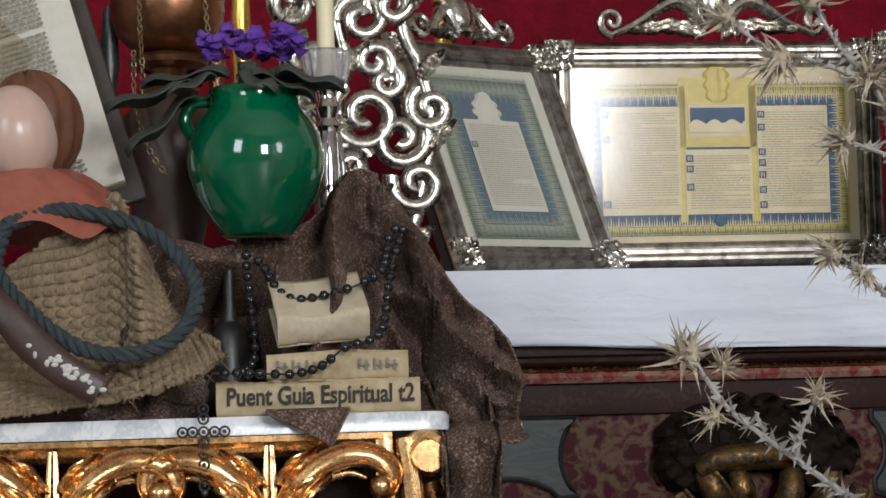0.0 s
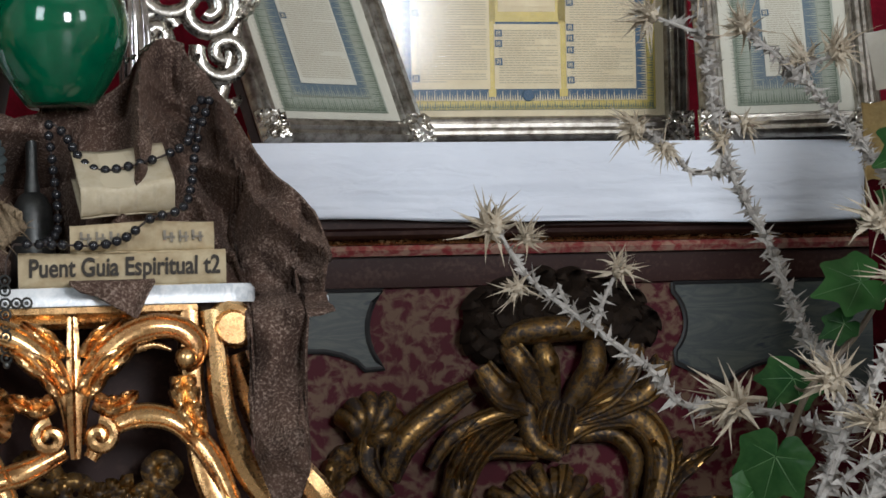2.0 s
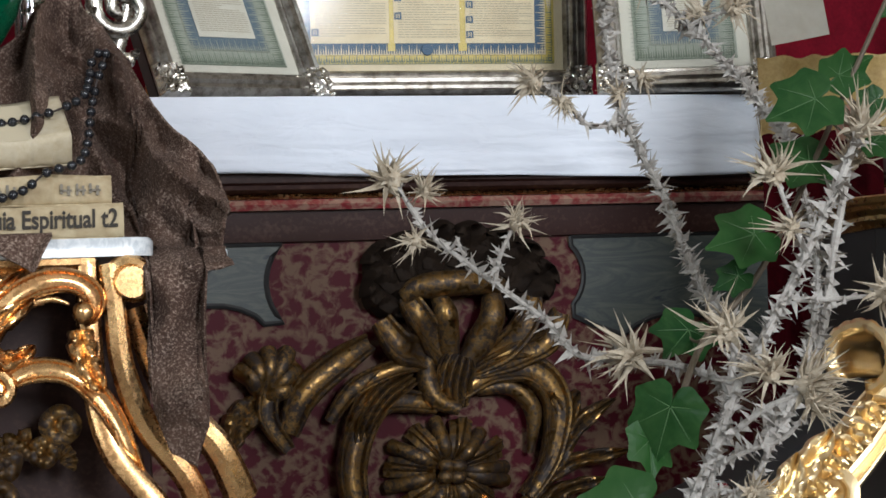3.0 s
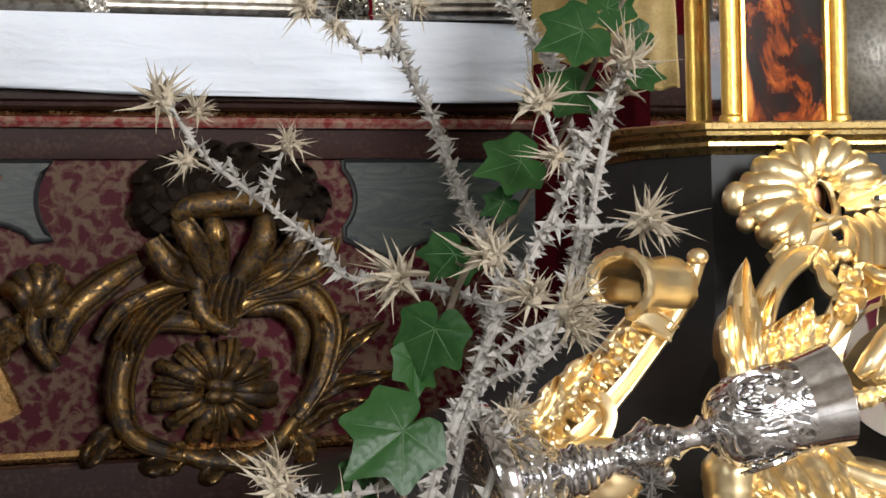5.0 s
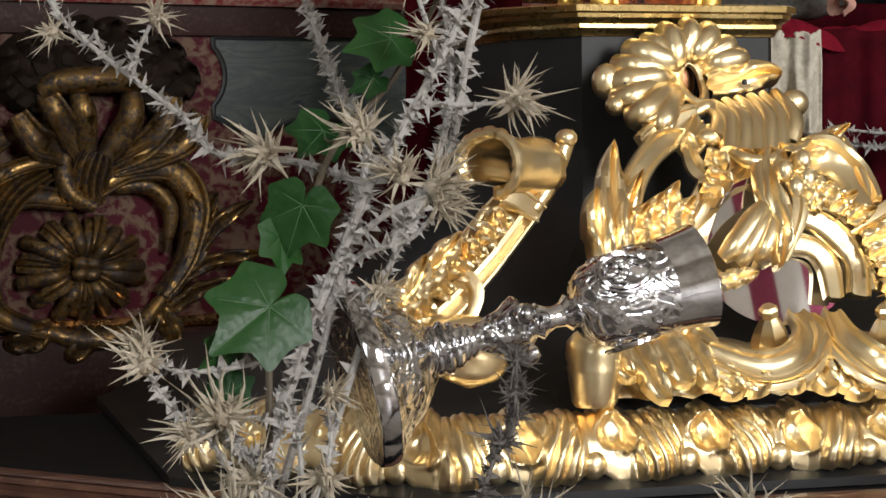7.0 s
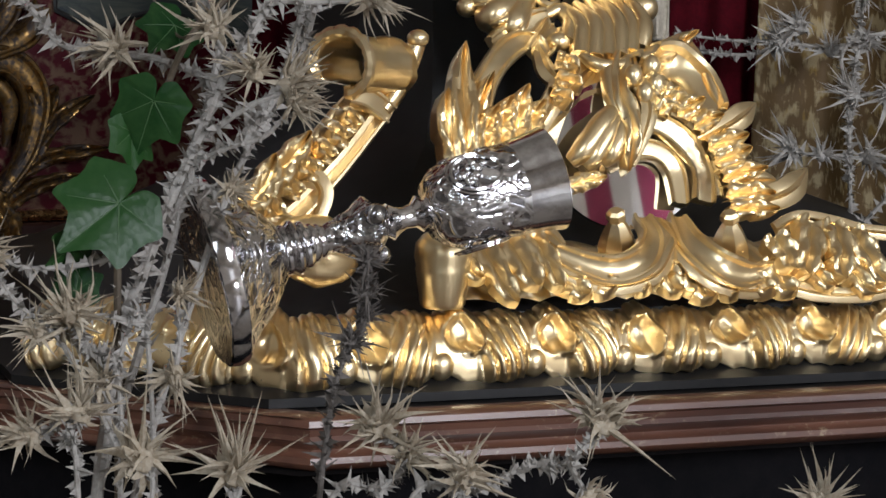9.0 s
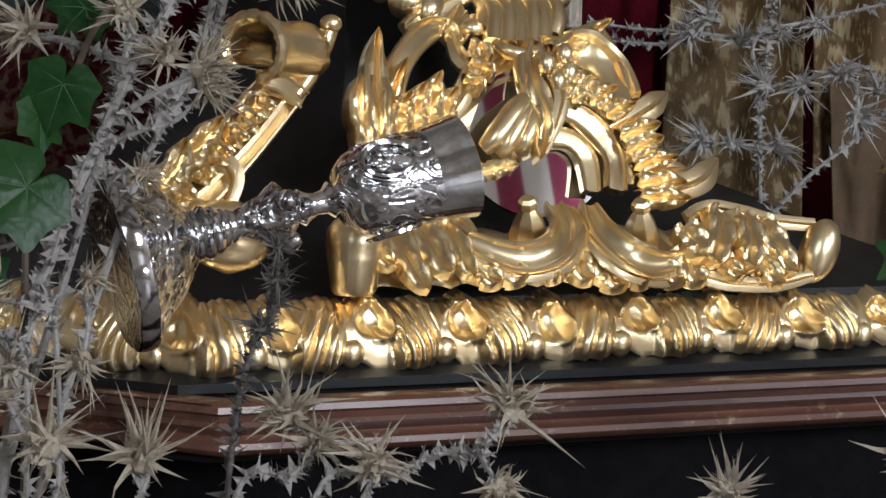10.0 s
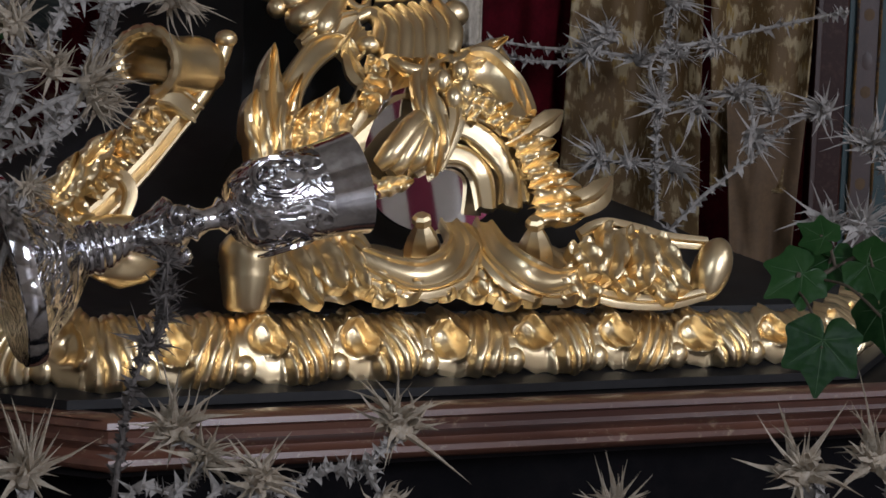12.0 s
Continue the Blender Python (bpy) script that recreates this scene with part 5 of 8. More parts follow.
    for pts in ([(0.169, 0.576), (0.199, 0.574), (0.234, 0.578), (0.245, 0.567)], [(0.355, 0.585), (0.359, 0.571), (0.350, 0.552)]):
        band("foot_ridge", pts, 0.009, RIDGE, (0.012, 0.026))
    # ruffled basket beside the second volute
    for pts, w in (([(0.470, 0.575), (0.500, 0.584), (0.530, 0.579), (0.557, 0.573), (0.602, 0.569)], 0.0085), ([(0.461, 0.566), (0.465, 0.551), (0.460, 0.536)], 0.009), ([(0.505, 0.577), (0.490, 0.558), (0.472, 0.533)], 0.009), ([(0.528, 0.575), (0.523, 0.556), (0.510, 0.527)], 0.008), ([(0.546, 0.570), (0.550, 0.550), (0.558, 0.522)], 0.008), ([(0.448, 0.531), (0.494, 0.519), (0.542, 0.517), (0.584, 0.524)], 0.0075)):
        if len(pts) > 3:
            band("basket_band", pts, w, RIDGE, (0.018, 0.024), (0.8, 0.7))
        else:
            leaf("basket_leaf", pts, w * 2.1, 3, 0.010, (0.016, 0.026), 0.003)
    # mirror
    om = Matrix.Translation((0.350, 0.186, 0.642)) @ pose(0, 0, 0, -13, 0, 0)
    part("mirror", Geo().lathe([(0.0001, 0.0), (1.0, 0.0), (1.0, -0.006)], 48, m=om @ pose(0, 0, 0, 90) @ Matrix.Diagonal((0.080, 0.072, 1, 1))), MIRROR, t, "oval mirror plate")
    # plain gold field over the mirror, cut in a curve round it
    edge = [(0.249, 0.649), (0.265, 0.678), (0.295, 0.707), (0.313, 0.741), (0.361, 0.742), (0.341, 0.696), (0.322, 0.699), (0.302, 0.691), (0.286, 0.678), (0.276, 0.658), (0.262, 0.620), (0.247, 0.620)]
    k = len(edge)
    verts = [on_face(x, z, 0.012) for x, z in edge] + [on_face(x, z, -0.012) for x, z in edge]
    part("field", Geo().add(verts, [tuple(range(k - 1, -1, -1))] + [(i, (i + 1) % k, (i + 1) % k + k, i + k) for i in range(k)]), GOLD, t, smooth=False)
    # two stepped arcs of the broken frame
    band("frame_arch", [(0.335, 0.636), (0.355, 0.646), (0.380, 0.643), (0.395, 0.626), (0.394, 0.596)], 0.0105, STEPPED, (0.012, 0.006, -0.003), (0.8, 0.9))
    band("frame_arch", [(0.353, 0.674), (0.382, 0.669), (0.405, 0.653), (0.421, 0.628), (0.416, 0.598)], 0.0125, STEPPED, (0.016, 0.012, 0.004), (0.7, 0.9))
    band("frame_arch_rim", [(0.362, 0.683), (0.394, 0.682), (0.419, 0.665), (0.436, 0.638), (0.433, 0.603)], 0.0062, FLUTE, (0.020, 0.018, 0.010), (0.8, 0.8))
    # drooping leaf and veil over the glass
    for pts, w in (([(0.338, 0.686), (0.314, 0.669), (0.296, 0.649), (0.283, 0.636)], 0.0115), ([(0.340, 0.684), (0.320, 0.663), (0.307, 0.644), (0.298, 0.631)], 0.0105), ([(0.342, 0.681), (0.331, 0.660), (0.323, 0.644), (0.315, 0.635)], 0.0100)):
        band("veil_lobe", pts, w, FLUTE, (0.020, 0.032, 0.020), (0.7, 0.6))
    leaf("veil_leaf", [(0.356, 0.731), (0.341, 0.702), (0.344, 0.678), (0.342, 0.652), (0.328, 0.624)], 0.0125, 3, 0.008, (0.02, 0.032), 0.0)
    band("veil_fold", [(0.368, 0.734), (0.362, 0.707), (0.364, 0.686), (0.353, 0.660), (0.338, 0.634)], 0.008, RIDGE, (0.03, 0.036), (0.8, 0.4))
    band("veil_fold", [(0.340, 0.723), (0.334, 0.697), (0.338, 0.673)], 0.009, FLUTE, (0.02, 0.028), (0.8, 0.4))
    leaf("veil_leaf", [(0.272, 0.615), (0.289, 0.620), (0.308, 0.623)], 0.010, 3, 0.006, (0.030, 0.034), 0.0)
    for px, pz in ((0.363, 0.699), (0.377, 0.707), (0.356, 0.715), (0.379, 0.724)):
        bead("berry", px, pz, (0.009, 0.009, 0.012), 0.034)
    # flames, spikes and ruffles on the flank
    for pts, w in (([(0.417, 0.654), (0.457, 0.675), (0.485, 0.691)], 0.0125), ([(0.457, 0.597), (0.500, 0.608), (0.530, 0.629)], 0.0135), ([(0.432, 0.628), (0.457, 0.638), (0.472, 0.639)], 0.010), ([(0.432, 0.611), (0.467, 0.618), (0.493, 0.619)], 0.010)):
        band("flame_leaf", pts, w, RIDGE, (0.020, 0.024, 0.020), (1.0, 0.05))
    for n, pts in enumerate(([(0.375, 0.678), (0.382, 0.689), (0.394, 0.701)], [(0.394, 0.677), (0.406, 0.686), (0.419, 0.693)], [(0.411, 0.666), (0.424, 0.675), (0.438, 0.678)], [(0.423, 0.646), (0.442, 0.654), (0.461, 0.660)], [(0.431, 0.617), (0.453, 0.626), (0.476, 0.628)], [(0.431, 0.603), (0.457, 0.607), (0.479, 0.604)], [(0.426, 0.591), (0.451, 0.593), (0.476, 0.591)], [(0.428, 0.633), (0.447, 0.641), (0.463, 0.648)])):
        leaf("ruffle", pts, 0.012 + 0.002 * (n % 2), 2, 0.010, (0.022, 0.028), 0.004)
    # curled leaf on the near shoulder, with the open loop
    band("curled_leaf", [(0.205, 0.630), (0.196, 0.663), (0.203, 0.696), (0.225, 0.725), (0.254, 0.744), (0.277, 0.747), (0.283, 0.735)], 0.0125, CHANNEL, (0.012, 0.016, 0.026, 0.016), (0.9, 0.5))
    band("curled_leaf", [(0.280, 0.742), (0.276, 0.723), (0.282, 0.707), (0.266, 0.683), (0.247, 0.658)], 0.0105, RIDGE, (0.016, 0.022, 0.016), (0.6, 0.8))
    for pts, w in (([(0.174, 0.625), (0.167, 0.658), (0.163, 0.697)], 0.017), ([(0.183, 0.630), (0.182, 0.676), (0.192, 0.733)], 0.018), ([(0.193, 0.630), (0.190, 0.665), (0.210, 0.711)], 0.013), ([(0.167, 0.621), (0.185, 0.630), (0.214, 0.635)], 0.022)):
        leaf("shoulder_leaf", pts, w, 2, 0.011, (0.012, 0.020), 0.008)
    for pts in ([(0.199, 0.649), (0.202, 0.668), (0.210, 0.685)], [(0.215, 0.645), (0.218, 0.671), (0.225, 0.692)], [(0.229, 0.647), (0.234, 0.676), (0.242, 0.700)], [(0.244, 0.652), (0.247, 0.673), (0.256, 0.689)], [(0.207, 0.630), (0.226, 0.645), (0.249, 0.649)]):
        leaf("ruffle", pts, 0.014, 3, 0.011, (0.014, 0.022), 0.006)
    for pts in ([(0.288, 0.728), (0.298, 0.724), (0.298, 0.712)], [(0.279, 0.712), (0.295, 0.707), (0.297, 0.697)], [(0.269, 0.696), (0.282, 0.694), (0.282, 0.683)]):
        leaf("ruffle", pts, 0.012, 2, 0.010, 0.02, 0.004)
    # folded leaf on the far shoulder, hollow to the front
    band("folded_leaf", [(0.393, 0.730), (0.414, 0.724), (0.427, 0.708), (0.431, 0.683)], 0.0260, CHANNEL, (0.02, 0.004, 0.02), (0.7, 0.8))
    leaf("shoulder_leaf", [(0.366, 0.723), (0.405, 0.735), (0.446, 0.753)], 0.014, 3, 0.010, (0.02, 0.014), 0.004)
    band("folded_edge", [(0.445, 0.754), (0.444, 0.721), (0.447, 0.684)], 0.006, FLUTE, (0.012, 0.020), (0.8, 0.8))
    leaf("shoulder_leaf", [(0.367, 0.713), (0.381, 0.699), (0.409, 0.687)], 0.016, 4, 0.010, (0.03, 0.026), 0.004)
    # fluted pendant leaf under the shell
    for n in range(6):
        u = n / 5
        top, mid, low = (np.array(a) + (np.array(b) - np.array(a)) * u for a, b in (((0.324, 0.781), (0.396, 0.792)), ((0.329, 0.763), (0.396, 0.766)), ((0.318, 0.734), (0.385, 0.742))))
        drop = 0.006 * math.sin(math.pi * u)
        band("pendant_flute", [tuple(top), tuple(mid), (low[0], low[1] - drop)], 0.0098, FLUTE, (0.022, 0.034 + 0.004 * (n % 2), 0.020), (0.7, 1.1))
    band("pendant_roll", [(0.319, 0.737), (0.331, 0.726), (0.354, 0.726), (0.384, 0.738)], 0.0070, FLUTE, 0.022, (0.7, 0.7))
    band("pendant_roll", [(0.302, 0.772), (0.319, 0.778), (0.324, 0.766), (0.308, 0.748)], 0.0085, FLUTE, (0.02, 0.03), (0.7, 0.9))
    for (px, pz), r in (((0.412, 0.781), (0.015, 0.012, 0.014)), ((0.303, 0.747), (0.013, 0.012, 0.010)), ((0.391, 0.753), 0.010), ((0.223, 0.803), (0.015, 0.013, 0.018)), ((0.223, 0.779), 0.010)):
        bead("bead", px, pz, r, 0.020)
    # neck sweeping away from the eye
    band("neck_sweep", [(0.302, 0.770), (0.281, 0.762), (0.260, 0.754), (0.233, 0.742)], 0.0150, STEPPED, (0.022, 0.016), (0.7, 0.6))
    band("neck_sweep", [(0.304, 0.763), (0.290, 0.748), (0.271, 0.733)], 0.0130, CHANNEL, (0.022, 0.016), (0.8, 0.8))
    # the shell: broad unequal flutes round an oval eye
    ex, ez = (0.310, 0.802)
    tips = [(0.253, 0.758), (0.235, 0.768), (0.227, 0.786), (0.229, 0.803), (0.238, 0.821), (0.253, 0.836), (0.271, 0.845), (0.291, 0.856), (0.315, 0.861), (0.338, 0.857), (0.357, 0.844), (0.369, 0.830)]
    for n, (x, z) in enumerate(tips):
        d = Vector((x - ex, z - ez))
        a0 = d.normalized()
        start = (ex + a0.x * 0.013, ez + a0.y * 0.020)
        bow = Vector((-a0.y, a0.x)) * (0.006 if n > 5 else -0.004)
        pts = [start, (ex + d.x * 0.5 + bow.x, ez + d.y * 0.5 + bow.y), (ex + d.x * 0.86, ez + d.y * 0.86), (x, z)]
        wide = 0.0118 + 0.0022 * (n < 6) + 0.0012 * (n % 2)
        band("shell_flute", pts, wide, FLUTE, (0.014, 0.030 + 0.004 * (n % 2), 0.034, 0.016), (0.42, 0.85))
        band("flute_rib", [(p[0] - a0.y * wide * 0.4, p[1] + a0.x * wide * 0.4) for p in pts[1:]], 0.0026, FLUTE, (0.040, 0.042, 0.028), (0.5, 0.7))
        bead("shell_curl", x - a0.x * 0.004, z - a0.y * 0.004, (0.0090, 0.009, 0.0080), 0.016)
    leaf("shell_leaf", [(0.322, 0.795), (0.360, 0.804), (0.388, 0.810), (0.404, 0.804)], 0.0190, 1, 0.014, (0.016, 0.024), 0.0)
    eye = [on_face(ex + 0.0125 * math.cos(a), ez + 0.0205 * math.sin(a), 0.022) for a in [2 * math.pi * n / 24 for n in range(25)]]
    part("shell_eye", Geo().tube(eye, 0.0050, 8), GOLD, t)
    # a copper-dark ball inside the ring gives the eye's shade by colour
    part("eye_hollow", Geo().ball(on_face(ex, ez, 0.004), (0.012, 0.006, 0.020), 10), COPPER, t, "shaded hollow of the shell eye, in dark copper colour")
    for px, pz in ((0.235, 0.801), (0.360, 0.802)):
        part("nail_head", Geo().ball(on_face(px, pz, 0.040), (0.003, 0.003, 0.003), 7), IRON, t, "dark nail head")
    return t


build_cartouche(PEDESTAL)
CHISEL = bpy.data.textures.new("chisel_marks", "CLOUDS")
CHISEL.noise_scale = 0.016


def build_corner_scroll(t):
    """Gold strap scroll that climbs the left chamfer and rolls over at its top."""
    facing = (-0.35, -0.9, 0.25)

    def lay(pts, out=0.0):
        return [(x, 0.145 + 0.38 * x - out, z) for x, z in pts]

    def band(name, pts, width, profile=CHANNEL, out=0.0, ends=(0.9, 0.9), label=""):
        return part(name, sweep(Geo(), lay(pts, out), width, profile, facing, ends), GOLD, t, label, sharp=30)
    band("strap", [(0.087, 0.688), (0.044, 0.644), (0.003, 0.609), (-0.051, 0.575)], 0.0185, STEPPED, -0.006)
    band("strap_edge", [(0.102, 0.679), (0.060, 0.636), (0.020, 0.598), (-0.009, 0.575)], 0.0098, STEPPED, 0.006)
    band("strap_edge", [(0.058, 0.686), (0.015, 0.639), (-0.028, 0.603), (-0.070, 0.582)], 0.0050, FLUTE, 0.003)
    band("collar", [(0.065, 0.697), (0.087, 0.693), (0.111, 0.679)], 0.0105, STEPPED, 0.012)
    band("collar", [(0.026, 0.628), (0.038, 0.612), (0.032, 0.592)], 0.0110, RIDGE, 0.014)
    for n, (a, b) in enumerate(([(0.074, 0.671), (0.054, 0.677)], [(0.062, 0.659), (0.039, 0.661)], [(0.047, 0.644), (0.027, 0.650)], [(0.032, 0.630), (0.006, 0.634)], [(0.014, 0.613), (-0.008, 0.619)], [(-0.006, 0.595), (-0.026, 0.605)])):
        part("husk_leaf", carved_leaf(Geo(), lay([a, ((a[0] + b[0]) / 2, (a[1] + b[1]) / 2 + 0.004), b], 0.012), 0.011 + 0.002 * (n % 2), 2, 0.008, facing, 0.004), GOLD, t, sharp=30)
    c0 = Vector((0.085, 0.175, 0.723))
    ax = Vector((-0.80, -0.60, 0.06)).normalized()
    ex = Vector((0.60, -0.80, 0.0)).normalized()

    def roll(i, j):
        a = radians(-75 + 300 * i)
        r = 0.036 * (1 + 0.05 * math.sin(i * 17) * max(0, j - 0.6)) * (1 - 0.25 * max(0, i - 0.55)) * (1 - 0.08 * math.sin(math.pi * j))
        return c0 + ex * (r * 0.95 * math.cos(a)) + Vector((0, 0, r * 0.80 * math.sin(a))) + ax * (0.074 * (j - 0.5))
    o = part("scroll_roll", Geo().grid(roll, 60, 9), GOLD, t, "hollow rolled end of the scroll")
    o.modifiers.new("thickness", "SOLIDIFY").thickness = 0.005
    rim = [Vector(roll(i / 40, 1.0)) for i in range(41)]
    part("roll_rim", Geo().tube(rim, [0.004 + 0.002 * abs(math.sin(i * 1.1)) for i in range(41)], 8), GOLD, t)
    band("side_moulding", [(0.141, 0.752), (0.133, 0.728), (0.116, 0.699), (0.104, 0.684)], 0.0085, FLUTE, 0.012, (1.0, 0.8))
    band("side_moulding", [(0.127, 0.744), (0.116, 0.721), (0.097, 0.695)], 0.0070, STEPPED, 0.006, (0.8, 0.8))
    part("moulding_end", Geo().ball(lay([(0.140, 0.748)], 0.014)[0], (0.0105, 0.009, 0.0085), 9), GOLD, t)
    for pts in ([(-0.081, 0.578), (-0.054, 0.598), (-0.037, 0.621)], [(-0.051, 0.588), (-0.023, 0.613), (-0.005, 0.642)], [(-0.023, 0.610), (0.000, 0.634), (0.027, 0.658)], [(-0.046, 0.568), (-0.018, 0.580), (0.017, 0.582)]):
        part("husk_leaf", carved_leaf(Geo(), lay(pts, 0.008), 0.017, 3, 0.010, facing, 0.006), GOLD, t, sharp=30)
    for cc, r in (((0.017, 0.075, 0.559), (0.034, 0.020, 0.022)), ((0.013, 0.095, 0.581), (0.030, 0.020, 0.016))):
        part("scroll_foot", Geo().ball(cc, r, 12), GOLD, t)


build_corner_scroll(PEDESTAL)
for carved in PEDESTAL.children:
    if carved.name.split(".")[0] in ("scroll_foot", "scroll_roll"):
        d = carved.modifiers.new("hand_carving", "DISPLACE")
        d.texture, d.strength, d.mid_level = CHISEL, 0.0055, 0.5


def build_upper():
    t = thing("reliquary_column", PED, "tortoiseshell column with gold corner shafts on the pedestal", "column")
    x0, x1, y0, y1 = 0.250, 0.367, 0.392, 0.492
    part("tortoiseshell_panel", Geo().box((x0, y0, 0.883), (x1, y1, 1.25), 0.002), TORTOISE, t)
    for x, y in ((x0, y0), (x1, y0), (x0 - 0.004, y1), (x1 + 0.004, y1)):
        prof = [(0.0001, 0.883), (0.0125, 0.883), (0.0125, 0.889), (0.0098, 0.892), (0.0098, 1.25), (0.0001, 1.25)]
        part("gold_shaft", Geo().lathe(prof, 20, m=Matrix.Translation((x, y, 0))), GILT_METAL, t)
    for x, y in ((x0 + 0.013, y0 - 0.002), (x1 - 0.013, y0 - 0.002)):
        part("gold_fillet", Geo().box((x - 0.003, y - 0.003, 0.883), (x + 0.003, y + 0.003, 1.25), 0.001), GILT_METAL, t)
    return t


build_upper()


# ---- chalice lying against the pedestal ----
def build_chalice():
    foot, rim = Vector((-0.0300, 1.650, 0.562)), Vector((0.254, 1.712, 0.634))
    axis = (rim - foot)
    m = Matrix.Translation(foot) @ axis.to_track_quat("Z", "Y").to_matrix().to_4x4()
    L = axis.length
    t = thing("chalice", m, "embossed silver chalice lying tilted against the gold carving", "chalice")

    def lobed(i, j):
        prof = [(0.0, 0.002), (0.073, 0.0), (0.0735, 0.016), (0.069, 0.020), (0.066, 0.021), (0.058, 0.030), (0.046, 0.046), (0.030, 0.059), (0.020, 0.066)]
        k = j * (len(prof) - 1)
        a = int(min(k, len(prof) - 2))
        r = prof[a][0] + (prof[a + 1][0] - prof[a][0]) * (k - a)
        z = prof[a][1] + (prof[a + 1][1] - prof[a][1]) * (k - a)
        w = 2 * math.pi * i
        r *= 1 + 0.045 * abs(math.sin(4 * w)) * (1 if z < 0.03 else 0.4)
        return (r * math.cos(w), r * math.sin(w), z)
    part("foot", Geo().grid(lobed, 96, 33, wrap_u=True), SILVER_CHASED, t, "lobed embossed foot")

    def band(i, j):
        w = 2 * math.pi * i
        r = 0.0745 * (1 + 0.045 * abs(math.sin(4 * w))) + 0.0012 * math.sin(math.pi * j)
        return (r * math.cos(w), r * math.sin(w), 0.001 + 0.014 * j)
    part("foot_band", Geo().grid(band, 128, 5, wrap_u=True), SILVER, t, "polished scalloped band")
    for z, r in ((0.068, 0.021), (0.076, 0.0225), (0.084, 0.020), (0.091, 0.0165), (0.097, 0.0145)):
        part("stem_ring", Geo().lathe([(0.010, z - 0.005), (r * 0.86, z - 0.0045), (r, z - 0.001), (r, z + 0.0015), (r * 0.86, z + 0.0048), (0.010, z + 0.0055)], 32), SILVER, t)

    def knop(i, j):
        w = 2 * math.pi * i
        r = interp(j, (0, 0.25, 0.5, 0.75, 1), (0.011, 0.014, 0.017, 0.025, 0.011))
        r *= 1 + 0.10 * math.sin(6 * w) * math.sin(math.pi * j) + 0.08 * noise.noise((math.cos(w) * 3, math.sin(w) * 3, j * 6))
        return (r * math.cos(w), r * math.sin(w), 0.102 + 0.052 * j)
    g = Geo().grid(knop, 60, 24, wrap_u=True)
    for k in range(3):
        a = radians(-90 + 120 * k)
        g.ball((0.024 * math.cos(a), 0.024 * math.sin(a), 0.143), (0.009, 0.009, 0.010), 9)
    part("knop", g, SILVER_CHASED, t, "chased knop")
    part("upper_stem", Geo().lathe([(0.011, 0.153), (0.0155, 0.158), (0.012, 0.163), (0.009, 0.170), (0.010, 0.178), (0.0155, 0.183), (0.011, 0.189)], 28), SILVER, t)
    cup = [(0.010, 0.188), (0.024, 0.192), (0.033, 0.202), (0.0375, 0.217), (0.0385, 0.238), (0.0388, 0.255), (0.0393, 0.268)]
    part("cup_casing", Geo().lathe(cup, 48), SILVER_CHASED, t, "embossed cup casing")
    zs_, rs_ = [q[1] for q in cup] + [0.285, 0.300], [q[0] for q in cup] + [0.0410, 0.0435]
    for k in range(9):
        for z, r, hand, st in ((0.214, 0.0075, 1, 30), (0.246, 0.0075, -1, 200)):
            sp = spiral(0.0, z, r, 1.4, radians(st + 70 * k), 0.0, hand=hand if k % 2 else -hand, lift=0.0)
            pts = []
            for x, _, zz in sp:
                rr = interp(zz, zs_, rs_) + 0.0002 + (0.0008 if zz > 0.255 else 0)
                a = radians(40 * k + 8 * (z > 0.23)) + x / 0.037
                pts.append((rr * math.cos(a), rr * math.sin(a), zz))
            part("vine_relief", Geo().tube(pts, taper(len(pts), 0.0004, 0.0009, 0.0006), 6), SILVER, t)
    lip = [(0.0388, 0.2675), (0.0398, 0.274), (0.0410, 0.285), (0.0438, L + 0.001), (0.0428, L + 0.0015), (0.0395, 0.284), (0.037, 0.26), (0.032, 0.21), (0.0001, 0.196)]
    part("cup", Geo().lathe(lip, 48), SILVER, t, "polished silver cup")
    for k in range(3):
        a = radians(-100 + 120 * k)
        mm = pose(0, 0, 0, 0, 0, math.degrees(a) + 90) @ Matrix.Translation((0, -0.0375, 0.229)) @ pose(0, 0, 0, -3)
        g = Geo()
        ring = [(0.0165 * math.cos(w), -0.002, 0.0215 * math.sin(w)) for w in [2 * math.pi * n / 30 for n in range(31)]]
        g.tube(ring, 0.0016, 6, m=mm)
        ring = [(0.0195 * math.cos(w), -0.0005, 0.0245 * math.sin(w)) for w in [2 * math.pi * n / 30 for n in range(31)]]
        g.tube(ring, 0.0010, 6, m=mm)
        rnd = random.Random(k)
        for n in range(16):
            w, rr = rnd.uniform(0, 6.28), rnd.uniform(0, 0.012)
            g.ball((rr * math.cos(w), -0.0012, rr * 1.25 * math.sin(w)), (rnd.uniform(0.002, 0.004), 0.0028, rnd.uniform(0.002, 0.005)), 6, m=mm)
        part("medallion", g, SILVER, t, "oval relief medallion")
    return t


build_chalice()


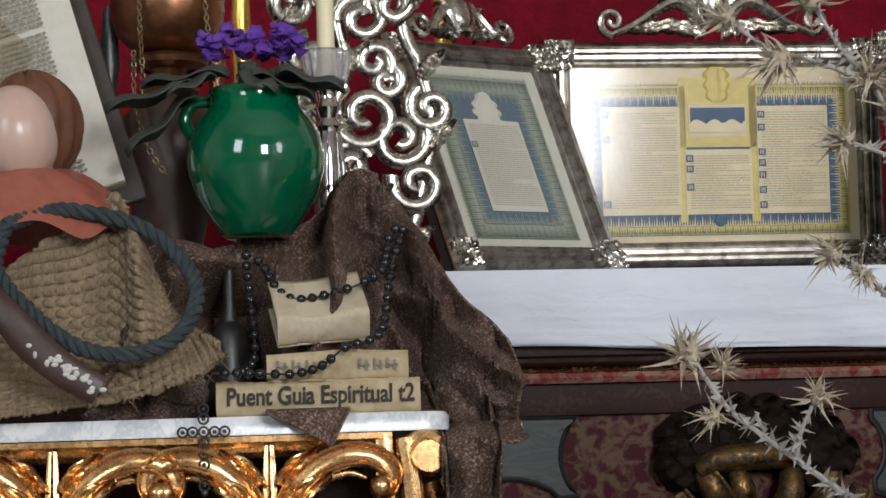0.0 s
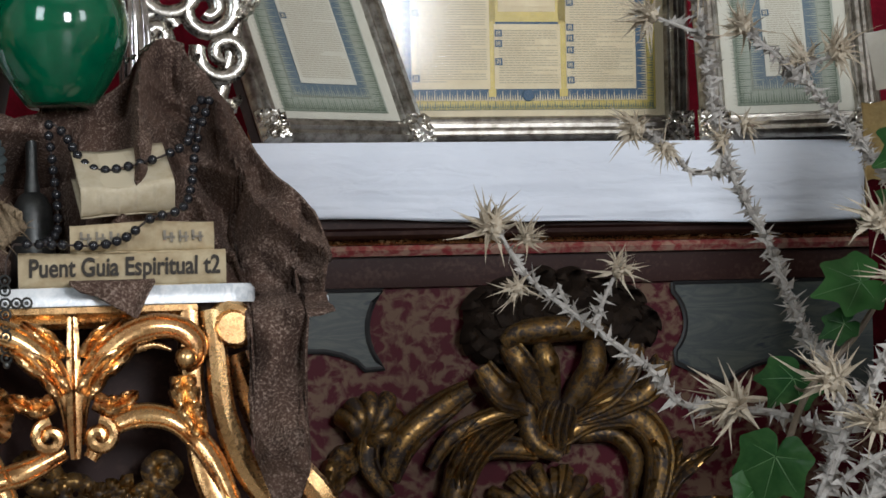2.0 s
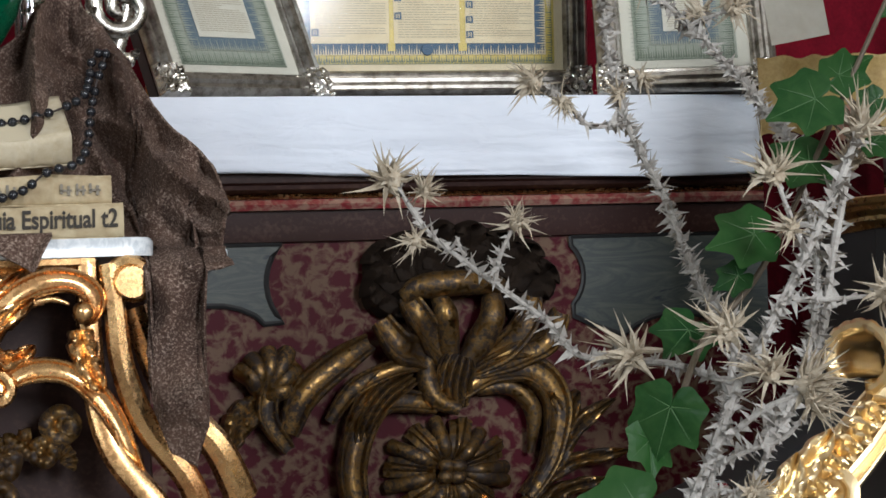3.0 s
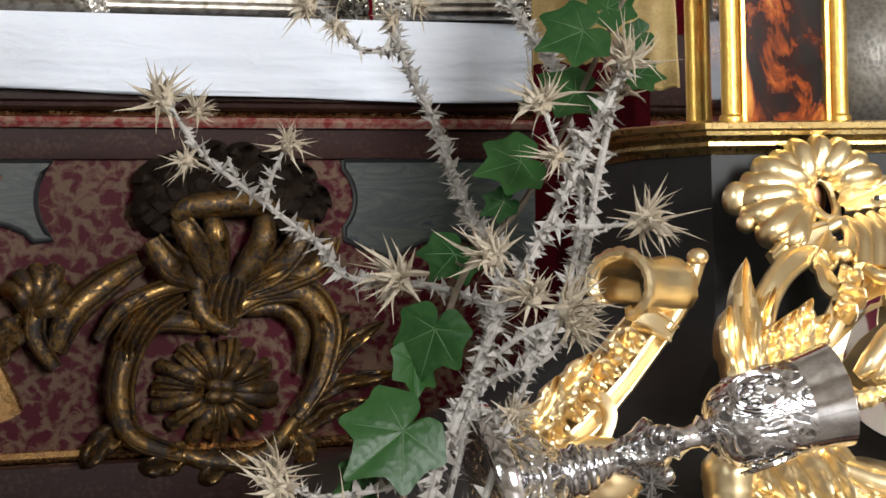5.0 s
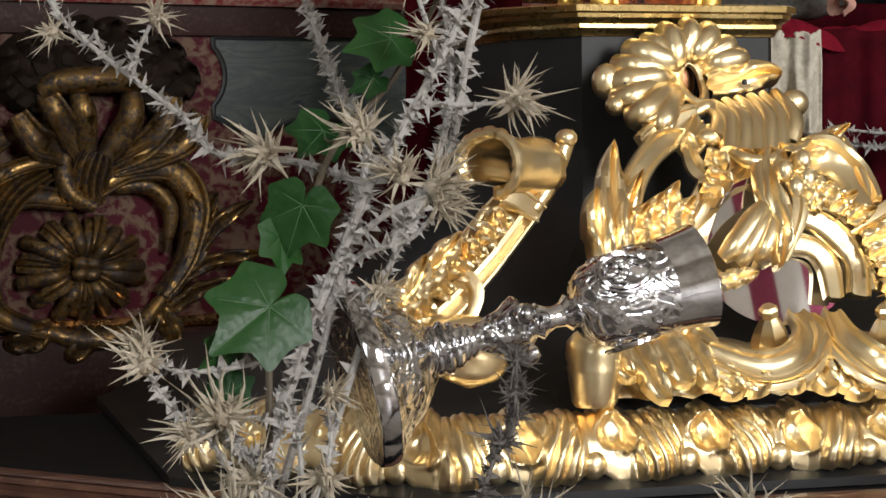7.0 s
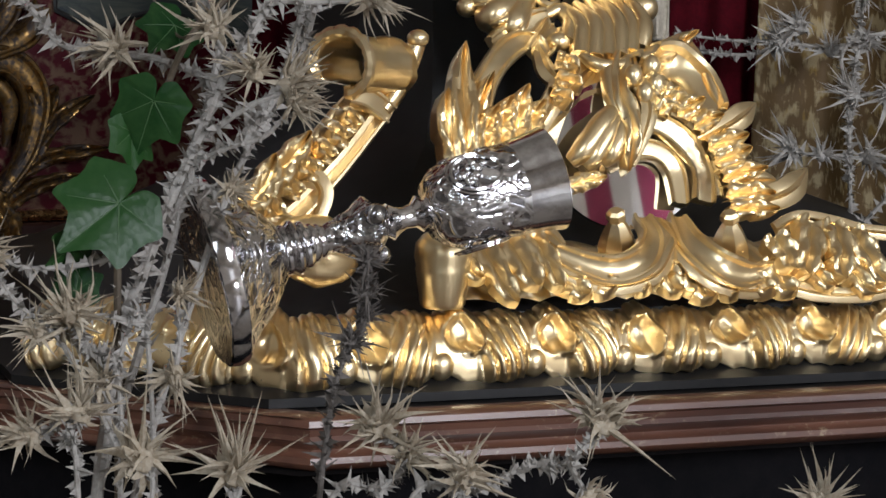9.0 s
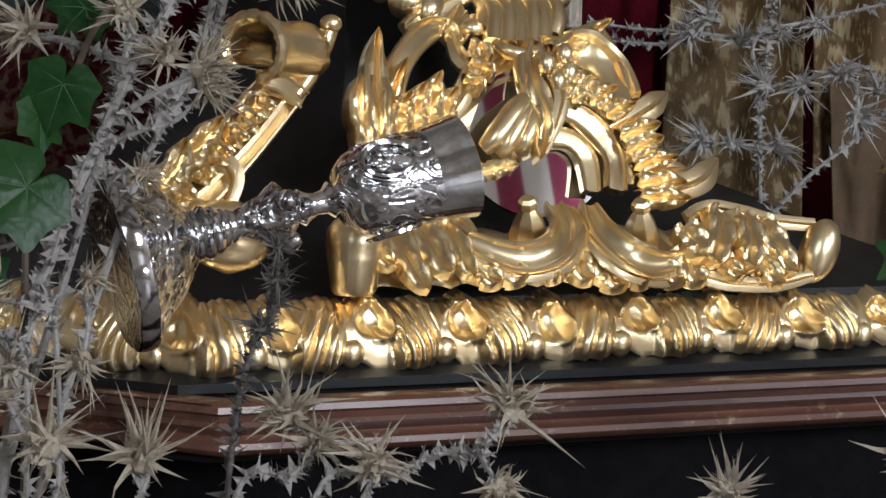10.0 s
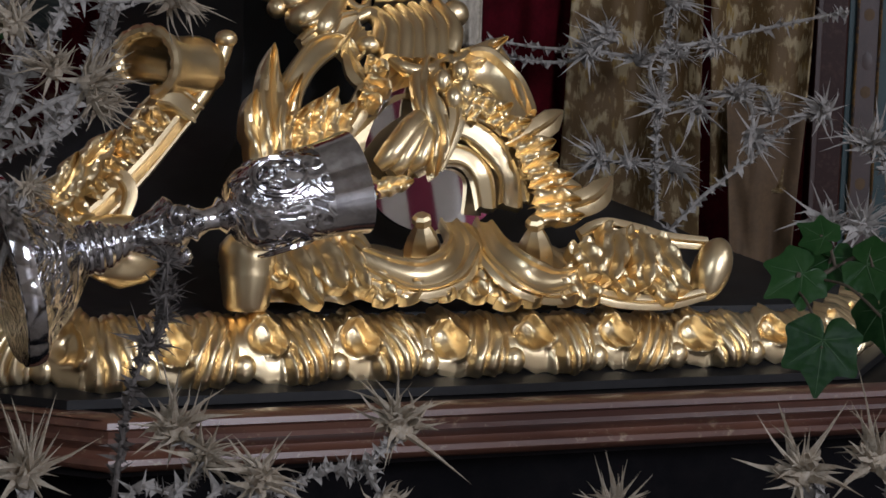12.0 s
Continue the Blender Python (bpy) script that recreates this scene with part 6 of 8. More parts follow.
# ---- still life on the console ----
def build_drape():
    t = thing("brown_drape", CON, "coarse brown woollen cloth heaped on the marble console", "cloth")
    tu = [-0.37, -0.34, -0.30, -0.27, -0.25, -0.20, -0.15, -0.125, -0.10, -0.08, -0.055, -0.035, -0.02, 0.0, 0.03, 0.066, 0.078]
    tz = [0.90, 1.06, 1.085, 1.07, 1.062, 1.074, 1.080, 1.105, 1.135, 1.158, 1.152, 1.118, 1.085, 1.040, 0.988, 0.948, 0.90]
    bu = [-0.37, -0.012, -0.006, 0.006, 0.034, 0.044, 0.050, 0.078]
    bz = [0.874, 0.874, 0.70, 0.655, 0.640, 0.70, 0.832, 0.838]

    def fn(i, j):
        u = -0.37 + 0.448 * i
        z1, z0 = interp(u, tu, tz), interp(u, bu, bz)
        z = z1 + (z0 - z1) * j
        v = interp(z, (0.64, 0.84, 0.873, 0.93, 1.02, 1.16), (-0.035, -0.03, 0.045, 0.085, 0.125, 0.20))
        if u > -0.02:
            v -= 0.05 * interp(u, (-0.02, 0.03), (0, 1)) * interp(z, (0.86, 0.95), (0.4, 1))
        ph = u * 62 + (z - 1.0) * 34 * interp(u, (-0.2, 0.07), (-1, 1.2)) + 1.7 * noise.noise((u * 7, z * 7, 0.5))
        ridge = 1 - 2 * abs(math.sin(ph * 0.5)) ** 0.7
        n1 = noise.noise((u * 13, z * 11, 4.2))
        n2 = 1 - 3.2 * abs(noise.noise((u * 19 + z * 6, z * 15 - u * 8, 8.8)))
        fold = -0.052 * ridge + 0.022 * math.sin(ph * 0.53 + 2.1) + 0.042 * n1 - 0.026 * n2 + 0.010 * noise.noise((u * 45, z * 40, 1.1)) + 0.022 * abs(noise.noise((u * 26 - z * 10, z * 20 + u * 6, 5.5))) - 0.006
        if -0.29 < u < -0.17 and z < 1.05:
            v += 0.13 * math.sin(math.pi * (u + 0.29) / 0.12) ** 0.5 * interp(z, (1.0, 1.05), (1, 0))
        amp = min(1, 6 * min(j, 1 - j) + 0.25) * interp(u, (-0.33, -0.28, -0.15, -0.10), (1, 0.3, 0.3, 1))
        du = 0.010 * noise.noise((z * 14, u * 5, 7.0)) + 0.004 * math.sin(ph * 1.3)
        return (u + du * (0.3 if j > 0.9 else 1), v + fold * amp * (0.55 if z < 0.86 else 1.0), z + (0.004 * noise.noise((u * 50, 3, 1)) if j == 1 or j == 0 else 0))
    o = part("cloth", Geo().grid(fn, 210, 120), WOOL, t)
    o.modifiers.new("thickness", "SOLIDIFY").thickness = 0.0025

    def tongue(i, j):
        u = -0.185 + 0.085 * i
        low = 0.872 - interp(i, (0, 0.12, 0.3, 0.5, 0.68, 0.78, 0.9, 1), (0.001, 0.009, 0.013, 0.024, 0.032, 0.038, 0.016, 0.001))
        z = 0.874 + (low - 0.874) * max(0, j - 0.3) / 0.7
        v = 0.06 - 0.07 * min(1, j / 0.3) - 0.022 * abs(math.sin(i * 7 + 1.2 * j)) * max(0, j - 0.3)
        return (u, v, z + 0.0025)
    o = part("corner_fold", Geo().grid(tongue, 36, 16), WOOL, t)
    o.modifiers.new("thickness", "SOLIDIFY").thickness = 0.002
    return t


build_drape()


def build_jar():
    t = thing("jar", at(CON, -0.192, 0.128, 1.072), "green glazed ceramic jar with one handle", "jar")
    prof = [(0.0001, 0.0), (0.034, 0.0), (0.038, 0.003), (0.050, 0.020), (0.065, 0.045), (0.0735, 0.070), (0.0755, 0.085), (0.0735, 0.102), (0.066, 0.122), (0.056, 0.136), (0.0505, 0.144), (0.0490, 0.151), (0.0500, 0.157), (0.0515, 0.161), (0.049, 0.163), (0.045, 0.160), (0.044, 0.143), (0.055, 0.12), (0.06, 0.08), (0.0001, 0.02)]
    part("body", Geo().lathe(prof, 56), JAR_GLAZE, t)
    h = catmull([(-0.045, 0.010, 0.154), (-0.068, 0.014, 0.152), (-0.078, 0.016, 0.134), (-0.068, 0.014, 0.112)], 6)
    part("handle", Geo().tube(h, taper(len(h), 0.007, 0.0065, 0.007), 10), JAR_GLAZE, t)
    return t


def build_violets():
    t = thing("violet_posy", at(CON, -0.198, 0.128, 1.236), "faded purple cloth violets with dark leaves in the jar", "flowers")
    rnd = random.Random(4)
    for k in range(34):
        x, y, z = rnd.uniform(-0.062, 0.056), rnd.uniform(-0.035, 0.03), 0.036 + rnd.uniform(0, 0.028)
        z -= 0.12 * max(0, abs(x) - 0.04)
        g = Geo()
        for p in range(5):
            a = p * 72 + rnd.uniform(-10, 10)
            mm = Matrix.Translation((x, y, z)) @ pose(0, 0, 0, rnd.uniform(20, 80), rnd.uniform(-30, 30), 0) @ pose(0, 0, 0, 0, 0, a)
            g.grid(lambda i, j: (0.011 * i, 0.0062 * (j * 2 - 1) * math.sin(math.pi * (0.15 + 0.8 * i)), 0.004 * i * i + 0.002 * abs(j * 2 - 1)), 5, 4, m=mm)
        part("violet", g, VIOLET, t)
    for x, y, z, ln, w, rz, rx in ((-0.02, -0.03, 0.018, 0.095, 0.026, 172, -6), (-0.05, -0.02, 0.012, 0.11, 0.030, 190, 8), (-0.06, 0.0, 0.0, 0.10, 0.032, 190, 30), (0.0, -0.04, 0.014, 0.075, 0.026, 10, 4), (0.03, -0.03, 0.018, 0.075, 0.024, -8, 2), (-0.01, -0.035, 0.014, 0.05, 0.022, -30, 4), (0.02, 0.0, 0.022, 0.09, 0.022, 20, -4), (-0.035, -0.03, 0.016, 0.06, 0.022, 200, 6)):
        mm = Matrix.Translation((x, y, z)) @ pose(0, 0, 0, 0, rx, rz)
        g = Geo().grid(lambda i, j: (ln * i, w * (j * 2 - 1) * math.sin(math.pi * (0.06 + 0.92 * i)) ** 0.8, -0.010 * abs(j * 2 - 1) + 0.005 * math.sin(i * 9) - 0.02 * i * i), 12, 7, m=mm)
        o = part("leaf", g, DULL_LEAF, t, "dusty dark green leaf")
        o.modifiers.new("thickness", "SOLIDIFY").thickness = 0.0008
    part("stalks", Geo().tube([(0, 0, -0.12), (0.0, 0, -0.04), (0.0, -0.005, 0.03)], 0.012, 8), DULL_LEAF, t)
    return t


def vellum_book(m, w, d, h, label, cover, group="books", warp=0.002, seed=1):
    """A small old book lying flat, spine to the front: covers and spine of vellum round a block of pages."""
    t = thing("old_book", m, label, "book", group)

    def spine(i, j):
        a = math.pi * (j - 0.5)
        band = 0.0012 * max(0, math.cos(i * 2 * math.pi * 5)) ** 6
        nz = 0.0014 * noise.noise((i * 6, j * 3, seed))
        return (w * i, -0.0055 * math.cos(a) - band + 0.004 + nz, h * (0.5 + 0.5 * math.sin(a)) + warp * math.sin(i * 5 + seed) * (j - 0.2))
    part("spine", Geo().grid(spine, 60, 12), cover, t)
    for z in (0.0, h):
        s = 1 if z else -1
        def board(i, j, s=s, z=z):
            x, y = w * i, 0.003 + (d - 0.003) * j
            wav = warp * math.sin(i * 5 + seed) * (0.8 if s > 0 else -0.2) + 0.0012 * noise.noise((x * 30, y * 30, seed + s))
            return (x, y, z + wav)
        o = part("cover_board", Geo().grid(board, 24, 12), cover, t)
        o.modifiers.new("thickness", "SOLIDIFY").thickness = 0.002
    part("page_block", Geo().box((0.004, 0.004, 0.0022), (w - 0.004, d - 0.005, h - 0.0022), 0.001), PAGES, t, "yellowed page edges")
    return t


def lettering(parent, text, m, size, mat=INK, width=None):
    cu = bpy.data.curves.new("lettering", "FONT")
    cu.body, cu.size, cu.extrude, cu.shear, cu.offset = text, size, 0.0002, 0.03, 0.00065
    ob = new("lettering", cu)
    dg = bpy.context.evaluated_depsgraph_get()
    me = bpy.data.meshes.new_from_object(ob.evaluated_get(dg))
    bpy.data.objects.remove(ob)
    if width:
        xs = [q.co.x for q in me.vertices]
        f = width / (max(xs) - min(xs))
        for q in me.vertices:
            q.co.x *= f
    me.transform(m)
    me.materials.append(mat)
    o = new("lettering", me)
    o.parent = parent
    return o


B1 = vellum_book(at(CON, -0.236, 0.016, 0.8735), 0.209, 0.13, 0.034, "vellum-bound old book with an inked spine title on the marble top", VELLUM, seed=2)
lettering(B1, "Puent Guia Espiritual t2", pose(0.010, -0.0035, 0.0105, 90), 0.026, INK, 0.192)
B2 = vellum_book(at(CON, -0.184, 0.022, 0.909, 0, 0, 0.5), 0.146, 0.11, 0.0285, "thinner vellum-bound old book with faded spine lettering", VELLUM, seed=5)
for k, (x, w) in enumerate(((0.010, 0.012), (0.026, 0.010), (0.040, 0.012), (0.094, 0.012), (0.110, 0.010), (0.123, 0.012))):
    part("faded_lettering", Geo().box((x, -0.0042, 0.008 + 0.002 * (k % 2)), (x + w * 0.25, -0.0022, 0.020), 0).box((x + w * 0.6, -0.0042, 0.008), (x + w * 0.85, -0.0022, 0.018), 0).box((x, -0.0042, 0.012), (x + w, -0.0022, 0.0142), 0), INK_SOFT, B2, "faded brown ink strokes", smooth=False)
vellum_book(at(CON, -0.172, 0.030, 0.9435, 0, 0, 6) @ pose(0, 0, 0, 36, -4, 0), 0.096, 0.082, 0.033, "small thick pale vellum book lying tilted on other books", VELLUM_PALE, warp=0.0035, seed=9)
build_jar()
build_violets()


def build_bell():
    t = thing("hand_bell", at(CON, -0.226, 0.172, 0.8735), "dark bronze hand bell with a worn wooden knob", "bell")
    part("bell_body", Geo().lathe([(0.026, 0.0), (0.0265, 0.004), (0.0245, 0.03), (0.0235, 0.07), (0.0215, 0.095), (0.015, 0.108), (0.007, 0.113), (0.0001, 0.114)], 32), IRON, t)
    part("handle", Geo().lathe([(0.0085, 0.112), (0.0085, 0.118), (0.0062, 0.13), (0.0062, 0.175), (0.007, 0.182)], 20), IRON, t)
    part("knob", Geo().lathe([(0.006, 0.180), (0.010, 0.182), (0.0165, 0.186), (0.0175, 0.190), (0.015, 0.194), (0.0001, 0.196)], 24), COPPER, t, "worn wooden knob")
    return t


build_bell()


def build_rosary():
    t = thing("rosary", CON, "black glass bead rosary with a filigree metal cross draped over books", "rosary")
    line = catmull([(-0.239, -0.004, 0.9165), (-0.196, -0.004, 0.915), (-0.156, 0.004, 0.914), (-0.127, 0.006, 0.922), (-0.103, 0.008, 0.940), (-0.071, 0.014, 0.950), (-0.060, 0.030, 0.974), (-0.055, 0.055, 1.006), (-0.048, 0.070, 1.037), (-0.036, 0.082, 1.073), (-0.050, 0.082, 1.066), (-0.055, 0.070, 1.043), (-0.063, 0.050, 1.022), (-0.087, 0.040, 1.008), (-0.119, 0.044, 0.999), (-0.150, 0.048, 0.995), (-0.170, 0.062, 1.006), (-0.189, 0.078, 1.038), (-0.204, 0.085, 1.048), (-0.201, 0.085, 1.006), (-0.197, 0.080, 0.957), (-0.199, 0.070, 0.932), (-0.212, 0.030, 0.918)], 8)
    acc, last, count = 0.0, line[0], 0
    bead = Geo().ball((0, 0, 0), 0.0052, 9)
    me = None
    part("cord", Geo().tube(line, 0.0012, 5), LEATHER, t)
    for p in line[1:]:
        acc += (p - last).length
        last = p
        gap = 0.0165 if count % 11 == 10 else 0.0108
        if acc >= gap:
            acc = 0.0
            count += 1
            if me is None:
                me = part("bead", bead, BEAD, t)
                me.location = p
                me = me.data
            else:
                o = new("bead", me)
                o.parent, o.location = t, p
    drop = catmull([(-0.239, -0.004, 0.9165), (-0.246, -0.010, 0.900), (-0.247, -0.012, 0.886)], 5)
    part("cord", Geo().tube(drop, 0.001, 5), LEATHER, t)
    g = Geo()
    for dx, dz in ((0, 0), (0, 0.013), (0, -0.011), (0.011, 0), (-0.011, 0), (0.021, 0), (-0.021, 0), (0, 0.023), (0, -0.022), (0, -0.033), (0, -0.044), (0, -0.054)):
        ring = [(-0.248 + dx + 0.0050 * math.cos(a), -0.012, 0.857 + dz + 0.0050 * math.sin(a)) for a in [2 * math.pi * n / 12 for n in range(13)]]
        g.tube(ring, 0.0012, 5)
        g.ball((-0.248 + dx, -0.0125, 0.857 + dz), 0.0022, 6)
    g.ball((-0.248, -0.0125, 0.796), 0.0038, 7)
    part("cross", g, IRON, t, "filigree metal cross")
    return t


build_rosary()


def build_basket():
    t = thing("woven_mat", CON, "frayed woven esparto mat folded into a pointed hood", "woven mat")
    top = catmull([(-0.52, 0.05, 1.01), (-0.46, 0.06, 1.034), (-0.424, 0.06, 1.057), (-0.384, 0.07, 1.082), (-0.341, 0.09, 1.117), (-0.317, 0.08, 1.070), (-0.299, 0.06, 1.024), (-0.277, 0.03, 0.979), (-0.232, -0.01, 0.945)], 5)
    bot = catmull([(-0.52, -0.02, 0.876), (-0.449, -0.02, 0.876), (-0.416, -0.02, 0.879), (-0.377, -0.02, 0.883), (-0.337, -0.02, 0.888), (-0.304, -0.015, 0.895), (-0.27, -0.015, 0.906), (-0.247, -0.01, 0.917), (-0.228, -0.01, 0.933)], 5)
    k = len(top)

    def fn(i, j):
        q = i * (k - 1)
        a = int(min(q, k - 2))
        p0, p1 = top[a].lerp(top[a + 1], q - a), bot[a].lerp(bot[a + 1], q - a)
        p = p0.lerp(p1, j)
        hollow = 0.045 * math.sin(math.pi * j) * interp(i, (0, 0.45, 0.62, 1), (1, 0.8, -0.3, 0.1))
        crease = -0.030 * math.exp(-((i - 0.60 - 0.05 * j) / 0.06) ** 2) * (1 - j)
        row = math.sin((j * 15 + 0.8 * abs(i - 0.6) * 12) * 2 * math.pi)
        twist = math.sin(i * 150 + 3.0 * row)
        return p + Vector((0, hollow + crease - 0.0026 * row - 0.0014 * twist, 0.001 * twist))
    o = part("weave", Geo().grid(fn, 260, 150), ESPARTO, t)
    o.modifiers.new("thickness", "SOLIDIFY").thickness = 0.004
    rnd = random.Random(2)
    g = Geo()
    for n in range(120):
        i = rnd.uniform(0.55, 1.0)
        p = Vector(fn(i, rnd.choice((0.0, 0.02, 0.98, 1.0)) if rnd.random() < 0.7 else rnd.random()))
        d = Vector((rnd.uniform(-0.3, 1), rnd.uniform(-1, 0.2), rnd.uniform(-0.6, 1))).normalized() * rnd.uniform(0.006, 0.018)
        g.tube([p, p + d * 0.5, p + d + Vector((0, 0, -0.003))], [0.0007, 0.0006, 0.0002], 3)
    tagged(part("frayed_fibres", g, ESPARTO, t), kind="stuff")
    return t


build_basket()


def build_rope_ring():
    t = thing("rope_ring", CON, "ring of dark teal braided rope lying on the mat", "rope")
    ring = [(-0.449, 0.03, 1.078), (-0.422, 0.036, 1.088), (-0.382, 0.042, 1.094), (-0.313, 0.046, 1.076), (-0.268, 0.030, 1.036), (-0.253, 0.005, 0.995), (-0.274, -0.036, 0.950), (-0.324, -0.048, 0.934), (-0.374, -0.048, 0.946), (-0.419, -0.036, 0.983), (-0.455, 0.0, 1.030), (-0.449, 0.03, 1.078)]
    line = catmull(ring, 22)
    k = len(line)
    for s in range(3):
        pts = []
        for i, p in enumerate(line):
            d = (line[(i + 1) % k] - line[i - 1]).normalized()
            a = d.orthogonal().normalized()
            a = (Vector((0, -1, 0)) - d * d.y * -1).normalized()
            b = d.cross(a)
            w = i / k * 2 * math.pi * 17 + s * 2 * math.pi / 3
            pts.append(p + (a * math.cos(w) + b * math.sin(w)) * 0.0045)
        part("strand", Geo().tube(pts, [0.0044 + 0.0016 * noise.noise((i * 0.45, s, 0)) for i in range(k)], 7), ROPE, t)
    return t


build_rope_ring()


def build_paddle():
    t = thing("wooden_paddle", CON, "dark brown wooden paddle with white painted dabs", "paddle")
    line = catmull([(-0.50, -0.035, 1.045), (-0.445, -0.062, 0.985), (-0.412, -0.066, 0.947), (-0.379, -0.070, 0.918), (-0.346, -0.066, 0.898)], 6)
    part("blade", Geo().tube(line, taper(len(line), 0.012, 0.018, 0.015), 12, 0.35), STICK, t)
    rnd = random.Random(6)
    for n in range(26):
        p = line[int(rnd.uniform(0.55, 0.98) * (len(line) - 1))]
        x, z = p.x + rnd.uniform(-0.009, 0.009), p.z + rnd.uniform(-0.008, 0.009)
        part("paint_dab", Geo().ball((x, p.y - 0.0066, z), (rnd.uniform(0.002, 0.005), 0.0016, rnd.uniform(0.002, 0.004)), 6), WHITE_DAB, t)
    return t


build_paddle()


def build_figure():
    """A plain head-and-shoulders figure, painted in three colours."""
    g = Geo()
    g.ball((0, 0, 0), (0.045, 0.050, 0.054), 22)
    g.tube([(0.004, 0.005, -0.03), (0.006, 0.008, -0.075)], [0.026, 0.030], 16)
    k0 = len(g.f)
    g.grid(lambda a, b: (0.016 + (0.052 + 0.003 * math.sin(13 * a * 6.283 + 5 * b)) * math.cos(6.283 * a) * math.sin(3.1 * b + 0.02), 0.026 + 0.050 * math.sin(6.283 * a) * math.sin(3.1 * b + 0.02), 0.012 + (0.060 + 0.003 * math.sin(9 * a * 6.283)) * math.cos(3.1 * b + 0.02)), 78, 20, wrap_u=True)
    k1 = len(g.f)
    g.grid(lambda a, b: ((0.026 + 0.078 * b) * math.cos(6.283 * a), (0.026 + 0.050 * b) * math.sin(6.283 * a), -0.042 - 0.062 * b * b - 0.010 * b + 0.014 * b * math.sin(6.283 * a * 3 + 1.0) + 0.005 * b * math.sin(6.283 * a * 8)), 90, 14, wrap_u=True)
    o = part("statuette", g, [SKIN_PAINT, HAIR_PAINT, CORAL_PAINT])
    for n, f in enumerate(o.data.polygons):
        f.material_index = 0 if n < k0 else 1 if n < k1 else 2
    place(o, at(CON, -0.446, 0.10, 1.186, 0, -8, 0))
    return tagged(o, "painted figure with coral garment resting on the console", "statuette")


build_figure()


def build_missal():
    m = at(CON, -0.338, 0.19, 1.150, 0, -16.3, 0) @ pose(0, 0, 0, -10, 0, 0)
    t = thing("missal", m, "large open printed missal leaning behind the still life", "book")
    part("cover", Geo().box((-0.30, 0.020, -0.02), (0.016, 0.028, 0.36), 0.002), LEATHER, t, "dark leather cover")
    part("page_block", Geo().box((-0.29, 0.004, 0.0), (-0.002, 0.020, 0.345), 0.001), PAGES, t)

    def page(i, j):
        x = -0.29 + 0.288 * i
        return (x, 0.001 + 0.004 * math.sin(i * 3) + 0.002 * noise.noise((x * 12, j * 4, 0)), 0.001 + 0.344 * j)
    pg = part("page", Geo().grid(page, 30, 20), PAPER, t, "printed page")
    rnd = random.Random(12)
    g, r = Geo(), Geo()
    text_lines(g, -0.22, -0.038, 0.330, 0.02, 0.0062, rnd, -0.0035, 0.5)
    part("lines_of_print", g, INK_SOFT, pg, smooth=False)
    text_lines(r, -0.20, -0.075, 0.345, 0.325, 0.012, rnd, -0.0035, 0.4)
    part("red_print", r, INK_RED, pg, smooth=False)
    return t


build_missal()


def build_urn():
    t = thing("copper_urn", at(CON, -0.294, 0.27, 0.8735), "old copper urn on a turned foot hung with chains", "urn")
    part("bowl", Geo().lathe([(0.012, 0.435), (0.040, 0.440), (0.060, 0.460), (0.067, 0.485), (0.066, 0.53), (0.058, 0.56), (0.060, 0.57), (0.0001, 0.572)], 40), COPPER, t)
    part("collar", Geo().lathe([(0.030, 0.418), (0.045, 0.421), (0.047, 0.427), (0.042, 0.432), (0.026, 0.436), (0.012, 0.436)], 32), COPPER, t)
    part("neck", Geo().lathe([(0.034, 0.385), (0.036, 0.392), (0.020, 0.400), (0.017, 0.408), (0.022, 0.418), (0.030, 0.420)], 28), COPPER, t)
    part("foot", Geo().lathe([(0.052, 0.0), (0.054, 0.02), (0.030, 0.05), (0.030, 0.18), (0.046, 0.26), (0.058, 0.32), (0.054, 0.36), (0.034, 0.386)], 32), STICK, t, "dark turned foot")
    for s in (-1, 1):
        part("side_post", Geo().lathe([(0.011, 0.36), (0.013, 0.38), (0.008, 0.40), (0.012, 0.43), (0.010, 0.47), (0.006, 0.50)], 18, m=Matrix.Translation((s * 0.062 - 0.008, 0.02, 0))), IRON if s < 0 else COPPER, t)
    link = Geo().tube([(0.0026 * math.cos(a), 0, 0.0040 * math.sin(a)) for a in [2 * math.pi * n / 10 for n in range(11)]], 0.0009, 5)
    for pts in ([(-0.028, -0.07, 0.50), (-0.027, -0.07, 0.446), (-0.025, -0.07, 0.40), (-0.027, -0.06, 0.36)], [(0.046, -0.07, 0.50), (0.050, -0.07, 0.445), (0.060, -0.07, 0.40)], [(-0.034, -0.08, 0.42), (-0.033, -0.08, 0.366), (-0.020, -0.08, 0.314), (0.0, -0.07, 0.282)]):
        line = catmull(pts, 30)
        g, acc, n = Geo(), 1.0, 0
        for a, b in zip(line, line[1:]):
            acc += (b - a).length
            if acc > 0.0056:
                acc = 0
                n += 1
                d = (b - a).normalized()
                g.add(link.v, link.f, Matrix.Translation(a) @ d.to_track_quat("Z", "Y").to_matrix().to_4x4() @ pose(0, 0, 0, 0, 0, 90 * (n % 2) + 20))
        tagged(part("chain", g, BRASS_CHAIN, t, "fine tarnished chain"), kind="stuff")
    return t


build_urn()


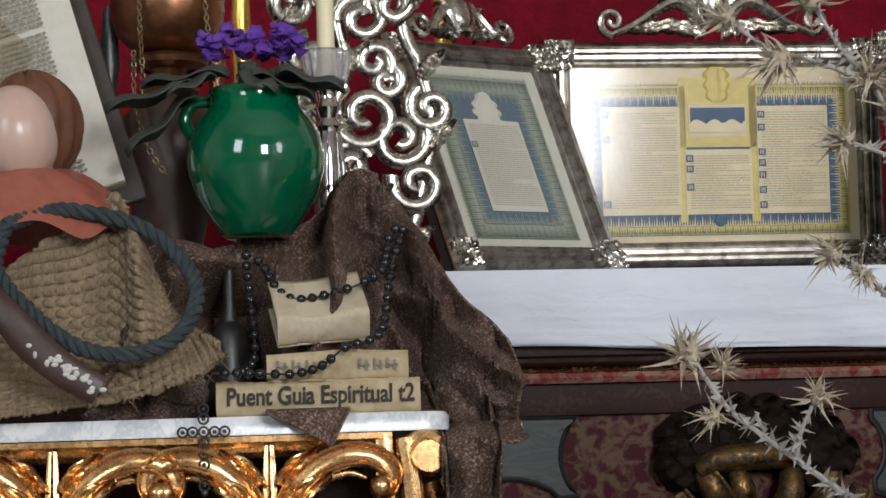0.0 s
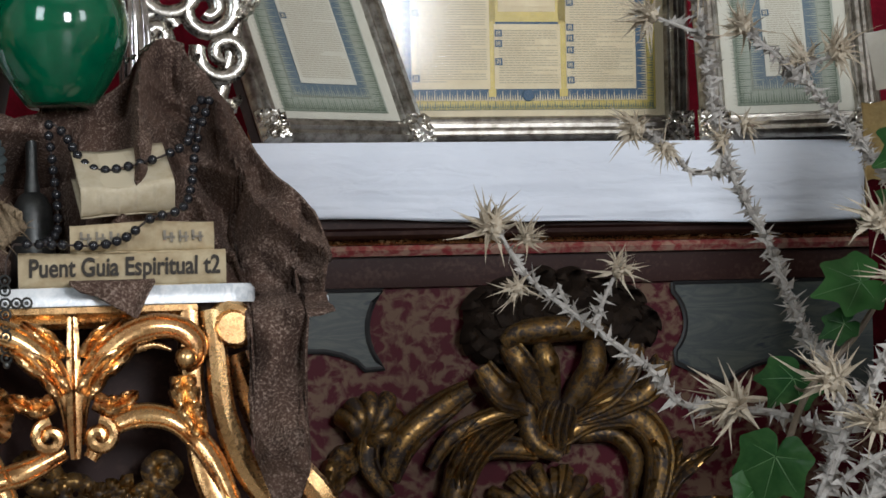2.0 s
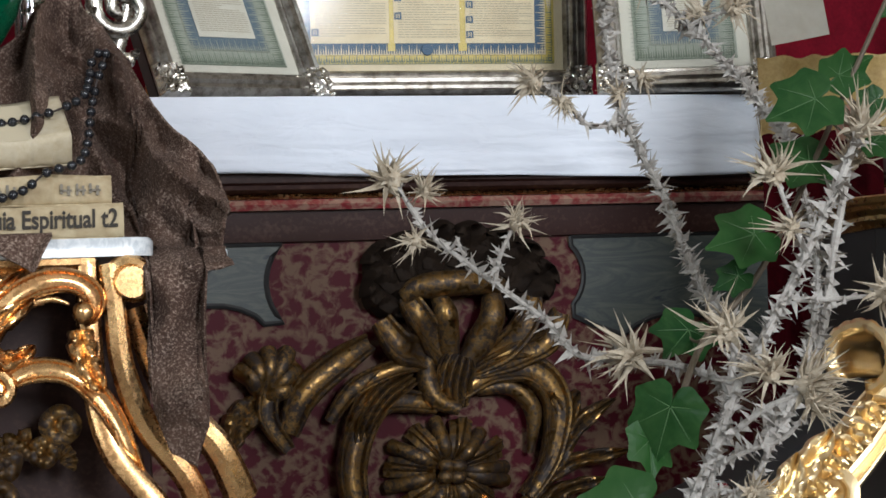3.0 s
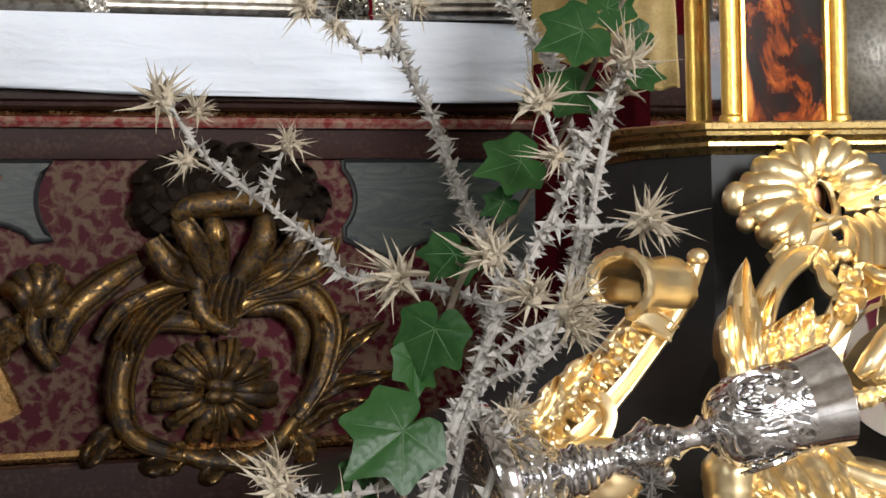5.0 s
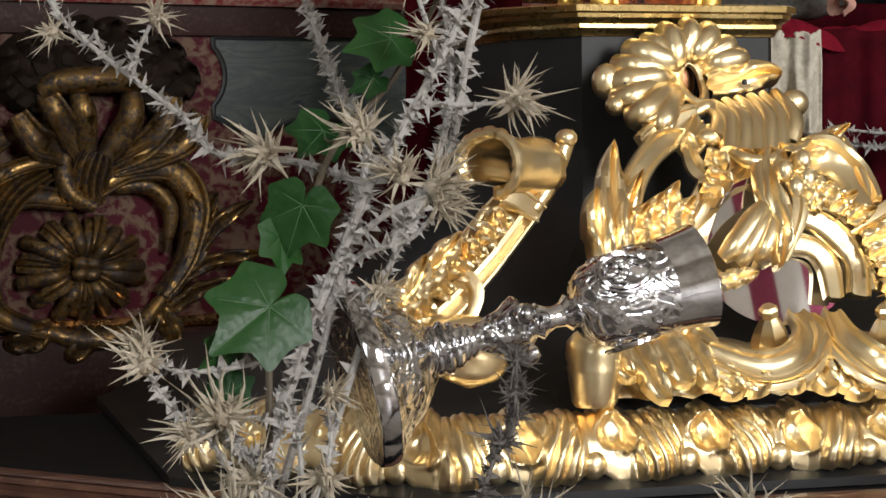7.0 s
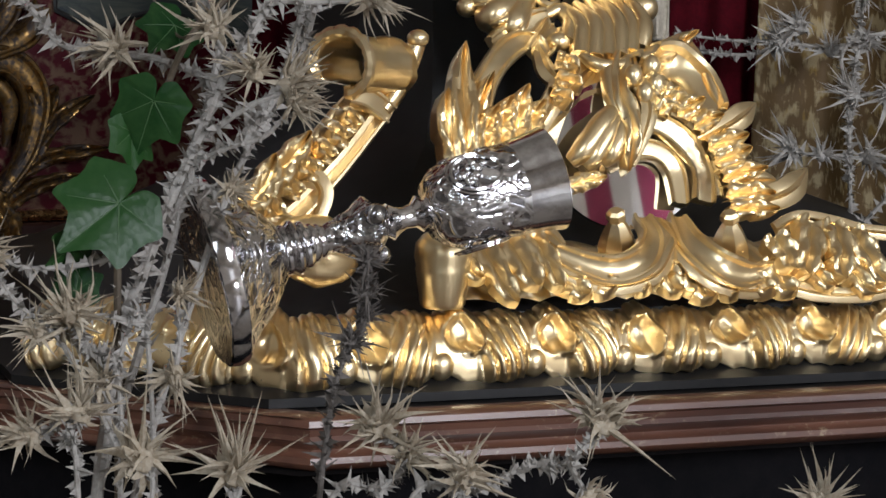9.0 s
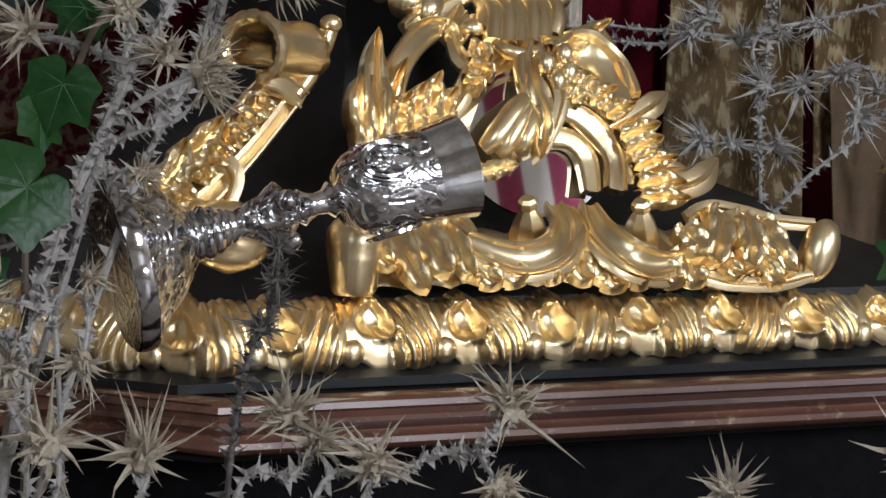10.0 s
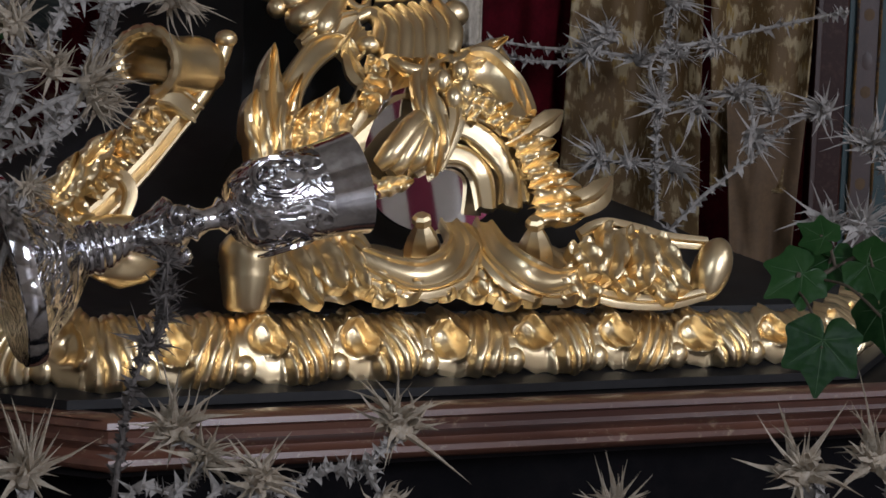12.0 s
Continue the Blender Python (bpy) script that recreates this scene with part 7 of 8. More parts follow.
def build_small_chain():
    link = Geo().tube([(0.0024 * math.cos(a), 0, 0.0036 * math.sin(a)) for a in [2 * math.pi * n / 10 for n in range(11)]], 0.0009, 5)
    line = catmull([(-0.120, 0.150, 1.126), (-0.106, 0.130, 1.131), (-0.094, 0.120, 1.140), (-0.088, 0.130, 1.156)], 14)
    g, acc, n = Geo(), 1.0, 0
    for a, b in zip(line, line[1:]):
        acc += (b - a).length
        if acc > 0.005:
            acc, n = 0, n + 1
            g.add(link.v, link.f, Matrix.Translation(a) @ (b - a).to_track_quat("Z", "Y").to_matrix().to_4x4() @ pose(0, 0, 0, 0, 0, 90 * (n % 2)))
    o = part("small_chain", g, SILVER_DULL)
    return tagged(place(o, CON), "thin silver chain lying on the brown cloth", "chain")


build_small_chain()


def build_candlestick():
    t = thing("candlestick", at(CON, -0.110, 0.30, 0.8735), "slim silver candlestick with a cut-glass pan and ivory candle", "candlestick")
    part("shaft", Geo().lathe([(0.040, 0.0), (0.042, 0.01), (0.020, 0.03), (0.012, 0.06), (0.015, 0.2), (0.0165, 0.30), (0.0135, 0.345), (0.017, 0.352), (0.011, 0.362), (0.016, 0.375), (0.011, 0.385), (0.013, 0.395), (0.020, 0.402)], 28), SILVER, t)
    for n in range(10):
        a = 2 * math.pi * n / 10
        part("flute", Geo().tube([(0.0150 * math.cos(a), 0.0150 * math.sin(a), 0.20), (0.0172 * math.cos(a), 0.0172 * math.sin(a), 0.30), (0.013 * math.cos(a), 0.013 * math.sin(a), 0.345)], 0.0026, 6), SILVER, t)

    def pan(i, j):
        w = 2 * math.pi * i
        r = interp(j, (0, 0.3, 0.6, 1), (0.010, 0.024, 0.027, 0.030)) * (1 + 0.05 * math.cos(14 * w))
        return (r * math.cos(w), r * math.sin(w), interp(j, (0, 0.3, 0.6, 1), (0.402, 0.408, 0.424, 0.442)))
    o = part("drip_pan", Geo().grid(pan, 84, 8, wrap_u=True), CRYSTAL, t, "cut-glass drip pan")
    o.modifiers.new("thickness", "SOLIDIFY").thickness = 0.002
    part("candle", Geo().lathe([(0.0001, 0.41), (0.0106, 0.41), (0.0104, 0.56), (0.0001, 0.562)], 24), CANDLE_WAX, t, "ivory wax candle")
    return t


build_candlestick()


def build_openwork():
    """Pierced silver scrolls of a large candelabrum behind the jar."""
    t = thing("silver_openwork", at(CON, 0, 0.42, 0.8735), "pierced silver scrollwork stand on the altar step", "candelabrum")
    zz = -0.8735
    for cx, cz, r, turns, st, hand in ((-0.147, 1.404, 0.034, 1.4, 0, 1), (-0.063, 1.385, 0.034, 1.4, 180, -1), (-0.130, 1.340, 0.026, 1.3, 90, 1), (-0.062, 1.262, 0.046, 1.5, 120, 1), (-0.125, 1.262, 0.028, 1.4, 200, -1), (-0.020, 1.232, 0.036, 1.4, 30, -1), (0.000, 1.175, 0.034, 1.3, 160, 1), (-0.050, 1.330, 0.026, 1.3, 300, 1), (-0.025, 1.402, 0.032, 1.3, 200, -1), (-0.085, 1.20, 0.030, 1.3, 20, 1), (-0.035, 1.305, 0.022, 1.2, 80, -1), (0.02, 1.27, 0.03, 1.3, 120, 1), (-0.11, 1.46, 0.034, 1.3, 120, 1), (-0.03, 1.47, 0.034, 1.3, 20, -1)):
        sp = spiral(cx, cz + zz, r, turns, radians(st), 0.0, hand=hand, r_end=0.18, lift=0.25, steps=22)
        part("scroll", Geo().tube(sp, taper(len(sp), 0.0110, 0.0098, 0.0085), 9, 0.6), SILVER_DULL, t)
    for pts in ([(-0.175, 1.45), (-0.160, 1.36), (-0.150, 1.30), (-0.10, 1.21), (-0.06, 1.12), (-0.07, 1.0)], [(-0.09, 1.47), (-0.095, 1.40), (-0.085, 1.33), (-0.095, 1.27), (-0.07, 1.20), (-0.05, 1.10)], [(0.0, 1.46), (-0.012, 1.38), (0.01, 1.32), (0.02, 1.25), (0.0, 1.15), (-0.03, 1.05)]):
        line = catmull([(x, 0.008, z + zz) for x, z in pts], 8)
        part("bar", Geo().tube(line, taper(len(line), 0.010, 0.009, 0.012), 9, 0.6), SILVER_DULL, t)
        for n in range(4):
            p = line[int((n + 0.5) / 4 * len(line))]
            g = Geo()
            acanthus(g, [(p.x, p.z - 0.02), (p.x + 0.014, p.z), (p.x + 0.032, p.z + 0.014)], 0.012, 4, 0.008, 0.0)
            part("leaf", g, SILVER_DULL, t)
    part("foot", Geo().lathe([(0.06, 0.0), (0.06, 0.02), (0.03, 0.04), (0.02, 0.16), (0.03, 0.20)], 24, m=Matrix.Translation((-0.05, 0.02, 0))), SILVER, t)
    return t


build_openwork()


def build_gilt_post(u, v, z0, z1, w):
    t = thing("gilt_post", at(CON, u, v, z0), "narrow ribbed gilded post behind the altar cards", "post", "gilded posts")
    g = Geo()
    g.grid(lambda a, b: (w * math.cos(6.283 * a) * (1 + 0.06 * math.sin(b * 90)), w * math.sin(6.283 * a), (z1 - z0) * b), 20, 80, wrap_u=True)
    part("shaft", g, GILT_METAL, t)
    part("foot", Geo().lathe([(w * 1.5, 0), (w * 1.5, 0.01), (w, 0.02)], 20), GILT_METAL, t)


build_gilt_post(-0.215, 0.50, 0.8735, 1.55, 0.0125)
build_gilt_post(0.060, 0.72, 1.07, 1.6, 0.0135)


# ---- drapery and relics beyond the pedestal ----
def hanging(name, x0, x1, y0, y1, z0, z1, mat, label, folds, depth, seed, taper_x=0.0, category="drapery", lean=0.0):
    """A hanging cloth between two plan points, gathered in folds."""
    a, b = Vector((x0, y0)), Vector((x1, y1))
    d = (b - a).normalized()
    n = Vector((d.y, -d.x))

    def fn(i, j):
        z = z0 + (z1 - z0) * j
        w = i + taper_x * (1 - j) * (0.5 - i) * -1
        p = a.lerp(b, w)
        ph = i * folds * 2 * math.pi + seed
        o = depth * (math.sin(ph + 0.6 * math.sin(j * 3 + seed)) + 0.45 * math.sin(2.3 * ph + 1)) * (0.35 + 0.65 * (1 - j)) + depth * 0.8 * noise.noise((i * 4, j * 3, seed)) + lean * (1 - j)
        return (p.x + n.x * o, p.y + n.y * o, z + 0.006 * noise.noise((i * 9, j, seed)))
    t = thing(name, Matrix.Identity(4), label, category)
    o = part("cloth", Geo().grid(fn, 90, 40), mat, t)
    o.modifiers.new("thickness", "SOLIDIFY").thickness = 0.002
    part("hem", Geo().tube([fn(i / 60, 0.0) for i in range(61)], 0.003, 6), mat, t, "rolled sewn hem")
    return t


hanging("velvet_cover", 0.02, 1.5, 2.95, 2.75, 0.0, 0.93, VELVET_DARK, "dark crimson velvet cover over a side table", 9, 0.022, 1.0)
hanging("red_velvet", 0.49, 0.66, 2.42, 2.40, 0.45, 0.875, VELVET, "crimson velvet hanging in soft folds", 2.2, 0.018, 2.0)
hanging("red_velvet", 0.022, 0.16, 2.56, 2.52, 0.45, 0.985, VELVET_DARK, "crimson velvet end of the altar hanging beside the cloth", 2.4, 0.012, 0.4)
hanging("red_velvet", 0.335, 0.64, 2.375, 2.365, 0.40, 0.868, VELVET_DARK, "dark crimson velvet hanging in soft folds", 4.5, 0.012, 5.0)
hanging("brocade_vestment", 0.60, 0.735, 2.36, 2.33, 0.44, 1.0, BROCADE, "cream and gold brocade vestment hanging in broad folds", 1.2, 0.020, 0.4, 0.25)
hanging("brocade_vestment", 0.745, 0.875, 2.335, 2.30, 0.60, 1.0, BROCADE, "cream and gold brocade vestment hanging in broad folds", 0.8, 0.014, 2.6, -0.25)
hanging("tan_lining", 0.77, 0.86, 2.31, 2.285, 0.50, 0.70, TAN_CLOTH, "plain tan lining below the brocade", 0.7, 0.012, 1.0, -0.3)
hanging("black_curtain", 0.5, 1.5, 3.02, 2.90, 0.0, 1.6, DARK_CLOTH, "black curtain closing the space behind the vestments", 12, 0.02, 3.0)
hanging("lace_fall", 0.098, 0.150, 2.32, 2.32, 0.70, 0.875, LACE, "cream lace falling beside the pedestal", 1.6, 0.008, 1.4)
hanging("lace_fall", 0.425, 0.485, 2.35, 2.34, 0.755, 0.865, LACE, "cream lace falling beside the pedestal", 1.6, 0.010, 0.4)
hanging("yellow_brocade", 0.02, 0.20, 2.60, 2.62, 0.96, 1.085, YELLOW_CLOTH, "yellow brocade bundle on the altar end", 2.0, 0.014, 0.9)


def build_paper():
    m = look((0.075, 2.56, 1.135), (0.0, 0.0, 0.9)) @ pose(0, 0, 0, 0, 0, -8)
    t = thing("paper_sheet", m, "creased cream paper with a faint red stamp", "paper")
    part("sheet", Geo().grid(lambda i, j: (0.07 * (i - 0.4), 0.07 * (j - 0.5), 0.003 * math.sin(i * 4) + 0.002 * noise.noise((i * 5, j * 5, 0))), 14, 14), PAPER, t)
    for r in (0.006, 0.010):
        part("stamp", Geo().tube([(0.012 + r * math.cos(a), 0.004 + r * math.sin(a), 0.0045) for a in [2 * math.pi * n / 20 for n in range(21)]], 0.0006, 4), CORAL_PAINT, t, "faint red stamp")


build_paper()


def build_side_table():
    t = thing("silver_cushion", pose(0.44, 2.44, 0.875), "silver lame cushion on a red cloth", "cushion")
    part("cushion", Geo().grid(lambda a, b: (0.12 * math.copysign(abs(math.cos(6.283 * a)) ** 0.6, math.cos(6.283 * a)) * math.sin(math.pi * (0.01 + 0.98 * b)) ** 0.7, 0.08 * math.copysign(abs(math.sin(6.283 * a)) ** 0.6, math.sin(6.283 * a)) * math.sin(math.pi * (0.01 + 0.98 * b)) ** 0.7, 0.09 - 0.085 * math.cos(math.pi * b)), 40, 18, wrap_u=True), WEAVE, t)
    t = thing("red_cloth", pose(0.48, 2.36, 0.80), "bright red cloth edge with a fold", "cloth")
    part("fold", Geo().grid(lambda i, j: (-0.06 + 0.17 * i, 0.03 * j - 0.02 * math.sin(i * 6), 0.052 + 0.022 * math.sin(math.pi * j) + 0.008 * math.sin(i * 9)), 30, 10), VELVET, t)
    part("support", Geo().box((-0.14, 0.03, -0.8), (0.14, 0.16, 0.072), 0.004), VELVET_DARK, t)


build_side_table()


def dried_rose(m, r, seed):
    t = thing("dried_rose", m, "dried dusty pink rose lying on the red cloth", "rose", "dried roses")
    rnd = random.Random(seed)
    for k in range(14):
        ring = k / 14
        rr, a0 = r * (0.25 + 0.75 * ring), k * 137.5

        def petal(i, j):
            a = radians(a0 + 95 * (i - 0.5))
            h = r * (0.9 - 0.9 * ring) + r * 0.9 * j
            q = rr * (0.55 + 0.55 * j) + 0.1 * r * math.sin(i * 7 + k) * j
            return (q * math.cos(a), q * math.sin(a), h - 0.25 * r * j * j)
        part("petal", Geo().grid(petal, 8, 5), ROSE, t)
    return t


dried_rose(look((0.478, 2.34, 0.925), (0.2, 1.0, 0.9)) @ pose(0, 0, -0.012), 0.021, 1)
dried_rose(look((0.505, 2.33, 0.897), (0.3, 1.0, 0.8)) @ pose(0, 0, -0.010), 0.016, 2)
dried_rose(look((0.530, 2.35, 0.930), (0.6, 1.0, 1.1)) @ pose(0, 0, -0.012), 0.019, 3)
dried_rose(look((0.125, 2.45, 0.985), (0.0, 1.0, 0.8)) @ pose(0, 0, -0.01), 0.022, 4)


def build_stand():
    t = thing("lantern_frame", pose(0.92, 2.42, 0.0, 0, 0, -8), "dark wooden cabinet edge with a teal and gold painted band", "cabinet")
    part("post", Geo().box((0.0, 0.0, 0.0), (0.036, 0.05, 1.3), 0.003), DARK_RED, t)
    part("edge_strip", Geo().box((-0.004, -0.004, 0.0), (0.003, 0.004, 1.3), 0.001), STICK, t)
    part("side", Geo().box((0.036, 0.011, 0.0), (0.30, 0.05, 1.3), 0.003), TEAL_BAND, t)
    part("painted_band", Geo().box((0.047, 0.0085, 0.0), (0.077, 0.0125, 1.3), 0.001), STICK, t, "dark gold painted band")
    for k in range(14):
        part("painted_motif", Geo().ball((0.062, 0.010, 0.30 + 0.05 * k + 0.006 * (k % 3)), (0.011, 0.002, 0.012 + 0.006 * (k % 2)), 8), STICK if k % 2 else TAN_CLOTH, t)
    for x in (0.048, 0.076):
        part("gold_line", Geo().tube([(x, 0.008, 0.0), (x, 0.008, 1.3)], 0.002, 6), GOLD_DARK, t)


build_stand()


# ---- banner on the far wall, seen in the mirrors ----
def build_banner():
    t = thing("striped_banner", pose(3.97, -2.1, 1.5, 0, 0, 90), "mulberry and white striped cloth banner on the wall", "banner")
    for k in range(11):
        part("stripe", Geo().box((-0.88 + 0.16 * k, -0.01, 0.0), (-0.88 + 0.16 * (k + 1), 0.01, 2.6), 0.001), BANNER_RED if k % 2 else BANNER_WHITE, t)


build_banner()


# ---- dry thistles ----
def needle(g, p, d, length, r, bend):
    """A curved dagger-like spine of three sides, broad at its foot."""
    a = d.orthogonal().normalized()
    b = d.cross(a)
    verts = []
    for s, rr in ((0.0, 0.8), (0.22, 1.0), (0.60, 0.45)):
        c = p + d * length * s + bend * length * 0.62 * s * s
        for k in range(3):
            w = 2 * math.pi * k / 3
            verts.append(c + (a * math.cos(w) * 1.25 + b * math.sin(w) * 0.8) * r * rr)
    verts.append(p + d * length + bend * length * 0.62)
    faces = [(i + k, i + (k + 1) % 3, i + (k + 1) % 3 + 3, i + k + 3) for i in (0, 3) for k in range(3)]
    g.add(verts, faces + [(6, 7, 9), (7, 8, 9), (8, 6, 9)])


def rand_dir(rnd):
    while True:
        v = Vector((rnd.uniform(-1, 1), rnd.uniform(-1, 1), rnd.uniform(-1, 1)))
        if 0.1 < v.length < 1:
            return v.normalized()


def thistle_head(t, p, axis, size, rnd, mat):
    g = Geo()
    p, axis = Vector(p), Vector(axis).normalized()
    g.grid(lambda a, b: p + Vector((math.cos(6.283 * a) * math.sin(3.1 * b + 0.02), math.sin(6.283 * a) * math.sin(3.1 * b + 0.02), math.cos(3.1 * b + 0.02))) * size * (0.30 + 0.12 * noise.noise((a * 9, b * 9, size * 90))), 9, 8, wrap_u=True)
    for k in range(54):
        d = (rand_dir(rnd) + axis * 0.55).normalized()
        q = p + d * size * 0.2 + rand_dir(rnd) * size * 0.12
        bend = (rand_dir(rnd) * 1.1 + Vector((0, 0, -0.15)) + axis * rnd.uniform(-0.4, 0.9))
        long = rnd.random() < 0.45
        needle(g, q, d, size * (rnd.uniform(0.70, 1.08) if long else rnd.uniform(0.35, 0.75)), size * rnd.uniform(0.055, 0.105), bend)
    part("flower_head", g, mat, t, "straw-coloured spiny head" if mat is THISTLE_HEAD else "")


def thistle_stem(t, pts, r, rnd, mat, dense=1.0, tip=0.6):
    line = catmull(pts, 7)
    k = len(line)
    radii = [r * (1 - (1 - tip) * (1 - i / (k - 1))) * (1 + 0.25 * noise.noise((i * 0.9, r * 900, 3))) for i in range(k)]
    g = Geo().tube(line, [q * 0.8 for q in radii], 7)
    length = sum((b - a).length for a, b in zip(line, line[1:]))
    for n in range(int(length / 0.0014 * dense)):
        s = rnd.uniform(0, k - 1.001)
        a = int(s)
        p = line[a].lerp(line[a + 1], s - a)
        d = (line[a + 1] - line[a]).normalized()
        o = rand_dir(rnd)
        o = (o - d * o.dot(d)).normalized()
        ln = (rnd.uniform(0.009, 0.017) if rnd.random() < 0.3 else rnd.uniform(0.004, 0.009)) * (0.6 + r / 0.005 * 0.4)
        way = (o + d * rnd.uniform(-0.7, 0.5)).normalized()
        side = way.cross(d).normalized() if rnd.random() < 0.5 else d
        base = rnd.uniform(0.0014, 0.0042)
        q = p + o * radii[a] * 0.6
        g.add([q - side * base, q + side * base, q + o * base * 0.6, q + way * ln + rand_dir(rnd) * 0.002], [(0, 1, 3), (1, 2, 3), (2, 0, 3)])
    part("stem", g, mat, t, "", sharp=50)


def thistle(label, stems, heads, seed, mat=THISTLE, head_mat=THISTLE_HEAD):
    rnd = random.Random(seed)
    t = thing("dry_thistle", Matrix.Identity(4), label, "thistle", "dry thistles")
    for pts, r in stems:
        thistle_stem(t, pts, r, rnd, mat)
    for p, axis, size in heads:
        thistle_head(t, p, axis, size, rnd, head_mat)
    return t


def build_main_thistle():
    A = [(-0.287, 1.71, 0.884), (-0.262, 1.702, 0.845), (-0.238, 1.693, 0.824), (-0.2, 1.674, 0.795), (-0.162, 1.656, 0.766), (-0.136, 1.637, 0.739), (-0.097, 1.618, 0.734), (-0.057, 1.6, 0.728), (-0.018, 1.575, 0.710), (-0.025, 1.552, 0.69)]
    C = [(0.08, 1.584, 0.894), (0.064, 1.574, 0.855), (0.039, 1.563, 0.808), (0.021, 1.562, 0.774), (0.004, 1.557, 0.745), (-0.018, 1.551, 0.708), (-0.031, 1.551, 0.675), (-0.042, 1.55, 0.65), (-0.06, 1.55, 0.608), (-0.074, 1.55, 0.566), (-0.089, 1.549, 0.524), (-0.11, 1.53, 0.35), (-0.12, 1.50, 0.0)]
    stems = [(A, 0.0042), (C, 0.0062),
             ([(-0.187, 1.654, 0.839), (-0.199, 1.664, 0.817), (-0.204, 1.674, 0.800)], 0.003),
             ([(-0.236, 1.690, 0.836), (-0.230, 1.695, 0.822)], 0.0026),
             ([(0.021, 1.562, 0.859), (0.029, 1.562, 0.834), (0.039, 1.563, 0.808)], 0.0032),
             ([(0.088, 1.555, 0.775), (0.059, 1.559, 0.773), (0.028, 1.562, 0.774)], 0.0030),
             ([(-0.021, 1.536, 0.750), (-0.017, 1.541, 0.742), (-0.007, 1.551, 0.724)], 0.003),
             ([(0.032, 1.523, 0.708), (0.003, 1.532, 0.696), (-0.027, 1.551, 0.674)], 0.0036),
             ([(0.035, 1.513, 0.696), (0.015, 1.522, 0.675), (-0.01, 1.532, 0.667), (-0.034, 1.551, 0.654)], 0.0032),
             ([(-0.174, 1.496, 0.595), (-0.151, 1.507, 0.581), (-0.095, 1.529, 0.586), (-0.062, 1.55, 0.608)], 0.003),
             ([(-0.011, 1.532, 0.634), (-0.036, 1.541, 0.638), (-0.054, 1.56, 0.611)], 0.003),
             ([(-0.05, 1.56, 0.566), (-0.045, 1.545, 0.526), (-0.049, 1.533, 0.502)], 0.003)]
    heads = [((-0.290, 1.71, 0.888), (-0.4, 0, 1), 0.027), ((-0.262, 1.700, 0.876), (0.5, 0, 0.6), 0.016), ((-0.270, 1.695, 0.836), (-1, 0, 0), 0.017), ((-0.183, 1.652, 0.844), (0.5, 0, 1), 0.018),
             ((-0.095, 1.612, 0.737), (-0.6, -0.4, 0.2), 0.030), ((0.083, 1.582, 0.898), (0.2, 0, 1), 0.026), ((0.018, 1.560, 0.866), (-0.3, 0, 1), 0.026), ((0.030, 1.558, 0.826), (-0.8, 0, 0.4), 0.016),
             ((0.094, 1.553, 0.777), (0.9, 0, 0.4), 0.027), ((-0.021, 1.534, 0.752), (-0.3, -0.3, 1), 0.026), ((0.034, 1.522, 0.712), (0.9, 0, 0.3), 0.027), ((0.008, 1.528, 0.722), (0.3, -0.3, 1), 0.024), ((0.037, 1.512, 0.700), (0.9, -0.2, 0.2), 0.020),
             ((-0.178, 1.494, 0.600), (-0.8, 0, 0.6), 0.020), ((-0.008, 1.530, 0.636), (0.8, 0, 0.2), 0.018), ((-0.049, 1.532, 0.500), (0, -0.4, -0.8), 0.024), ((-0.045, 1.540, 0.560), (0.6, -0.4, 0.2), 0.017)]
    thistle("tall dry thistle with grey spiny stems and straw heads", stems, heads, 1)


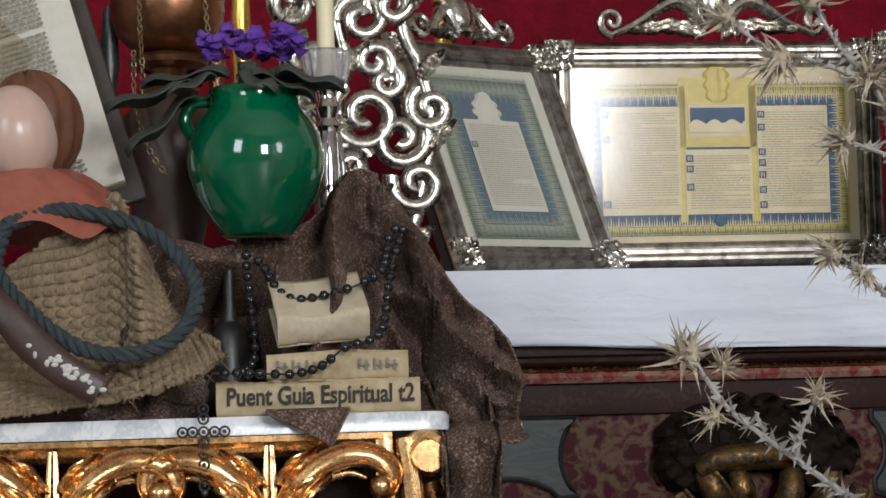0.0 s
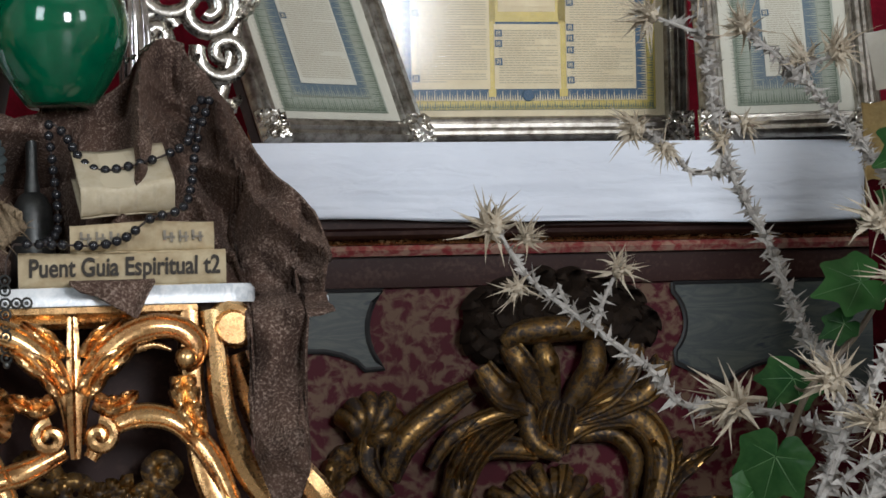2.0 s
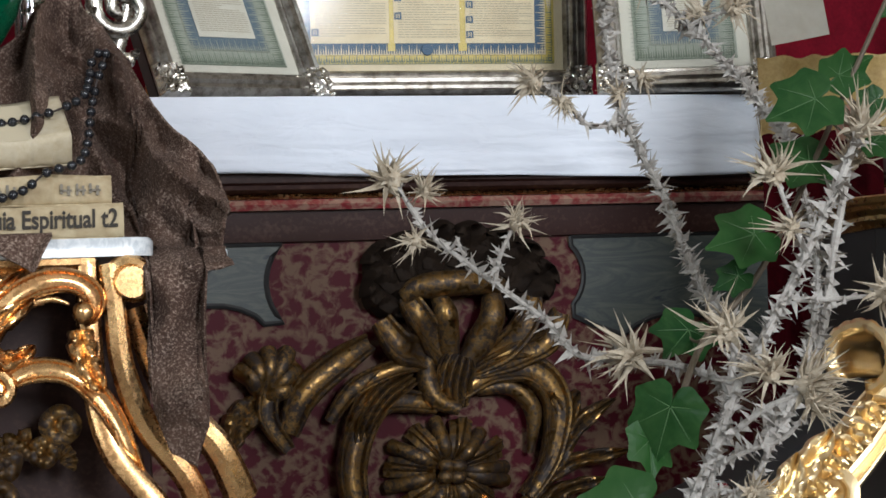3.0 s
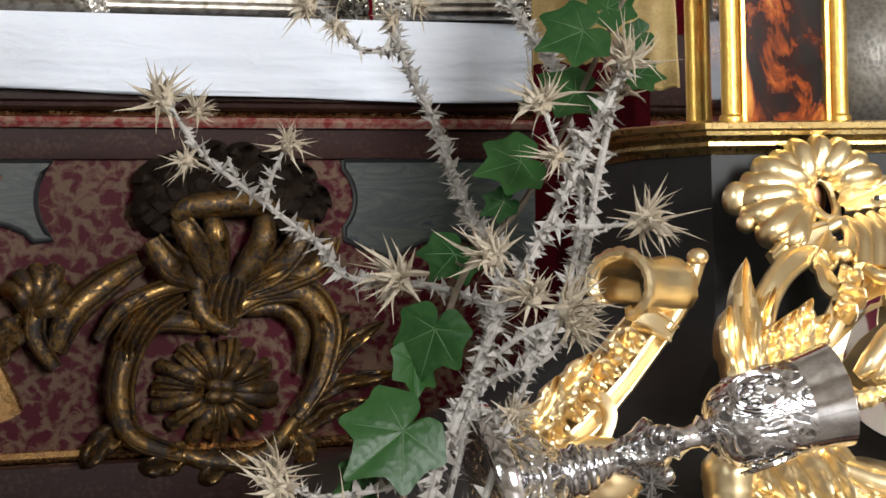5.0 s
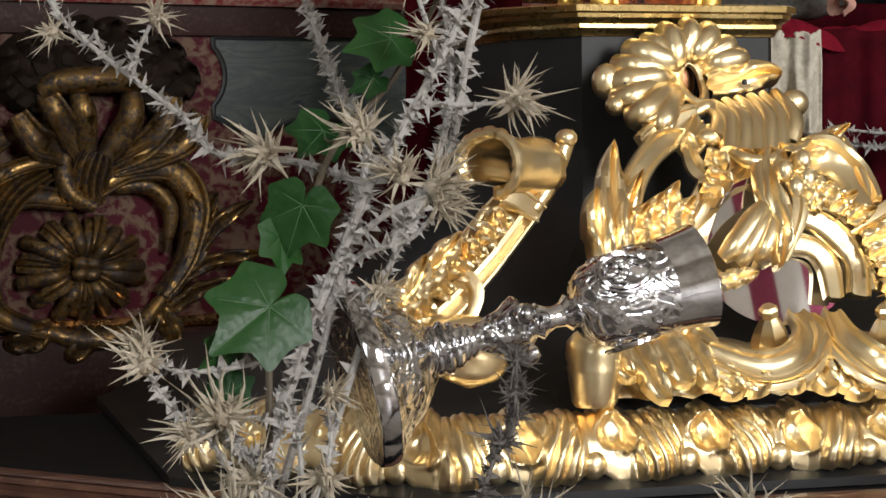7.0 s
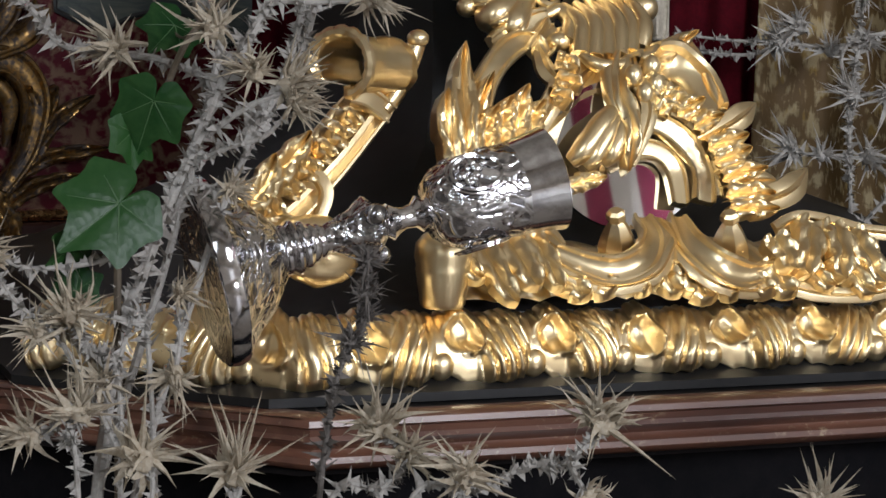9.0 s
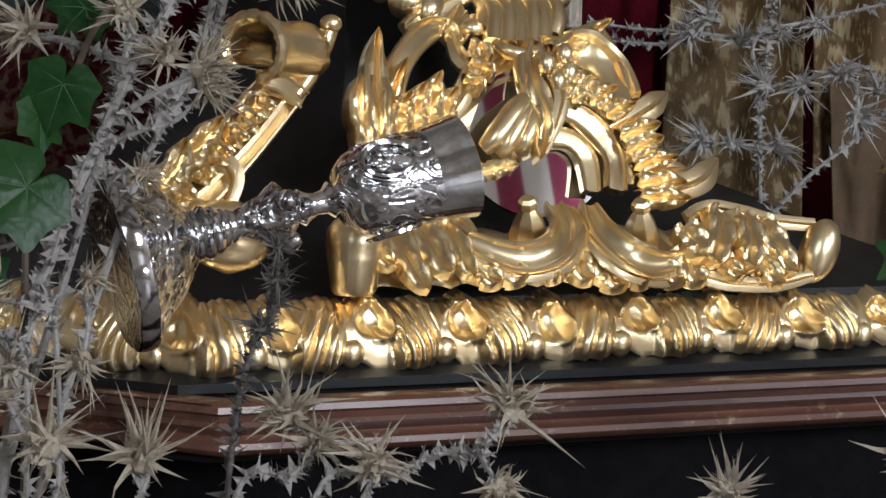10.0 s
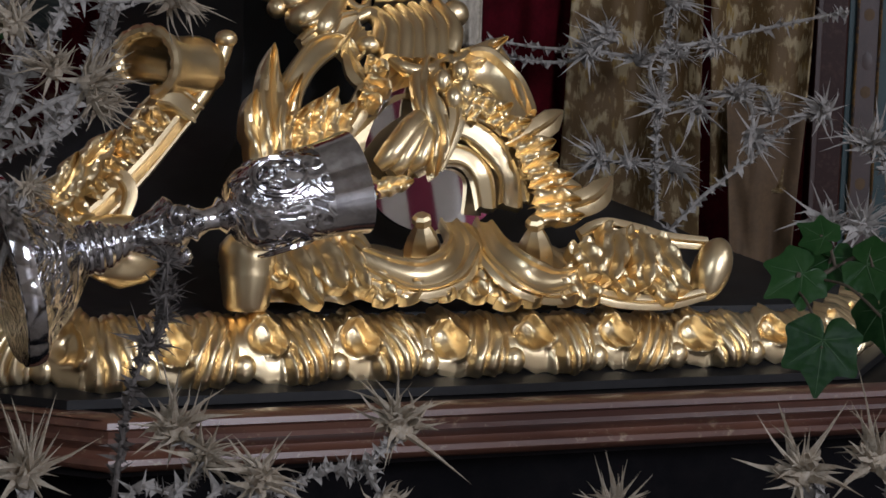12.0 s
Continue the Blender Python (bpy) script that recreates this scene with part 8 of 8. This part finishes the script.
def build_other_thistles():
    B = [(-0.126, 1.864, 1.103), (-0.12, 1.847, 1.05), (-0.113, 1.821, 0.991), (-0.098, 1.787, 0.928), (-0.072, 1.754, 0.872), (-0.054, 1.719, 0.823), (-0.038, 1.684, 0.781), (-0.017, 1.649, 0.741), (-0.05, 1.62, 0.60), (-0.13, 1.58, 0.3), (-0.14, 1.56, 0.0)]
    stems = [(B, 0.0046), ([(-0.17, 1.742, 0.963), (-0.15, 1.756, 0.954), (-0.131, 1.771, 0.931), (-0.099, 1.786, 0.933)], 0.0032), ([(-0.089, 1.806, 0.971), (-0.113, 1.812, 0.97)], 0.003),
             ([(-0.187, 1.853, 1.202), (-0.165, 1.854, 1.160), (-0.141, 1.865, 1.129), (-0.124, 1.860, 1.085)], 0.0036), ([(-0.256, 1.804, 1.183), (-0.22, 1.818, 1.157), (-0.184, 1.84, 1.148), (-0.141, 1.865, 1.129)], 0.0032), ([(-0.164, 1.845, 1.077), (-0.124, 1.855, 1.06)], 0.003)]
    heads = [((-0.172, 1.740, 0.966), (-0.8, 0, 0.4), 0.022), ((-0.150, 1.754, 0.950), (-0.2, -0.4, -0.8), 0.016), ((-0.086, 1.806, 0.972), (0.8, 0, 0.2), 0.016), ((-0.19, 1.852, 1.206), (-0.4, 0, 1), 0.030), ((-0.215, 1.815, 1.150), (-0.6, -0.4, -0.3), 0.030), ((-0.258, 1.802, 1.186), (-0.8, 0, 0.5), 0.024), ((-0.166, 1.843, 1.078), (-0.9, 0, 0), 0.024), ((-0.145, 1.860, 1.135), (0.1, -0.8, 0.3), 0.026), ((-0.12, 1.84, 1.10), (0.6, -0.4, 0.3), 0.024), ((-0.105, 1.80, 0.96), (-0.6, -0.4, 0.0), 0.014)]
    thistle("tall dry thistle with a bare crooked stem", stems, heads, 2)
    K = [(-0.08, 1.803, 1.05), (-0.043, 1.791, 1.014), (-0.008, 1.77, 0.969), (0.016, 1.745, 0.934), (0.034, 1.709, 0.9), (0.05, 1.66, 0.80), (0.03, 1.62, 0.71), (-0.02, 1.60, 0.60), (-0.10, 1.57, 0.3), (-0.10, 1.55, 0.0)]
    thistle("dry thistle with a dark leaning stem", [(K, 0.0040), ([(-0.005, 1.777, 1.021), (-0.024, 1.784, 1.019), (-0.044, 1.791, 1.012)], 0.003), ([(-0.031, 1.803, 1.023), (-0.049, 1.801, 1.009), (-0.03, 1.78, 1.0)], 0.003), ([(0.077, 1.664, 0.874), (0.061, 1.654, 0.806), (0.051, 1.644, 0.753), (0.034, 1.623, 0.714), (0.002, 1.602, 0.671)], 0.0062)],
            [((-0.006, 1.776, 1.024), (0.4, 0, 0.8), 0.024), ((-0.033, 1.800, 1.022), (-0.5, -0.3, 0.5), 0.024), ((-0.083, 1.803, 1.055), (-0.5, 0, 0.8), 0.022), ((0.079, 1.662, 0.880), (0.3, 0, 1), 0.022)], 3)
    low = [("G", [[(-0.119, 1.498, 0.546), (-0.108, 1.507, 0.522), (-0.088, 1.515, 0.496), (-0.09, 1.51, 0.3), (-0.10, 1.50, 0.0)], [(-0.174, 1.491, 0.584), (-0.159, 1.5, 0.557), (-0.128, 1.507, 0.527), (-0.09, 1.515, 0.45)]], [((-0.120, 1.496, 0.550), (0.1, -0.3, 1), 0.030), ((-0.176, 1.490, 0.588), (-0.5, 0, 0.8), 0.024), ((-0.145, 1.500, 0.535), (-0.6, -0.4, 0.1), 0.020)]),
           ("G", [[(-0.147, 1.5, 0.459), (-0.116, 1.509, 0.482), (-0.093, 1.518, 0.505), (-0.07, 1.539, 0.535), (-0.06, 1.53, 0.3), (-0.06, 1.52, 0.0)], [(-0.121, 1.515, 0.538), (-0.101, 1.524, 0.545), (-0.07, 1.539, 0.535)]], [((-0.124, 1.513, 0.540), (-0.8, -0.2, 0.3), 0.030), ((-0.150, 1.500, 0.462), (-0.7, 0, 0), 0.026), ((-0.10, 1.515, 0.498), (-0.4, -0.6, 0.4), 0.026)]),
           ("G", [[(-0.115, 1.488, 0.477), (-0.123, 1.487, 0.461), (-0.114, 1.471, 0.416), (-0.11, 1.47, 0.0)], [(-0.07, 1.459, 0.450), (-0.062, 1.456, 0.431), (-0.08, 1.46, 0.36)], [(-0.006, 1.45, 0.440), (-0.004, 1.448, 0.424), (-0.05, 1.455, 0.34)]], [((-0.115, 1.488, 0.480), (-0.2, 0, 1), 0.028), ((-0.070, 1.458, 0.452), (-0.1, 0, 1), 0.034), ((-0.006, 1.45, 0.443), (0.1, 0, 1), 0.034)]),
           ("J", [[(0.102, 1.5, 0.464), (0.117, 1.486, 0.448), (0.1, 1.475, 0.426), (0.06, 1.469, 0.411), (0.03, 1.465, 0.2), (0.03, 1.465, 0.0)]], [((0.100, 1.500, 0.467), (-0.3, -0.3, 0.8), 0.034), ((0.117, 1.486, 0.450), (0.6, -0.4, 0.2), 0.026)]),
           ("J", [[(0.258, 1.48, 0.467), (0.234, 1.471, 0.446), (0.205, 1.464, 0.444), (0.164, 1.458, 0.429), (0.115, 1.452, 0.414), (0.08, 1.45, 0.2), (0.08, 1.45, 0.0)], [(0.245, 1.447, 0.427), (0.239, 1.449, 0.435), (0.234, 1.471, 0.446)], [(0.155, 1.44, 0.441), (0.153, 1.439, 0.429), (0.138, 1.439, 0.40), (0.11, 1.45, 0.36)]], [((0.260, 1.480, 0.472), (0.1, -0.2, 1), 0.034), ((0.246, 1.446, 0.424), (0.4, -0.3, -0.6), 0.026), ((0.155, 1.440, 0.443), (0, -0.2, 1), 0.028)]),
           ("J", [[(0.529, 1.374, 0.458), (0.533, 1.372, 0.444), (0.545, 1.368, 0.429), (0.55, 1.37, 0.2), (0.55, 1.37, 0.0)], [(0.583, 1.375, 0.469), (0.595, 1.371, 0.456), (0.58, 1.368, 0.40), (0.55, 1.37, 0.33)], [(0.396, 1.386, 0.433), (0.40, 1.385, 0.41), (0.50, 1.38, 0.30), (0.55, 1.37, 0.22)]], [((0.528, 1.374, 0.460), (-0.2, 0, 1), 0.034), ((0.583, 1.375, 0.471), (-0.1, 0, 1), 0.034), ((0.396, 1.386, 0.432), (0, 0, 1), 0.026)])]
    for n, (_, lines, heads) in enumerate(low):
        thistle("low dry thistle with long pale needles beside the platform", [(p, 0.0030) for p in lines], heads, 10 + n)
    H = [(0.088, 1.575, 0.590), (0.094, 1.562, 0.570), (0.088, 1.549, 0.534), (0.071, 1.537, 0.497), (0.062, 1.514, 0.455), (0.055, 1.489, 0.402), (0.04, 1.48, 0.2), (0.04, 1.48, 0.0)]
    thistle("withered dark thistle leaning in front of the chalice", [(H, 0.0032)], [((0.092, 1.556, 0.556), (0, -0.3, 1), 0.018), ((0.082, 1.546, 0.522), (0, -0.3, 0.6), 0.018), ((0.094, 1.560, 0.582), (0.1, 0, 1), 0.015), ((0.090, 1.552, 0.540), (0.7, -0.3, 0.6), 0.014)], 30, THISTLE_DARK, THISTLE_DARK)
    k = 1.12
    def far(pts):
        return [(x * k, y * k, 0.75 + (z - 0.75) * k) for x, y, z in pts]
    right = [[(0.779, 1.973, 0.798), (0.731, 2.002, 0.785), (0.649, 2.036, 0.762), (0.60, 2.02, 0.755)],
             [(0.428, 2.036, 0.757), (0.483, 2.025, 0.751), (0.527, 2.017, 0.75), (0.577, 2.007, 0.746), (0.609, 2.001, 0.753)],
             [(0.444, 2.052, 0.741), (0.497, 2.031, 0.737), (0.538, 2.014, 0.747)],
             [(0.603, 1.986, 0.80), (0.598, 1.982, 0.747), (0.588, 1.969, 0.697), (0.584, 1.955, 0.648), (0.586, 1.95, 0.58), (0.60, 1.95, 0.30), (0.62, 1.95, 0.09)],
             [(0.731, 1.911, 0.698), (0.705, 1.915, 0.687), (0.668, 1.919, 0.653), (0.621, 1.924, 0.613), (0.588, 1.940, 0.570)],
             [(0.53, 1.965, 0.646), (0.557, 1.959, 0.642), (0.584, 1.954, 0.643)],
             [(0.698, 1.928, 0.702), (0.674, 1.945, 0.723), (0.636, 1.951, 0.71), (0.591, 1.969, 0.698)],
             [(0.592, 1.965, 0.763), (0.579, 1.975, 0.735), (0.588, 1.969, 0.697)],
             [(0.656, 1.927, 0.717), (0.668, 1.923, 0.696), (0.668, 1.918, 0.648)]]
    tops = [(0.603, 1.985, 0.80), (0.527, 2.012, 0.750), (0.545, 2.005, 0.765), (0.575, 2.0, 0.742), (0.606, 1.985, 0.752), (0.530, 1.965, 0.646), (0.556, 1.955, 0.642), (0.60, 1.95, 0.642), (0.585, 1.955, 0.70), (0.62, 1.95, 0.70), (0.655, 1.935, 0.715), (0.690, 1.925, 0.700), (0.735, 1.91, 0.70), (0.668, 1.92, 0.675), (0.64, 1.96, 0.76)]
    rnd = random.Random(77)
    thistle("branching grey thistle in front of the brocade", [(far(p), 0.0032) for p in right], [(far([p])[0], rand_dir(rnd) + Vector((0, -0.3, 0.4)), rnd.uniform(0.020, 0.030)) for p in tops], 40, THISTLE, THISTLE)
    thistle("grey thistle beside the ivy", [([(0.652, 1.662, 0.611), (0.671, 1.659, 0.611), (0.70, 1.65, 0.58), (0.72, 1.64, 0.40), (0.73, 1.62, 0.0)], 0.003), ([(0.703, 1.71, 0.676), (0.717, 1.706, 0.655), (0.715, 1.68, 0.57)], 0.003)], [((0.650, 1.662, 0.612), (-0.6, 0, 0.5), 0.028), ((0.676, 1.655, 0.612), (0.3, -0.3, 0.7), 0.026), ((0.703, 1.71, 0.678), (-0.4, 0, 0.8), 0.028)], 41, THISTLE, THISTLE)


build_main_thistle()
build_other_thistles()


# ---- ivy ----
IVY_EDGE = ((0, 1.08), (8, 0.86), (18, 0.73), (28, 0.67), (38, 0.74), (47, 0.86), (53, 0.84), (62, 0.71), (74, 0.63), (86, 0.62), (97, 0.68), (104, 0.70), (114, 0.62), (130, 0.55), (150, 0.52), (168, 0.38), (180, 0.12))


def ivy_leaf(t, p, size, tip, tilt=0.0, turn=0.0, cup=0.2, name="leaf"):
    """A five-lobed leaf that faces the room; tip: degrees from upright, clockwise as seen from the front."""
    p = Vector(p)
    m = Matrix.Translation(p) @ (Vector((0, 0, 0.75)) - p).to_track_quat("Z", "Y").to_matrix().to_4x4() @ pose(0, 0, 0, tilt, turn, 0) @ pose(0, 0, 0, 0, 0, -tip)
    degs, rad = [a for a, _ in IVY_EDGE], [r for _, r in IVY_EDGE]

    def fn(i, j):
        a = (i * 2 - 1) * 180
        r = interp(abs(a), degs, rad) * j
        x, y = r * math.sin(radians(a)), r * math.cos(radians(a))
        vein = 0.0
        for va in (0, 48, 104):
            vein = max(vein, math.exp(-((abs(a) - va) / (7 / (0.25 + j))) ** 2))
        z = -cup * 0.5 * (x * x) + 0.10 * abs(x) * (1 - j * 0.4) - 0.10 * y * y * cup - 0.014 * vein * (0.4 + 0.6 * j) + 0.05 * math.sin(a * 0.035 + size * 300) * j * j
        return (x * size * 1.22, (y - 0.15) * size * 1.22, z * size)
    o = part(name, Geo().grid(fn, 96, 8, m=m), IVY, t, sharp=60)
    for va, reach in ((0, 0.95), (47, 0.78), (-47, 0.78), (103, 0.58), (-103, 0.58)):
        pts = [Vector(fn((va / 180 + 1) / 2, 0.02 + reach * s / 6)) + Vector((0, 0, 0.0002)) for s in range(7)]
        part("vein", Geo().tube(pts, taper(7, 0.014 * size, 0.009 * size, 0.003 * size), 5, m=m), IVY_VEIN, o, "pale green leaf vein")
    return o


def build_ivy():
    t = thing("ivy_vine", Matrix.Identity(4), "fresh green ivy vine climbing through the thistles", "ivy")
    main = catmull([(-0.09, 1.54, 0.0), (-0.09, 1.545, 0.45), (-0.088, 1.548, 0.62), (-0.062, 1.56, 0.69), (-0.04, 1.60, 0.745), (0.0, 1.625, 0.79), (0.03, 1.63, 0.84), (0.06, 1.62, 0.90), (0.09, 1.62, 0.96), (0.12, 1.62, 1.02)], 8)
    part("vine_stem", Geo().tube(main, taper(len(main), 0.0032, 0.0026, 0.0018), 7), IVY_STEM, t)
    leaves = [((-0.094, 1.515, 0.622), 0.046, 232, -14, 10), ((-0.066, 1.540, 0.694), 0.034, 200, 8, -14), ((-0.080, 1.548, 0.672), 0.026, 190, -10, 40), ((-0.003, 1.615, 0.824), 0.032, 255, -30, 10), ((-0.014, 1.617, 0.793), 0.018, 240, -30, -10), ((0.0450, 1.548, 0.9165), 0.033, 248, -34, 12), ((0.040, 1.618, 0.878), 0.034, 262, -48, 10), ((0.0955, 1.620, 0.922), 0.015, 250, -20, 10), ((-0.054, 1.632, 0.752), 0.030, 225, -36, 20), ((0.098, 1.620, 0.891), 0.018, 100, -30, 10), ((-0.119, 1.530, 0.566), 0.022, 10, -10, 0), ((-0.122, 1.522, 0.594), 0.024, 235, 20, 40), ((0.075, 1.62, 0.945), 0.024, 60, -30, 0), ((0.13, 1.62, 1.0), 0.028, 240, -20, 0)]
    for n, (p, s, tip, tilt, turn) in enumerate(leaves):
        ivy_leaf(t, p, s, tip, tilt, turn)
        q = min(main, key=lambda w: (w - Vector(p)).length)
        line = catmull([q, q.lerp(Vector(p), 0.5) + Vector((0, 0.006, -0.006)), Vector(p) + Vector((0, 0.004, 0))], 4)
        part("leaf_stalk", Geo().tube(line, 0.0012, 6), IVY_STEM, t)
    t = thing("ivy_vine", Matrix.Identity(4), "fresh green ivy sprig hanging at the pedestal corner", "ivy")
    main = catmull([(0.70, 1.56, 0.0), (0.70, 1.56, 0.50), (0.69, 1.555, 0.60), (0.645, 1.55, 0.60), (0.61, 1.55, 0.585), (0.58, 1.54, 0.57)], 8)
    part("vine_stem", Geo().tube(main, taper(len(main), 0.003, 0.0024, 0.0016), 7), IVY_STEM, t)
    for p, s, tip, tilt, turn in (((0.577, 1.474, 0.534), 0.035, 185, -6, 0), ((0.579, 1.540, 0.580), 0.030, 235, -20, 14), ((0.610, 1.553, 0.590), 0.028, 190, -24, 0), ((0.637, 1.530, 0.590), 0.030, 110, -20, -10), ((0.628, 1.487, 0.557), 0.030, 160, -14, -30), ((0.60, 1.55, 0.612), 0.020, 300, -30, 0)):
        ivy_leaf(t, p, s, tip, tilt, turn)
        q = min(main, key=lambda w: (w - Vector(p)).length)
        part("leaf_stalk", Geo().tube(catmull([q, q.lerp(Vector(p), 0.5) + Vector((0, 0, 0.008)), Vector(p)], 4), 0.0012, 6), IVY_STEM, t)


build_ivy()
